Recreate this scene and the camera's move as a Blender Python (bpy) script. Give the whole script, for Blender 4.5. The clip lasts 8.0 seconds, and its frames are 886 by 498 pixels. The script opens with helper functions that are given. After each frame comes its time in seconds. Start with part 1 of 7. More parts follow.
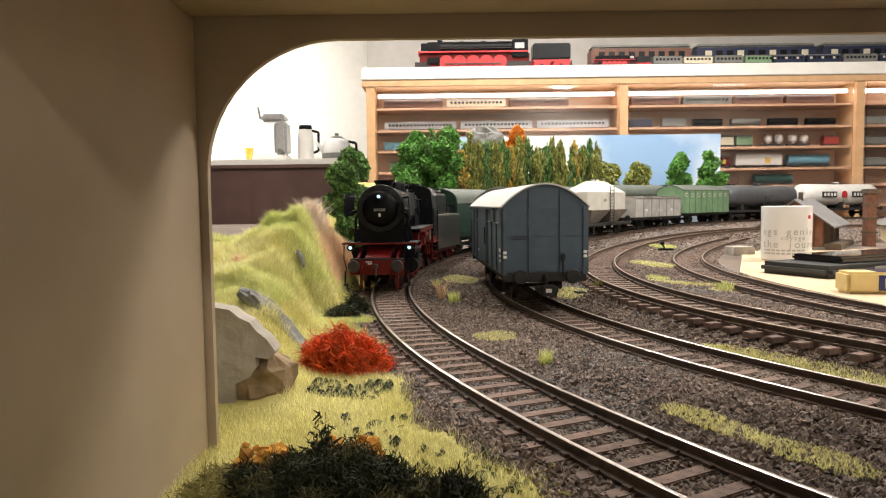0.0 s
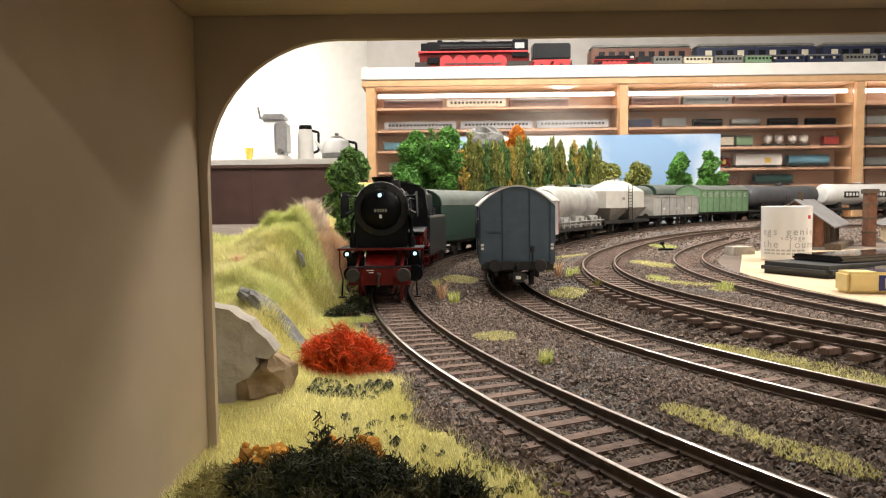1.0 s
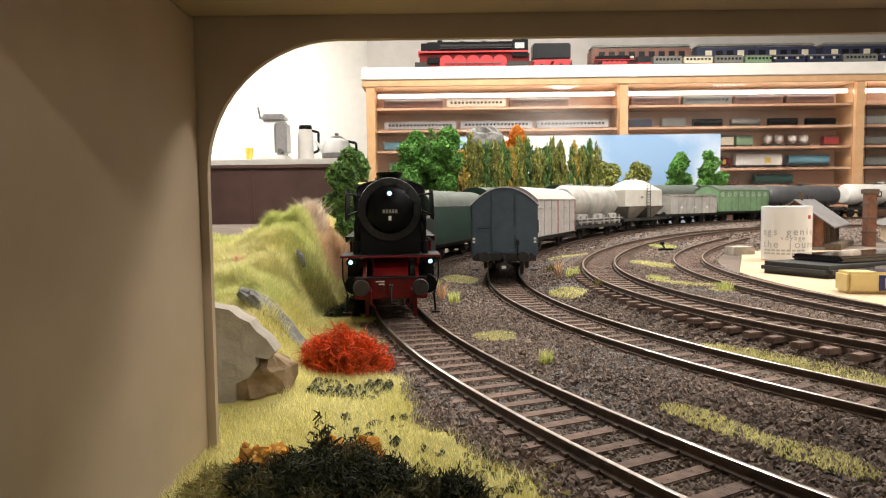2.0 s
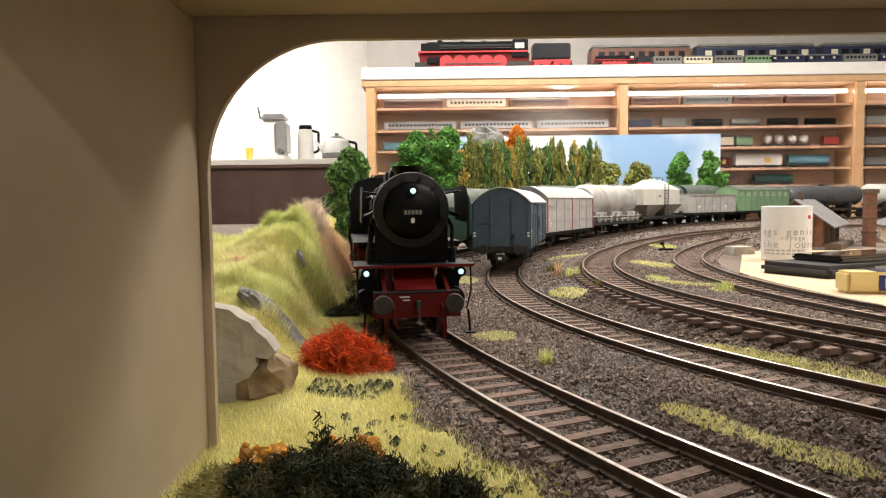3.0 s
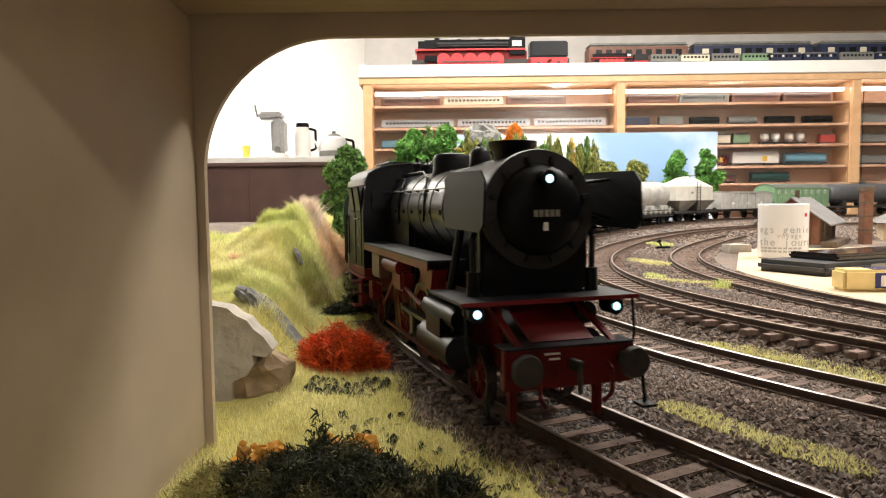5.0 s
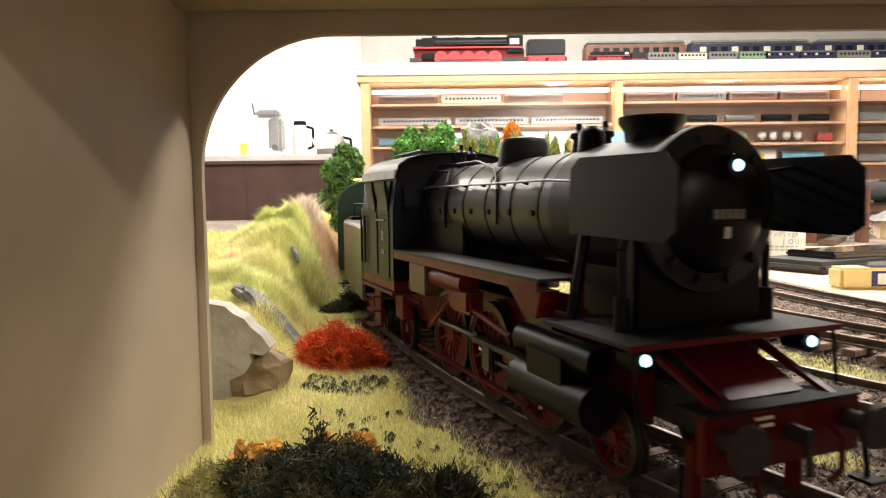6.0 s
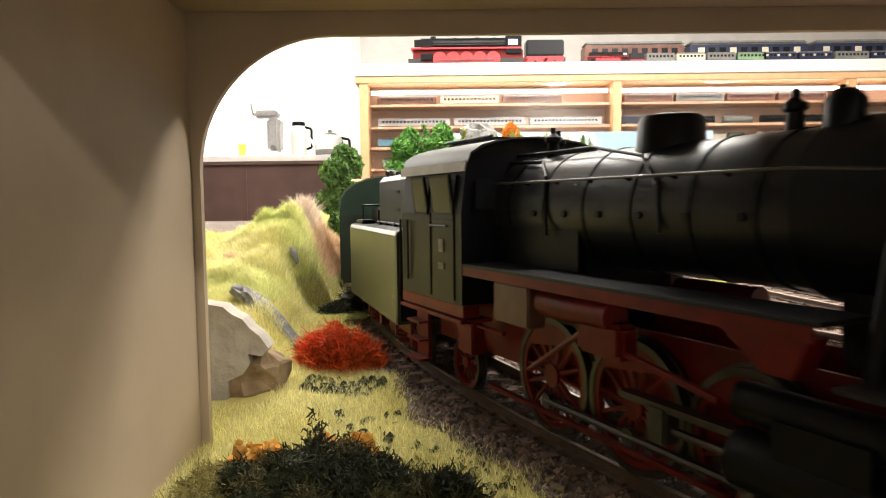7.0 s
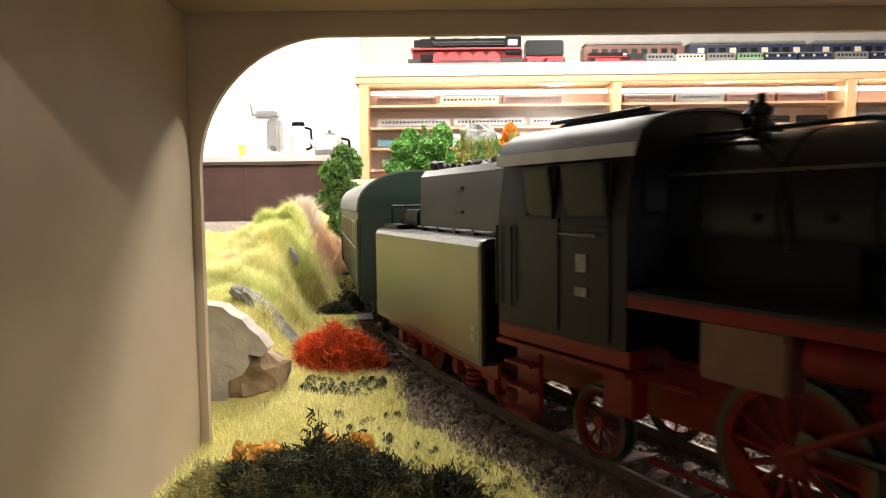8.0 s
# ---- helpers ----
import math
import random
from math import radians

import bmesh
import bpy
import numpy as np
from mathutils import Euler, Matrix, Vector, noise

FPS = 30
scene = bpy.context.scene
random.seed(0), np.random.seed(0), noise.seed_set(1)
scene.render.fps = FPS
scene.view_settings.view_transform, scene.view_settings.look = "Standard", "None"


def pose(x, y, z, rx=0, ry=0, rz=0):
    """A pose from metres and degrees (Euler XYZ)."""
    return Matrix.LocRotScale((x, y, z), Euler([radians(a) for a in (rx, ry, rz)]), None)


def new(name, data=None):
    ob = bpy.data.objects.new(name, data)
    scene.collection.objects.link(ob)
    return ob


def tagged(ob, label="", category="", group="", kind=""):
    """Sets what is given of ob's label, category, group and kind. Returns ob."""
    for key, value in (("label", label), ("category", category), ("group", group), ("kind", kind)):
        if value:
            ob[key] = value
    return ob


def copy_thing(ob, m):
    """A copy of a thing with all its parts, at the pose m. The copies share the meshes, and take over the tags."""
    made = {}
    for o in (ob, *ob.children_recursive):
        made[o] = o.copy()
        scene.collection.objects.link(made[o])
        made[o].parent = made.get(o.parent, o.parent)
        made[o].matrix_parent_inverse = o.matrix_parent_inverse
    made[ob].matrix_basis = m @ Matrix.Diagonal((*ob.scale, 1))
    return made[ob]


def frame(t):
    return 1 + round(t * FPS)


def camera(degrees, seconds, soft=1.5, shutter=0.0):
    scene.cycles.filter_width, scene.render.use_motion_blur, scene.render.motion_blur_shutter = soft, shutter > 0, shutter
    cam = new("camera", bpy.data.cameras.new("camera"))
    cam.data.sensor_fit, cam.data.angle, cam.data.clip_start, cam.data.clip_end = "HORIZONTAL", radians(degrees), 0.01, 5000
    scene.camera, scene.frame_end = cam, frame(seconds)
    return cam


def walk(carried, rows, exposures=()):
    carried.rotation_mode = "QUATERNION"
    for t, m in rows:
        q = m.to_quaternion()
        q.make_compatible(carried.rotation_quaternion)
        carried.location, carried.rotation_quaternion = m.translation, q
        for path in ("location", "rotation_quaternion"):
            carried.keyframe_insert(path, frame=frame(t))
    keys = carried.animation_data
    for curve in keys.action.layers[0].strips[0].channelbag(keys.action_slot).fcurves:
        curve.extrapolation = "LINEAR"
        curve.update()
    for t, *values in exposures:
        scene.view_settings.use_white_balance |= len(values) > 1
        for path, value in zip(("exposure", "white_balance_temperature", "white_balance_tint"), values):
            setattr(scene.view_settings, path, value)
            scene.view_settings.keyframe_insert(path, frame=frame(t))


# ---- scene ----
cam = camera(66.3, 8.0, soft=1.15, shutter=0.5)
EYE = (0.0, 0.0, 0.111)


def aim(dx, dy):
    """Camera pose with a small pan and tilt, in thousandths of the focal length."""
    return pose(*EYE, 90 - 3.77 - math.degrees(dy / 1000), 0, -math.degrees(dx / 1000)) @ pose(0, 0, 0, 0, 0, -0.7)


walk(cam, [(0.0, aim(0, 0)), (3.0, aim(0, 0)), (3.5, aim(1.7, 1.2)), (4.0, aim(2.9, 1.7)), (4.5, aim(2.9, 1.9)), (4.7, aim(3.2, 2.2)),
           (6.0, aim(7.5, 5.8)), (6.5, aim(9.2, 5.8)), (7.0, aim(9.5, 5.0)), (8.0, aim(10.0, 4.4))],
     exposures=[(0.0, -0.25), (3.5, -0.21), (4.7, -0.07), (6.0, 0.40), (7.0, 0.44), (8.0, 0.60)])

# ---- light ----
world = bpy.data.worlds.new("room_world")
scene.world = world
world.use_nodes = True
world.node_tree.nodes["Background"].inputs[0].default_value = (1.0, 0.93, 0.82, 1)
world.node_tree.nodes["Background"].inputs[1].default_value = 0.05



def area(name, x, y, z, sx, sy, watts, color=(1.0, 0.95, 0.87)):
    d = bpy.data.lights.new(name, "AREA")
    d.shape, d.size, d.size_y, d.energy, d.color = "RECTANGLE", sx, sy, watts, color
    o = new(name, d)
    o.matrix_world = pose(x, y, z)
    return o


# Unseen room lights; their places and strengths are set by the brightness they give.
area("overhead_light", 1.0, 0.0, 1.55, 0.8, 0.8, 22)
# Fill added to brighten the grassy bank; no lamp is known there.
area("overhead_light", -0.35, 1.3, 1.54, 0.3, 0.3, 17)
area("overhead_light", 1.3, 1.3, 1.54, 0.5, 0.5, 42)
area("overhead_light", 0.2, 2.25, 1.55, 1.2, 0.5, 46)
# Weighted to wash out the white wall; its place is guessed.
area("overhead_light", -2.0, 3.9, 1.55, 1.2, 0.4, 92)
area("overhead_light", 1.5, -2.45, 1.53, 0.20, 0.20, 42)

# ---- materials ----


def mat(name, color, rough=0.6, metal=0.0, var=0.15, scale=60.0, bump=0.2, color2=None, coarse=None, spec=0.5, dist=0.002):
    """Principled material with fine grain and broad stains mixed into its colour and relief."""
    m = bpy.data.materials.new(name)
    m.use_nodes = True
    nt = m.node_tree
    n, l = nt.nodes, nt.links
    b = n["Principled BSDF"]
    b.inputs["Roughness"].default_value, b.inputs["Metallic"].default_value = rough, metal
    b.inputs["Specular IOR Level"].default_value = spec
    co = n.new("ShaderNodeTexCoord")
    fine, wide = n.new("ShaderNodeTexNoise"), n.new("ShaderNodeTexNoise")
    fine.inputs["Scale"].default_value, fine.inputs["Detail"].default_value = scale, 4
    wide.inputs["Scale"].default_value, wide.inputs["Detail"].default_value = coarse or scale / 8, 3
    for t in (fine, wide):
        l.new(co.outputs["Object"], t.inputs["Vector"])
    mul = n.new("ShaderNodeMath")
    mul.operation = "ADD"
    l.new(fine.outputs["Fac"], mul.inputs[0])
    l.new(wide.outputs["Fac"], mul.inputs[1])
    ramp = n.new("ShaderNodeMapRange")
    ramp.inputs["From Min"].default_value, ramp.inputs["From Max"].default_value = 0.7, 1.3
    l.new(mul.outputs[0], ramp.inputs["Value"])
    mix = n.new("ShaderNodeMix")
    mix.data_type = "RGBA"
    c2 = color2 or tuple(min(1, c * (1 + var * 2)) for c in color)
    c1 = color if color2 else tuple(c * (1 - var) for c in color)
    mix.inputs["A"].default_value, mix.inputs["B"].default_value = (*c1, 1), (*c2, 1)
    l.new(ramp.outputs[0], mix.inputs["Factor"])
    l.new(mix.outputs["Result"], b.inputs["Base Color"])
    if bump:
        bp = n.new("ShaderNodeBump")
        bp.inputs["Strength"].default_value, bp.inputs["Distance"].default_value = bump, dist
        l.new(fine.outputs["Fac"], bp.inputs["Height"])
        l.new(bp.outputs[0], b.inputs["Normal"])
    return m


def island(m, amount=0.5):
    """Lets each loose piece of a mesh differ in brightness."""
    n, l = m.node_tree.nodes, m.node_tree.links
    b = n["Principled BSDF"]
    src = b.inputs["Base Color"].links[0].from_socket
    g = n.new("ShaderNodeNewGeometry")
    r = n.new("ShaderNodeMapRange")
    r.inputs["To Min"].default_value, r.inputs["To Max"].default_value = 1 - amount, 1 + amount
    l.new(g.outputs["Random Per Island"], r.inputs["Value"])
    h = n.new("ShaderNodeHueSaturation")
    l.new(r.outputs[0], h.inputs["Value"])
    l.new(src, h.inputs["Color"])
    l.new(h.outputs[0], b.inputs["Base Color"])
    return m


def leafy(m, share=0.46):
    """Lets light through thin fibres and leaves."""
    n, l = m.node_tree.nodes, m.node_tree.links
    b = n["Principled BSDF"]
    t, mx = n.new("ShaderNodeBsdfTranslucent"), n.new("ShaderNodeMixShader")
    l.new(b.inputs["Base Color"].links[0].from_socket, t.inputs["Color"])
    mx.inputs["Fac"].default_value = share
    l.new(b.outputs[0], mx.inputs[1])
    l.new(t.outputs[0], mx.inputs[2])
    l.new(mx.outputs[0], n["Material Output"].inputs["Surface"])
    return m


def objvar(m, amount=0.3):
    """Lets each object that shares the material differ in brightness."""
    n, l = m.node_tree.nodes, m.node_tree.links
    b = n["Principled BSDF"]
    src = b.inputs["Base Color"].links[0].from_socket
    g = n.new("ShaderNodeObjectInfo")
    r = n.new("ShaderNodeMapRange")
    r.inputs["To Min"].default_value, r.inputs["To Max"].default_value = 1 - amount, 1 + amount
    l.new(g.outputs["Random"], r.inputs["Value"])
    h = n.new("ShaderNodeHueSaturation")
    l.new(r.outputs[0], h.inputs["Value"])
    l.new(src, h.inputs["Color"])
    l.new(h.outputs[0], b.inputs["Base Color"])
    return m


def glow(name, color, strength):
    m = bpy.data.materials.new(name)
    m.use_nodes = True
    b = m.node_tree.nodes["Principled BSDF"]
    b.inputs["Base Color"].default_value = (*color, 1)
    b.inputs["Emission Color"].default_value, b.inputs["Emission Strength"].default_value = (*color, 1), strength
    return m


M = {
    "ground": mat("ballast_bed", (0.08, 0.06, 0.048), 0.95, color2=(0.22, 0.17, 0.14), scale=300, coarse=9, bump=0.7),
    "stone": island(mat("ballast_stone", (0.0994, 0.0729, 0.0596), 0.9, color2=(0.2732, 0.2111, 0.178), scale=200, coarse=5, bump=0.3), 0.5),
    "greystone": island(mat("grey_gravel", (0.15, 0.14, 0.14), 0.9, color2=(0.28, 0.27, 0.27), scale=200, bump=0.3), 0.4),
    "sleeper": objvar(mat("sleeper_wood", (0.10, 0.062, 0.048), 0.85, color2=(0.22, 0.145, 0.115), scale=160, coarse=30, bump=0.4), 0.25),
    "rail": mat("rail_steel", (0.55, 0.5, 0.46), 0.28, 0.9, var=0.15, scale=90, bump=0.05),
    "railworn": mat("worn_brown_rail_head", (0.22, 0.165, 0.13), 0.42, 0.6, var=0.2, scale=90, bump=0.05),
    "rust": mat("rail_rust", (0.055, 0.037, 0.028), 0.75, 0.0, color2=(0.11, 0.07, 0.05), scale=200, bump=0.3),
    "beige": mat("beige_plastic", (0.44, 0.35, 0.245), 0.55, var=0.06, scale=30, bump=0.05),
    "wallwhite": mat("white_wall", (0.82, 0.80, 0.76), 0.8, var=0.03, scale=20, bump=0.1),
    "ceil": mat("ceiling_white", (0.8, 0.77, 0.72), 0.9, var=0.03, scale=8, bump=0.1),
    "brown": mat("brown_laminate", (0.085, 0.045, 0.038), 0.5, color2=(0.12, 0.065, 0.055), scale=12, bump=0.05),
    "shelfedge": mat("brown_shelf_board", (0.40, 0.22, 0.13), 0.5, color2=(0.50, 0.30, 0.19), scale=25, bump=0.05),
    "shelfwood": mat("beech_shelf", (0.58, 0.34, 0.17), 0.5, color2=(0.70, 0.45, 0.25), scale=25, bump=0.05),
    "carpet": mat("grey_carpet", (0.10, 0.09, 0.08), 0.95, var=0.2, scale=80, bump=0.4),
    # The bluish tint stands for cool reflections on the black paint.
    "black": mat("black_paint", (0.0026, 0.0029, 0.0042), 0.42, var=0.2, scale=120, bump=0.06, dist=0.0004, spec=0.16),
    # Lighter than the black paint: light on the smokebox ring, put into its colour.
    "flange": mat("grey_lit_smokebox_ring", (0.013, 0.013, 0.0135), 0.5, var=0.3, scale=160, bump=0.08, dist=0.0004, spec=0.25),
    "redpaint": mat("red_chassis_paint", (0.10, 0.0035, 0.0035), 0.45, var=0.25, scale=140, bump=0.06, dist=0.0004, spec=0.25),
    "greyblue": mat("grey_blue_paint", (0.0598, 0.0884, 0.117), 0.5, var=0.12, scale=90, bump=0.05, dist=0.0004),
    "roofgrey": mat("grey_roof", (0.42, 0.41, 0.40), 0.6, var=0.12, scale=60, bump=0.08, dist=0.0005),
    "roofwhite": mat("pale_van_roof", (0.62, 0.61, 0.60), 0.55, var=0.10, scale=70, bump=0.08, dist=0.0005),
    "white": mat("white_glaze", (0.80, 0.80, 0.80), 0.2, var=0.02, scale=10, bump=0.0),
    "sand": mat("bare_chipboard", (0.55, 0.42, 0.28), 0.8, var=0.12, scale=70, bump=0.1),
    # Tinted blue in the base colour for the boiler's cool reflections.
    "boiler": mat("boiler_paint", (0.0036, 0.0042, 0.0065), 0.33, var=0.25, scale=140, bump=0.05, dist=0.0003, spec=0.3),
    "satin": mat("satin_black", (0.0026, 0.0027, 0.0034), 0.40, var=0.2, scale=100, bump=0.03, dist=0.0003, spec=0.14),
    # Gloss black, its base lightened for the grass mirrored in the tank side.
    "gloss": mat("gloss_black_tank", (0.022, 0.022, 0.021), 0.30, var=0.15, scale=60, bump=0.02, dist=0.0003, spec=0.9),
    "cabpaint": mat("cab_paint", (0.0042, 0.0044, 0.006), 0.38, var=0.15, scale=90, bump=0.04, dist=0.0003, spec=0.2),
    "plate": mat("chequer_plate", (0.009, 0.0094, 0.012), 0.55, var=0.2, scale=500, bump=0.3, dist=0.0004, spec=0.3),
    "roofdark": mat("cab_roof_paint", (0.030, 0.031, 0.034), 0.5, var=0.15, scale=80, bump=0.05, dist=0.0003),
    "chassis": mat("dark_chassis", (0.022, 0.020, 0.019), 0.7, var=0.3, scale=160, bump=0.15, dist=0.0004),
    # Pale colour carries the metallic highlight along the cab eaves.
    "eave_pale": mat("pale_eave_highlight", (0.30, 0.30, 0.29), 0.45, var=0.15, scale=80, bump=0.03, dist=0.0003),
    "tyre": mat("wheel_steel", (0.07, 0.0658, 0.0616), 0.38, 0.9, var=0.15, scale=120, bump=0.03, dist=0.0003),
    "steel": mat("bright_steel", (0.08, 0.0776, 0.0752), 0.38, 0.9, var=0.15, scale=120, bump=0.03, dist=0.0003),
    "brownpaint": mat("brown_primer", (0.085, 0.038, 0.022), 0.5, var=0.2, scale=120, bump=0.06, dist=0.0003),
    "lettering": mat("white_lettering", (0.75, 0.74, 0.70), 0.6, var=0.05, scale=90, bump=0),
    "lettering_dim": mat("dim_lettering", (0.22, 0.21, 0.18), 0.6, var=0.2, scale=300, bump=0),
    "darkglass": mat("dark_window_glass", (0.008, 0.009, 0.011), 0.3, var=0.1, scale=20, bump=0, spec=0.2),
    "coal": mat("coal_lumps", (0.008, 0.008, 0.008), 0.45, var=0.4, scale=200, bump=0.3),
    "coachgreen": mat("coach_green", (0.016, 0.038, 0.028), 0.4, var=0.12, scale=70, bump=0.03, dist=0.0003, spec=0.3),
    "coachdark": mat("coach_end_green", (0.010, 0.022, 0.017), 0.5, var=0.12, scale=70, bump=0.03, dist=0.0003),
    "coachroof": mat("coach_roof", (0.10, 0.115, 0.10), 0.6, var=0.15, scale=50, bump=0.05, dist=0.0003),
    "brass": mat("pale_window_frame", (0.42, 0.40, 0.30), 0.4, 0.3, var=0.1, scale=90, bump=0),
    "rubber": mat("gangway_rubber", (0.012, 0.014, 0.013), 0.8, var=0.2, scale=200, bump=0.3, dist=0.0005),
    "redstripe": mat("red_post_paint", (0.33, 0.035, 0.03), 0.5, var=0.15, scale=90, bump=0.03),
    "vanpale": mat("pale_van_paint", (0.42, 0.40, 0.39), 0.5, var=0.10, scale=60, bump=0.04, dist=0.0003),
    "palegrey": mat("pale_grey_paint", (0.38, 0.37, 0.35), 0.5, var=0.18, scale=50, bump=0.05, dist=0.0003),
    "siloivory": mat("ivory_paint", (0.62, 0.60, 0.54), 0.5, var=0.07, scale=40, bump=0.04, dist=0.0003),
    "midgrey": mat("uneven_grey", (0.24, 0.22, 0.19), 0.7, var=0.25, scale=70, bump=0.08, dist=0.0004),
    "wagongreen": mat("wagon_green", (0.16, 0.27, 0.15), 0.55, var=0.15, scale=60, bump=0.05, dist=0.0003),
    "tankgrey": mat("tank_dark_grey", (0.075, 0.078, 0.085), 0.42, var=0.12, scale=40, bump=0.04, dist=0.0003),
    "tankwhite": mat("tank_white", (0.66, 0.65, 0.63), 0.35, var=0.06, scale=40, bump=0.03, dist=0.0003),
    "badgeblack": mat("badge_black", (0.015, 0.014, 0.014), 0.5, var=0.1, scale=60, bump=0),
    "badgered": mat("badge_red", (0.5, 0.02, 0.025), 0.5, var=0.1, scale=60, bump=0),
    "grassy": island(mat("yellow_green_grass", (0.6784, 0.636, 0.2544), 0.8, color2=(0.85, 0.8162, 0.4664), scale=30, coarse=14, bump=0), 0.35),
    "grassgreen": island(mat("fresh_green_grass", (0.54, 0.5832, 0.1836), 0.8, color2=(0.7776, 0.7992, 0.3672), scale=30, coarse=12, bump=0), 0.35),
    "straw": island(mat("dry_straw_grass", (0.70, 0.45, 0.26), 0.8, color2=(0.84, 0.62, 0.42), scale=30, coarse=12, bump=0), 0.3),
    "plume": island(mat("pale_plume_grass", (0.72, 0.58, 0.46), 0.8, color2=(0.82, 0.72, 0.60), scale=30, coarse=12, bump=0), 0.2),
    "soil": mat("flocked_soil", (0.38, 0.33, 0.09), 0.95, color2=(0.54, 0.48, 0.18), scale=160, coarse=14, bump=0.6),
    "orange": island(mat("orange_fibre", (0.66, 0.10, 0.016), 0.7, color2=(0.84, 0.20, 0.045), scale=90, bump=0), 0.4),
    "darkgreen": island(mat("dark_green_foam", (0.0125, 0.0173, 0.0053), 0.9, color2=(0.036, 0.0408, 0.0115), scale=90, bump=0.4), 0.5),
    "mossgreen": island(mat("moss_green_fibre", (0.0372, 0.036, 0.0099), 0.9, color2=(0.1054, 0.093, 0.0279), scale=90, bump=0.3), 0.5),
    "rustfibre": island(mat("rust_red_fibre", (0.34, 0.035, 0.010), 0.8, color2=(0.5, 0.08, 0.02), scale=90, bump=0), 0.4),
    "olive": island(mat("olive_foam", (0.17, 0.155, 0.045), 0.9, color2=(0.30, 0.26, 0.085), scale=90, bump=0.4), 0.4),
    "amber": island(mat("amber_foam", (0.45, 0.20, 0.02), 0.9, color2=(0.6, 0.30, 0.05), scale=90, bump=0.4), 0.4),
    "leafgreen": island(mat("leaf_green", (0.1084, 0.2835, 0.0584), 0.8, color2=(0.2501, 0.5169, 0.125), scale=60, coarse=20, bump=0), 0.5),
    "leafdeep": island(mat("leaf_deep_green", (0.1174, 0.2349, 0.0783), 0.8, color2=(0.2741, 0.4502, 0.1467), scale=60, coarse=20, bump=0), 0.5),
    "leafolive": island(mat("leaf_olive", (0.2175, 0.261, 0.0653), 0.8, color2=(0.5003, 0.5003, 0.1522), scale=60, coarse=20, bump=0), 0.5),
    "leafyellow": island(mat("leaf_yellow", (0.56, 0.42, 0.08), 0.8, color2=(0.74, 0.60, 0.20), scale=60, coarse=20, bump=0), 0.35),
    "leaforange": island(mat("leaf_orange", (0.65, 0.24, 0.02), 0.8, color2=(0.8, 0.36, 0.05), scale=60, coarse=20, bump=0), 0.35),
    "bark": mat("tree_bark", (0.07, 0.05, 0.035), 0.9, color2=(0.14, 0.10, 0.07), scale=200, bump=0.5),
    "rock": mat("grey_rock", (0.1054, 0.1054, 0.1023), 0.9, color2=(0.279, 0.2728, 0.2604), scale=90, coarse=28, bump=0.8, dist=0.004),
    "plaster": mat("bare_plaster", (0.27, 0.243, 0.2093), 0.9, color2=(0.4455, 0.405, 0.351), scale=70, coarse=14, bump=0.9, dist=0.004),
    "brownrock": mat("brown_plaster_rock", (0.16, 0.105, 0.06), 0.95, color2=(0.32, 0.23, 0.14), scale=120, coarse=30, bump=0.7),
    "brick": mat("brown_timber_wall", (0.13, 0.055, 0.032), 0.8, color2=(0.22, 0.10, 0.06), scale=120, bump=0.3),
    "slate": mat("grey_roof_felt", (0.12, 0.115, 0.115), 0.8, color2=(0.2, 0.19, 0.19), scale=90, bump=0.3),
    "darkcase": mat("dark_grey_case", (0.035, 0.036, 0.038), 0.5, var=0.15, scale=120, bump=0.1, dist=0.0005),
    "screen": mat("black_screen_glass", (0.008, 0.008, 0.010), 0.06, var=0.1, scale=20, bump=0),
    "packyellow": mat("cream_yellow_card", (0.72, 0.56, 0.24), 0.5, var=0.06, scale=60, bump=0.03),
    "packblue": mat("deep_blue_foil", (0.012, 0.02, 0.12), 0.25, var=0.1, scale=60, bump=0.03),
    "peach": mat("cabinet_back_panel", (0.62, 0.42, 0.30), 0.6, color2=(0.70, 0.50, 0.37), scale=20, bump=0.03),
    "cabwhite": mat("white_cabinet_board", (0.82, 0.80, 0.77), 0.5, var=0.03, scale=30, bump=0.03),
    "greywall": mat("grey_painted_wall", (0.40, 0.38, 0.36), 0.8, var=0.05, scale=20, bump=0.05),
    "tbrown": mat("toy_brown", (0.14, 0.06, 0.04), 0.5, var=0.2, scale=60, bump=0),
    "tred": mat("toy_red", (0.42, 0.025, 0.03), 0.45, var=0.2, scale=60, bump=0),
    "tblue": mat("toy_blue", (0.016, 0.022, 0.055), 0.4, var=0.15, scale=60, bump=0),
    "tcyan": mat("toy_pale_blue", (0.13, 0.30, 0.40), 0.4, var=0.15, scale=60, bump=0),
    "tsilver": mat("toy_silver", (0.42, 0.42, 0.43), 0.35, 0.3, var=0.1, scale=60, bump=0),
    "tgrey": mat("toy_grey", (0.16, 0.16, 0.15), 0.5, var=0.2, scale=60, bump=0),
    "tteal": mat("toy_teal", (0.03, 0.14, 0.14), 0.4, var=0.15, scale=60, bump=0),
    "tyellow": mat("toy_yellow", (0.65, 0.42, 0.06), 0.4, var=0.1, scale=60, bump=0),
    "tcream": mat("toy_cream", (0.6, 0.55, 0.42), 0.4, var=0.1, scale=60, bump=0),
    "printgrey": mat("grey_print", (0.42, 0.42, 0.42), 0.4, var=0.05, scale=60, bump=0),
    # Glow for the white reflection band of the cabinet glass, not a lamp.
    "strip": glow("tube_reflection_glow", (1.0, 0.95, 0.88), 5.0),
    "lamp": glow("cool_headlamp", (0.50, 0.86, 1.0), 1.9),
    "panel_bright": glow("room_lamp_glow", (1.0, 0.95, 0.88), 8.0),
    "panel": glow("ceiling_lamp_glow", (1.0, 0.93, 0.82), 6.0),
}

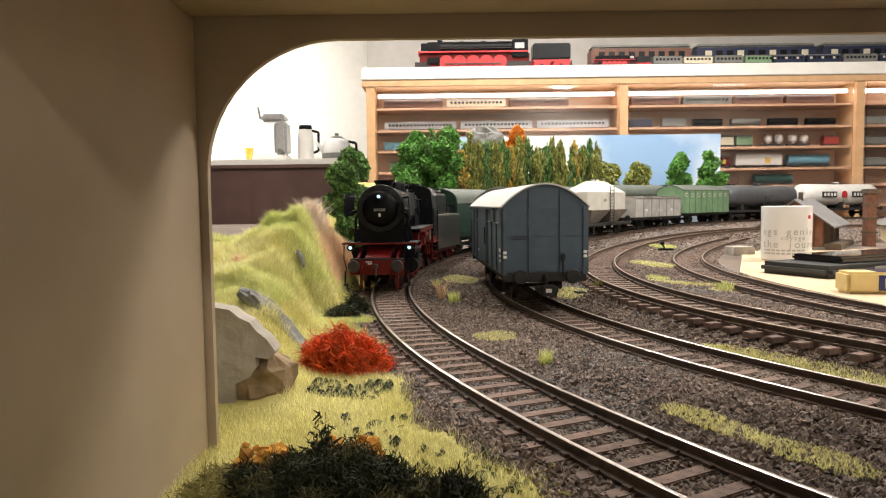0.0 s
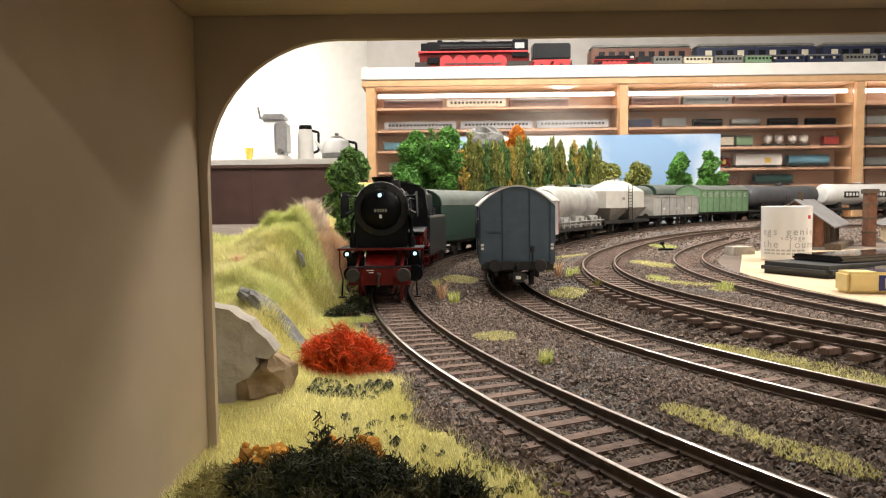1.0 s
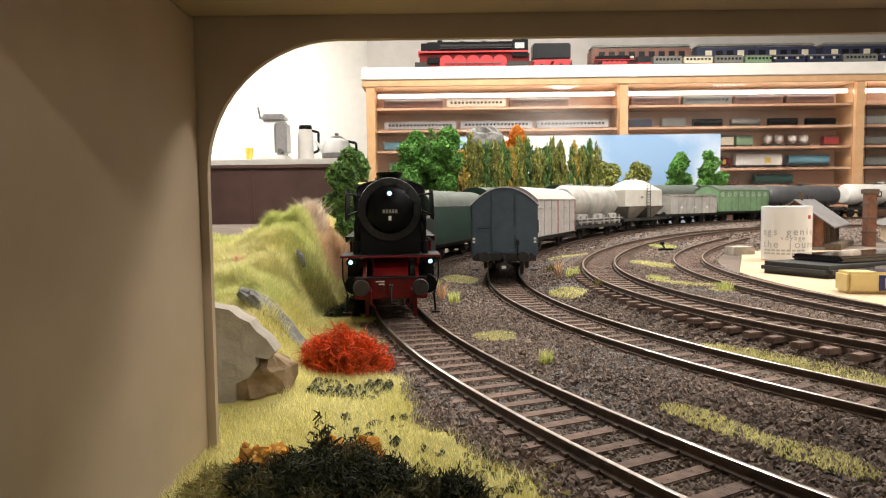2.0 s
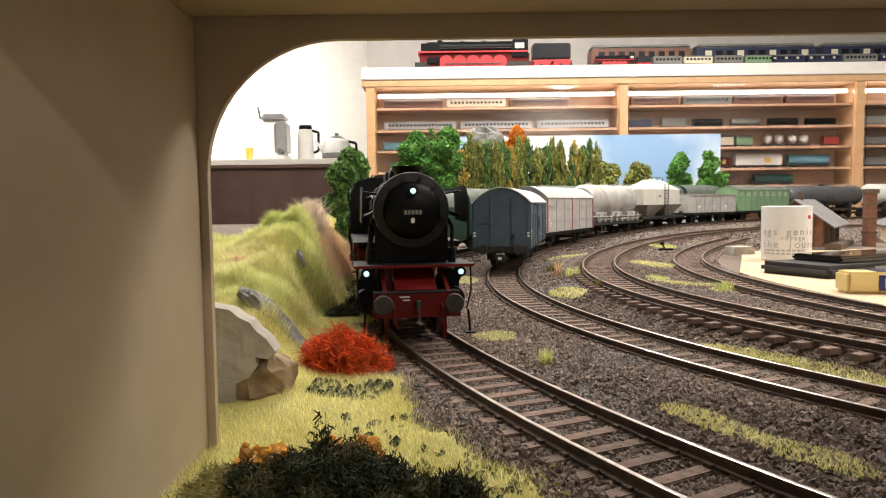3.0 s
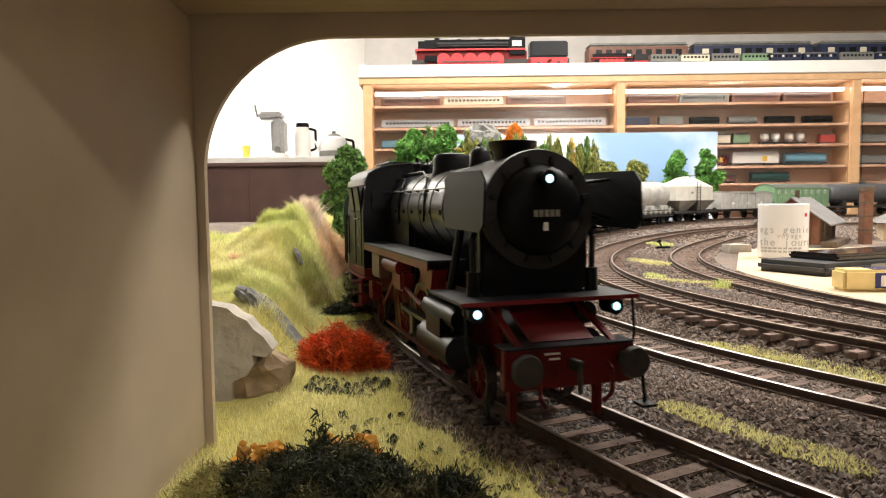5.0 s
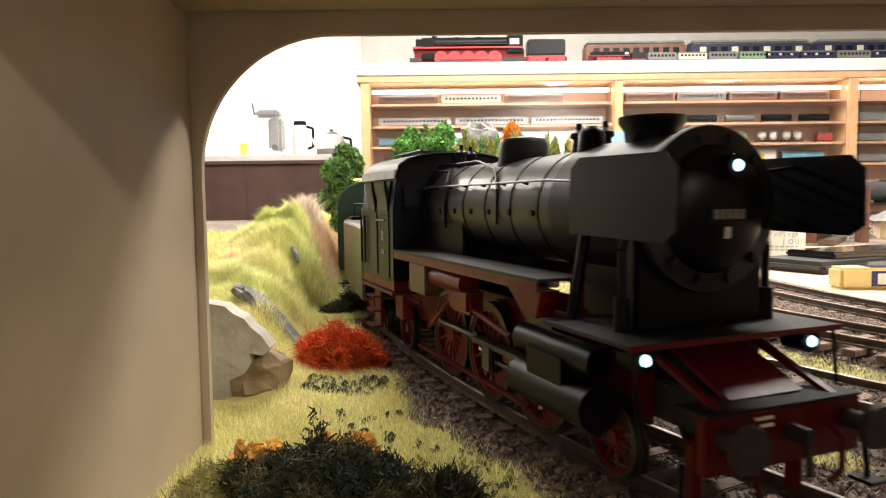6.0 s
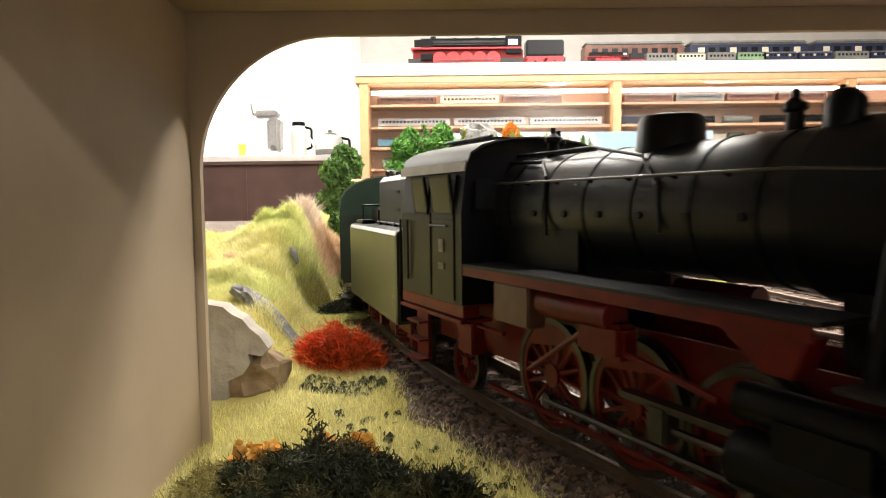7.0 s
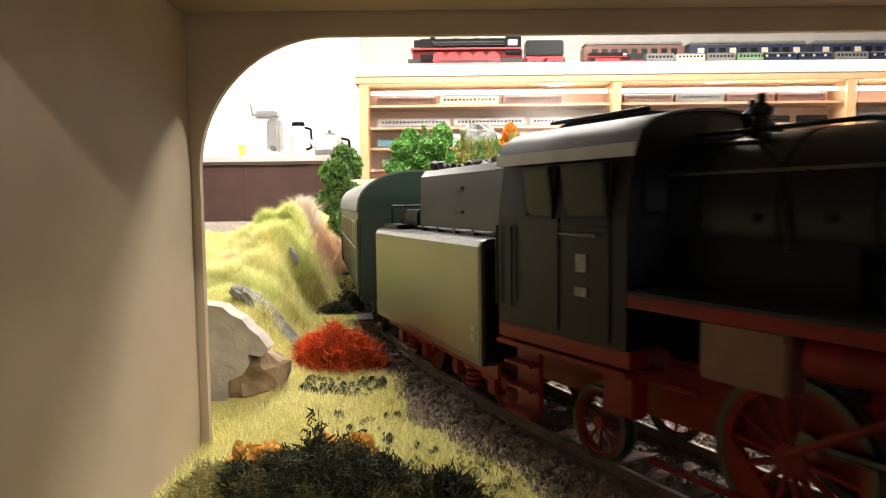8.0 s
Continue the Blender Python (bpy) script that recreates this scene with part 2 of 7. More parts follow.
def sky_paint():
    """Printed sky: blue with soft white clouds, paler towards the bottom."""
    m = mat("printed_sky", (0.30, 0.47, 0.74), 0.85, color2=(0.84, 0.88, 0.92), scale=3.2, coarse=2.0, bump=0)
    nt = m.node_tree
    nt.nodes["Noise Texture"].inputs["Detail"].default_value = 8
    for n in nt.nodes:
        if n.type == "MAP_RANGE":
            n.inputs["From Min"].default_value, n.inputs["From Max"].default_value = 0.86, 1.16
    return m


def clear_glass():
    m = bpy.data.materials.new("cabinet_glass")
    m.use_nodes = True
    b = m.node_tree.nodes["Principled BSDF"]
    b.inputs["Transmission Weight"].default_value, b.inputs["Roughness"].default_value, b.inputs["IOR"].default_value = 1.0, 0.02, 1.45
    return m


M["sky"], M["glass"] = sky_paint(), clear_glass()
for key in ("grassy", "grassgreen", "straw", "plume", "orange", "leafgreen", "leafdeep", "leafolive", "leafyellow", "leaforange"):
    leafy(M[key])

# ---- mesh helpers ----


def part(name, bm, material, parent=None, label="", smooth=False):
    """Links a bmesh as one mesh object, under its thing if one is given."""
    me = bpy.data.meshes.new(name)
    bmesh.ops.recalc_face_normals(bm, faces=bm.faces)
    bm.to_mesh(me)
    bm.free()
    me.materials.append(material)
    if smooth:
        me.shade_smooth()
        me.set_sharp_from_angle(angle=radians(40))
    ob = new(name, me)
    if parent is not None:
        ob.parent = parent
    if label:
        ob["label"] = label
    return ob


def box(bm, x0, y0, z0, x1, y1, z1, bevel=0.0):
    r = bmesh.ops.create_cube(bm, size=1.0)
    vs = r["verts"]
    for v in vs:
        v.co = Vector(((x0 + x1) / 2 + v.co.x * (x1 - x0), (y0 + y1) / 2 + v.co.y * (y1 - y0), (z0 + z1) / 2 + v.co.z * (z1 - z0)))
    if bevel:
        es = list({e for v in vs for e in v.link_edges})
        bmesh.ops.bevel(bm, geom=es, offset=bevel, segments=2, affect="EDGES")
    return bm


def boxbm(*a, bevel=0.0):
    return box(bmesh.new(), *a, bevel=bevel)


def rod(bm, a, b, r, r2=None, seg=10, cap=True):
    """A round bar from a to b."""
    a, b = Vector(a), Vector(b)
    d = b - a
    m = Matrix.Translation((a + b) / 2) @ d.to_track_quat("Z", "Y").to_matrix().to_4x4()
    bmesh.ops.create_cone(bm, cap_ends=cap, segments=seg, radius1=r, radius2=r if r2 is None else r2, depth=d.length, matrix=m)
    return bm


def rodbm(*a, **k):
    return rod(bmesh.new(), *a, **k)


def loft(bm, rings, close=True, caps=True):
    """Skins rings of equal length, one after another."""
    vs = [[bm.verts.new(p) for p in r] for r in rings]
    n = len(vs[0])
    for a, b in zip(vs, vs[1:]):
        for i in range(n if close else n - 1):
            bm.faces.new((a[i], a[(i + 1) % n], b[(i + 1) % n], b[i]))
    if caps and close:
        bm.faces.new(vs[0][::-1])
        bm.faces.new(vs[-1])
    return bm


def turned(bm, profile, cx=0.0, cy=0.0, seg=24):
    """A body of revolution about a vertical axis from (radius, height) pairs."""
    rings = [[(cx + r * math.cos(2 * math.pi * i / seg), cy + r * math.sin(2 * math.pi * i / seg), z) for i in range(seg)] for r, z in profile]
    return loft(bm, rings)


def empty(name, m=None):
    o = new(name)
    o.empty_display_size = 0.02
    if m is not None:
        o.matrix_basis = m
    return o


# ---- track lines: start, heading, length, bends (1/m) at even steps ----
LINES = {
    "a": (0.5069, -0.2624, 143.2523, 5.727, 0.0, (-1.6119, -0.1352, -0.7165, -0.6481, -0.6652, -1.0616, -0.244, -0.3398, -0.3485, -0.3546, -0.3329, -0.3201, -0.36, -0.4, -0.4, -0.4)),
    "b": (1.1337, 0.145, 222.0873, 5.5, 0.0093, (-2.2736, -1.62, -1.0504, -0.7817, -0.7994, -0.2052, -0.5285, -0.3463, -0.3489, -0.35, -0.35)),
    "c": (1.052, -0.024, 177.0, 3.4, 0.0188, (-0.959, -1.189, -1.284, -0.663, -0.992, -1.327, -1.661)),
    "d": (1.19, -0.273, 162.9, 2.4, 0.0125, (-0.844, -0.862, -0.854, -0.921, -0.933, -0.344)),
}


def ramp(y):
    """The board rises gently towards its far side."""
    t = np.clip((y - 1.2) / 1.2, 0, 1)
    return 0.033 * t * t * (3 - 2 * t)


def course(key, n=600):
    x, y, a, length, z, bends = LINES[key]
    s = np.linspace(0, length, n)
    k = np.interp(s, np.linspace(0, length, len(bends)), bends)
    ds = s[1] - s[0]
    th = radians(a) + np.concatenate([[0], np.cumsum((k[1:] + k[:-1]) / 2 * ds)])
    px = x + np.concatenate([[0], np.cumsum((np.cos(th[1:]) + np.cos(th[:-1])) / 2 * ds)])
    py = y + np.concatenate([[0], np.cumsum((np.sin(th[1:]) + np.sin(th[:-1])) / 2 * ds)])
    return s, px, py, th, z


def dip(key, y):
    """The second track lies lower on the near side of the board."""
    t = np.clip((np.asarray(y, float) - 0.85) / 0.6, 0, 1)
    return -0.0079 * (1 - t * t * (3 - 2 * t)) if key == "b" else 0.0 * t


COURSE = {k: course(k) for k in LINES}
RAIL_H, GAUGE = 0.0062, 0.0475  # rail height, spacing of the rail heads


def on_line(key, s):
    ss, px, py, th, z = COURSE[key]
    y = float(np.interp(s, ss, py))
    return Vector((np.interp(s, ss, px), y, z + float(ramp(y)) + float(dip(key, y)))), float(np.interp(s, ss, th))


def ride(key, s, half, back=False):
    """Pose of a body whose two pivots, 2 * half apart, run on the line at s; its +y points to smaller s."""
    a, b = on_line(key, s - half)[0], on_line(key, s + half)[0]
    o, d = (a + b) / 2, (a - b)
    return pose(o.x, o.y, o.z, 0, 0, math.degrees(math.atan2(-d.x, d.y)))


LINE_PTS = {k: np.stack([c[1][::6], c[2][::6]], 1) for k, c in COURSE.items()}


def near_line(x, y):
    """Distance to the nearest track and the height of the roadbed there (arrays)."""
    x, y = np.asarray(x, float), np.asarray(y, float)
    ds, num, den = np.full(x.shape, 9.0), np.zeros(x.shape), np.zeros(x.shape)
    for k, p in LINE_PTS.items():
        d = np.full(x.shape, 9.0)
        for a, b in zip(p[:-1:2], p[2::2]):
            ab = b - a
            t = np.clip(((x - a[0]) * ab[0] + (y - a[1]) * ab[1]) / (ab @ ab), 0, 1)
            d = np.minimum(d, np.hypot(x - a[0] - t * ab[0], y - a[1] - t * ab[1]))
        w = 1 / (d * d + 1e-5)
        ds, num, den = np.minimum(ds, d), num + w * (COURSE[k][4] + dip(k, y)), den + w
    return ds, num / den + ramp(y)

# ---- the setting ----
BED = -RAIL_H - 0.0016  # ballast surface below the rail top


def smooth(a, b, v):
    t = np.clip((np.asarray(v, float) - a) / (b - a), 0, 1)
    return t * t * (3 - 2 * t)


def wave(x, y, f, k):
    """Smooth uneven relief between -1 and 1."""
    return (np.sin(x * f + 1.3 * k + 1.7 * np.sin(y * f * 0.7 + k)) + np.sin(y * f * 1.13 + 2.1 * k + 1.4 * np.sin(x * f * 0.81 + 3 * k)) + 0.6 * np.sin((x + y) * f * 1.9 + k * 5)) / 2.6


def beside(x, y):
    """Distance from the outer track to its outer side; negative inside the curve."""
    p, th = LINE_PTS["a"], COURSE["a"][3][::6]
    x, y = np.asarray(x, float), np.asarray(y, float)
    best, out = np.full(x.shape, 9.0), np.zeros(x.shape)
    for q, a in zip(p, th):
        d = np.hypot(x - q[0], y - q[1])
        side = (x - q[0]) * -math.sin(a) + (y - q[1]) * math.cos(a)
        hit = d < best
        best, out = np.where(hit, d, best), np.where(hit, np.where(side > 0, d, -d), out)
    return out


def hill(x, y):
    """Height of the grassy bank beside the outer track."""
    d = beside(x, y)
    foot = 0.092 - 0.042 * smooth(0.55, 0.85, y) + 0.009 * wave(x, y, 34, 7)
    h = 0.108 * smooth(0, 0.056, d - foot) * smooth(0.34, 0.86, y) * (1 - smooth(0.9, 1.25, y)) * (1 - 0.38 * smooth(0.10, 0.20, d))
    return h * (1 + 0.10 * wave(x, y, 26, 2) + 0.07 * wave(x, y, 75, 4) + 0.03 * wave(x, y, 170, 6))


def ground_height(x, y):
    d, z = near_line(x, y)
    n = wave(x, y, 60, 1) * 0.0012 + wave(x, y, 17, 3) * 0.0015
    return z + BED - 0.0006 * smooth(0.02, 0.05, d) + n * smooth(0.03, 0.06, d) + hill(x, y)


def grid(name, x0, x1, y0, y1, step, material):
    nx, ny = int((x1 - x0) / step) + 1, int((y1 - y0) / step) + 1
    gx, gy = np.meshgrid(np.linspace(x0, x1, nx), np.linspace(y0, y1, ny))
    gz = ground_height(gx, gy) - hill(gx, gy) * 1.04
    vs = np.stack([gx.ravel(), gy.ravel(), gz.ravel()], 1).tolist()
    fs = [(j * nx + i, j * nx + i + 1, (j + 1) * nx + i + 1, (j + 1) * nx + i) for j in range(ny - 1) for i in range(nx - 1)]
    me = bpy.data.meshes.new(name)
    me.from_pydata(vs, [], fs)
    me.materials.append(material)
    me.shade_smooth()
    return new(name, me)


tagged(grid("ground", -1.2, 2.4, -0.3, 2.97, 0.02, M["ground"]), "brown ballast covered layout board with tracks", "ground", kind="structure")

tagged(part("floor", boxbm(-5, -3, -1.1, 6, 6, -1.05), M["carpet"]), "dark grey carpet floor of the room", "floor", kind="structure")
tagged(part("wall_north", boxbm(-5, 4.6, -1.05, 6, 4.7, 1.6), M["wallwhite"]), "bright white painted wall behind the counter", "wall", kind="structure")
tagged(part("wall_south", boxbm(-5, -3.1, -1.05, 6, -3.0, 1.6), M["wallwhite"]), "white painted room wall", "wall", kind="structure")
tagged(part("wall_west", boxbm(-5.1, -3.1, -1.05, -5, 4.7, 1.6), M["wallwhite"]), "white painted side wall", "wall", kind="structure")
tagged(part("wall_east", boxbm(6, -3.1, -1.05, 6.1, 4.7, 1.6), M["wallwhite"]), "white painted side wall", "wall", kind="structure")
tagged(part("ceiling", boxbm(-5.1, -3.1, 1.6, 6.1, 4.7, 1.7), M["ceil"]), "white ceiling of the room", "ceiling", kind="structure")


def rail_bm(key, side):
    s, px, py, th, z = COURSE[key]
    prof = [(-0.0024, -RAIL_H), (0.0024, -RAIL_H), (0.0024, -RAIL_H + 0.0007), (0.0006, -RAIL_H + 0.0014), (0.0006, -0.0022), (0.00125, -0.0016),
            (0.00125, -0.0003), (0.0008, 0.0), (-0.0008, 0.0), (-0.00125, -0.0003), (-0.00125, -0.0016), (-0.0006, -0.0022), (-0.0006, -RAIL_H + 0.0014), (-0.0024, -RAIL_H + 0.0007)]
    rings = []
    for i in range(0, len(s), 4):
        nx, ny = -math.sin(th[i]), math.cos(th[i])
        rings.append([(px[i] + nx * (side * GAUGE / 2 + u), py[i] + ny * (side * GAUGE / 2 + u), z + v + float(ramp(py[i])) + float(dip(key, py[i]))) for u, v in prof])
    return loft(bmesh.new(), rings)


TRACK_LABEL = {"a": "outer curved track with bright rails on brown sleepers", "b": "second curved track with brown wooden sleepers in ballast",
               "c": "third curved track with weathered rails", "d": "inner curved track with weathered rails beside the board edge"}
TRACKS = {}
for key in LINES:
    t = tagged(empty("track"), TRACK_LABEL[key], "track", "curved tracks", "structure")
    TRACKS[key] = t
    for side in (1, -1):
        r = part("rail", rail_bm(key, side), M["rust"], t, "rusty steel rail with a bright worn head")
        r.data.materials.append(M["rail"] if key in "ab" else M["railworn"])
        for p in r.data.polygons:
            if p.normal.z > 0.6 and p.center.z > LINES[key][4] + float(ramp(p.center.y)) + float(dip(key, p.center.y)) - 0.0006:
                p.material_index = 1

# portal through which the camera looks
PX, PY, PZ = -0.112, 0.319, 0.197


def portal():
    t = tagged(empty("bridge_portal"), "beige plastic bridge portal with a rounded opening", "bridge portal", kind="structure")
    part("side_wall", boxbm(PX - 0.02, -0.45, -0.02, PX, PY - 0.0045, PZ, bevel=0.0006), M["beige"], t)
    part("deck", boxbm(PX - 0.02, 0.088, PZ, 0.9, PY - 0.0045, PZ + 0.02, bevel=0.002), M["beige"], t)
    # Unseen slab, added to keep the rear light off the near locomotive.
    part("light_block_slab", boxbm(0.20, -0.45, PZ, 0.9, 0.087, PZ + 0.02, bevel=0.002), M["beige"], t)
    # Unseen wall, added dark to stop light and bounce from behind.
    part("light_block_wall", boxbm(0.20, -0.47, -0.02, 0.9, -0.45, PZ + 0.02), M["bark"], t, "unseen dark brown wall that blocks light from behind")
    # front plate with the rounded opening
    bm = bmesh.new()
    r, x0, x1, top = 0.0613, -0.1084, 0.52, 0.1868
    edge = [(x0, -0.02)] + [(x0 + r - r * math.cos(a), top - r + r * math.sin(a)) for a in [i * math.pi / 2 / 14 for i in range(15)]]
    edge += [(x1 - r + r * math.sin(a), top - r + r * math.cos(a)) for a in [i * math.pi / 2 / 14 for i in range(15)]] + [(x1, -0.02)]
    n = len(edge)
    outer = [(PX - 0.02, z) if i <= 8 else ((0.54, z) if i >= n - 9 else (x, PZ + 0.02)) for i, (x, z) in enumerate(edge)]
    outer[8] = (PX - 0.02, PZ + 0.02)
    outer[n - 9] = (0.54, PZ + 0.02)
    A = [[bm.verts.new((x, y, z)) for x, z in edge] for y in (PY - 0.004, PY)]
    B = [[bm.verts.new((x, y, z)) for x, z in outer] for y in (PY - 0.004, PY)]
    for i in range(n - 1):
        bm.faces.new((A[0][i], A[0][i + 1], A[1][i + 1], A[1][i]))
        bm.faces.new((A[0][i], A[0][i + 1], B[0][i + 1], B[0][i]))
        bm.faces.new((A[1][i], A[1][i + 1], B[1][i + 1], B[1][i]))
        bm.faces.new((B[0][i], B[0][i + 1], B[1][i + 1], B[1][i]))
    part("arch_plate", bm, M["beige"], t)
    return t


portal()


# ---- rolling stock ----
def rim(bm, r0, r1, x0, x1, seg=28):
    """A ring about the x axis."""
    rings = []
    for r, x in ((r0, x0), (r1, x0), (r1, x1), (r0, x1), (r0, x0)):
        rings.append([(x, r * math.cos(2 * math.pi * i / seg), r * math.sin(2 * math.pi * i / seg)) for i in range(seg)])
    return loft(bm, rings, caps=False)


def wheel(parent, name, x, y, z, r, spokes, colour, weight=False):
    """A wheel whose axle lies along x, with its centre as origin."""
    sx = 1 if x > 0 else -1
    bm = bmesh.new()
    rim(bm, r * 0.80, r * 0.90, -0.0016, 0.0016)
    rod(bm, (-0.0022, 0, 0), (0.0022, 0, 0), r * 0.2, seg=14)
    arms = []
    for i in range(spokes):
        a = 2 * math.pi * (i + 0.5) / spokes
        arms.append((0, r * 0.15 * math.cos(a), r * 0.15 * math.sin(a), r * 0.82 * math.cos(a), r * 0.82 * math.sin(a)))
    if not spokes:
        rod(bm, (-0.001, 0, 0), (0.001, 0, 0), r * 0.82, seg=24)
    if weight:
        pts = [(r * 0.82 * math.cos(a), r * 0.82 * math.sin(a)) for a in [math.pi * (1.22 + 0.56 * i / 8) for i in range(9)]]
        loft(bm, [[(xx, p, q) for p, q in pts] for xx in (-0.0015, 0.0015)])
        rod(bm, (sx * 0.0015, 0, r * 0.42), (sx * 0.004, 0, r * 0.42), r * 0.09, seg=10)
    w = part(name, bm, M[colour], parent, smooth=True)
    for x0, y0, z0, y1, z1 in arms:
        part("spoke", rodbm((x0, y0, z0), (x0, y1, z1), r * 0.05, r * 0.035, seg=6), M[colour], w)
    t = part("tyre", rim(rim(bmesh.new(), r * 0.9, r, -0.0022, 0.0022, 32), r * 0.9, r + 0.0012, -sx * 0.0022, -sx * 0.0031, 32), M["tyre"], w, "worn bright steel tyre", smooth=True)
    w.matrix_basis = pose(x, y, z)
    return w


SPIN = []  # (wheel, home place, radius, direction, train)


def wheelset(parent, y, r, spokes, colour, train, name="wheel", weight=False, z=0.0, axle=True, spin=True):
    for sx in (1, -1):
        w = wheel(parent, name, sx * 0.0238, y, r + z, r, spokes, colour, weight)
        if spin:
            SPIN.append((w, (sx * 0.0238, y, r + z), r, train))
    if axle:
        part("axle", rodbm((-0.022, y, r + z), (0.022, y, r + z), 0.0022), M["chassis"], parent)


def buffers(parent, y, sy, z=0.0325, colour="chassis"):
    for sx in (1, -1):
        bm = rodbm((sx * 0.0273, y, z), (sx * 0.0273, y + sy * 0.010, z), 0.0035, 0.0028, seg=12)
        rod(bm, (sx * 0.0273, y + sy * 0.010, z), (sx * 0.0273, y + sy * 0.0125, z), 0.0078, 0.0070, seg=20)
        part("buffer", bm, M[colour], parent, smooth=True)
    bm = boxbm(-0.002, min(y, y + sy * 0.009), z - 0.003, 0.002, max(y, y + sy * 0.009), z + 0.002, bevel=0.0006)
    rod(bm, (0, y + sy * 0.008, z), (0, y + sy * 0.009, z - 0.013), 0.0012, seg=6)
    part("coupling", bm, M["chassis"], parent, "dark steel screw coupling")


def arch(half, z0, z1, n=10):
    """Points of a shallow round top from one side to the other."""
    return [(half * math.cos(math.pi * i / n), z0 + (z1 - z0) * math.sin(math.pi * i / n) ** 0.8) for i in range(n + 1)]


def segment(half, z0, z1, n=10):
    """Points of a shallow circular roof from one eave to the other."""
    return [(half * (1 - 2 * i / n), z0 + (z1 - z0) * (1 - (1 - 2 * i / n) ** 2)) for i in range(n + 1)]


def pane(parent, name, sx, x, y0, y1, z0, z1, material, d=0.0006, lean=0.0, label=""):
    """A thin upright plate on a side wall."""
    bm = bmesh.new()
    rings = [[(x + sx * k, y0, z0), (x + sx * k, y1, z0), (x + sx * k - sx * lean, y1, z1), (x + sx * k - sx * lean, y0, z1)] for k in (-d, d)]
    return part(name, loft(bm, rings), M[material], parent, label)


def frame_on(parent, sx, x, y0, y1, z0, z1, material, w=0.0012, lean=0.0):
    bm = bmesh.new()
    for a, b, c, e in ((y0 - w, y0, z0, z1), (y1, y1 + w, z0, z1), (y0 - w, y1 + w, z1, z1 + w), (y0 - w, y1 + w, z0 - w, z0)):
        f0, f1 = lean * (c - z0) / (z1 - z0), lean * (e - z0) / (z1 - z0)
        loft(bm, [[(x + sx * (k - f0), a, c), (x + sx * (k - f0), b, c), (x + sx * (k - f1), b, e), (x + sx * (k - f1), a, e)] for k in (-0.0004, 0.0011)])
    return part("window_frame", bm, M[material], parent)


def locomotive():
    t = tagged(empty("steam_locomotive"), "black steam locomotive with red chassis and lit headlamps", "locomotive")
    K, R = M["black"], M["redpaint"]
    zc = 0.1065
    cyl = lambda r, y0, y1, seg=40: rodbm((0, y0, zc), (0, y1, zc), r, seg=seg)
    part("boiler", cyl(0.0272, -0.05, 0.136), M["boiler"], t, smooth=True)
    part("smokebox", cyl(0.0292, 0.132, 0.198), K, t, "matt black smokebox", smooth=True)
    for y in (-0.03, 0.0, 0.03, 0.06, 0.09, 0.118):
        part("boiler_band", cyl(0.0276, y, y + 0.0016), K, t, smooth=True)
    fl = bmesh.new()
    rings = [[(r * math.sin(2 * math.pi * i / 48), y, zc + r * math.cos(2 * math.pi * i / 48)) for i in range(48)] for r, y in ((0.0238, 0.1967), (0.031, 0.1967), (0.0314, 0.1987), (0.0308, 0.2009), (0.0238, 0.2019), (0.0238, 0.1967))]
    part("smokebox_flange", loft(fl, rings, caps=False), M["flange"], t, smooth=True)
    dr = bmesh.new()
    rings = [[(r * math.sin(2 * math.pi * i / 40), y, zc + r * math.cos(2 * math.pi * i / 40)) for i in range(40)] for r, y in ((0.0236, 0.1977), (0.0236, 0.2022), (0.0222, 0.2042), (0.019, 0.2063), (0.0135, 0.2081), (0.007, 0.209), (0.001, 0.2092))]
    door = part("smokebox_door", loft(dr, rings), M["satin"], t, "domed black smokebox door", smooth=True)
    for i in range(12):
        a = 2 * math.pi * (i + 0.5) / 12
        part("door_clamp", boxbm(-0.0013, 0, -0.002, 0.0013, 0.0026, 0.002, bevel=0.0004), M["flange"], door).matrix_basis = pose(0.0262 * math.sin(a), 0.2009, zc + 0.0262 * math.cos(a)) @ pose(0, 0, 0, 0, math.degrees(a), 0)
    part("number_plate", boxbm(-0.0085, 0.2082, zc - 0.0042, 0.0085, 0.2094, zc + 0.0008), K, door)
    for i in range(5):
        part("plate_bar", boxbm(-0.0073 + i * 0.003, 0.2092, zc - 0.0034, -0.0051 + i * 0.003, 0.2098, zc + 0.0001), M["lettering_dim"], door)
    part("badge", boxbm(-0.0014, 0.2082, zc - 0.0105, 0.0014, 0.2094, zc - 0.0062, bevel=0.0003), M["lettering"], door, "small white badge")
    lamp3 = part("top_headlamp", rodbm((0, 0.2027, zc + 0.0156), (0, 0.2132, zc + 0.0156), 0.0042, seg=20), K, t, smooth=True)
    part("lens", rodbm((0, 0.2133, zc + 0.0156), (0, 0.2142, zc + 0.0156), 0.0022, 0.0018, seg=16), M["lamp"], lamp3, "glowing white headlamp lens")
    # chimney, domes and fittings on top
    bm = turned(bmesh.new(), [(0.0122, 0.126), (0.0108, 0.1340), (0.0112, 0.1385), (0.0134, 0.1415), (0.0137, 0.1442), (0.0102, 0.1442), (0.0095, 0.136)], 0, 0.1665)
    part("chimney", bm, K, t, smooth=True)
    bm = turned(bmesh.new(), [(0.0155, 0.126), (0.0140, 0.1335), (0.0137, 0.1420), (0.0122, 0.1448), (0.006, 0.1460), (0.001, 0.1462)], 0, 0.055)
    part("steam_dome", bm, K, t, smooth=True)
    bm = turned(bmesh.new(), [(0.0065, 0.132), (0.006, 0.1405), (0.0035, 0.1435), (0.001, 0.144)], 0.008, 0.135, 14)
    part("bell", bm, K, t, smooth=True)
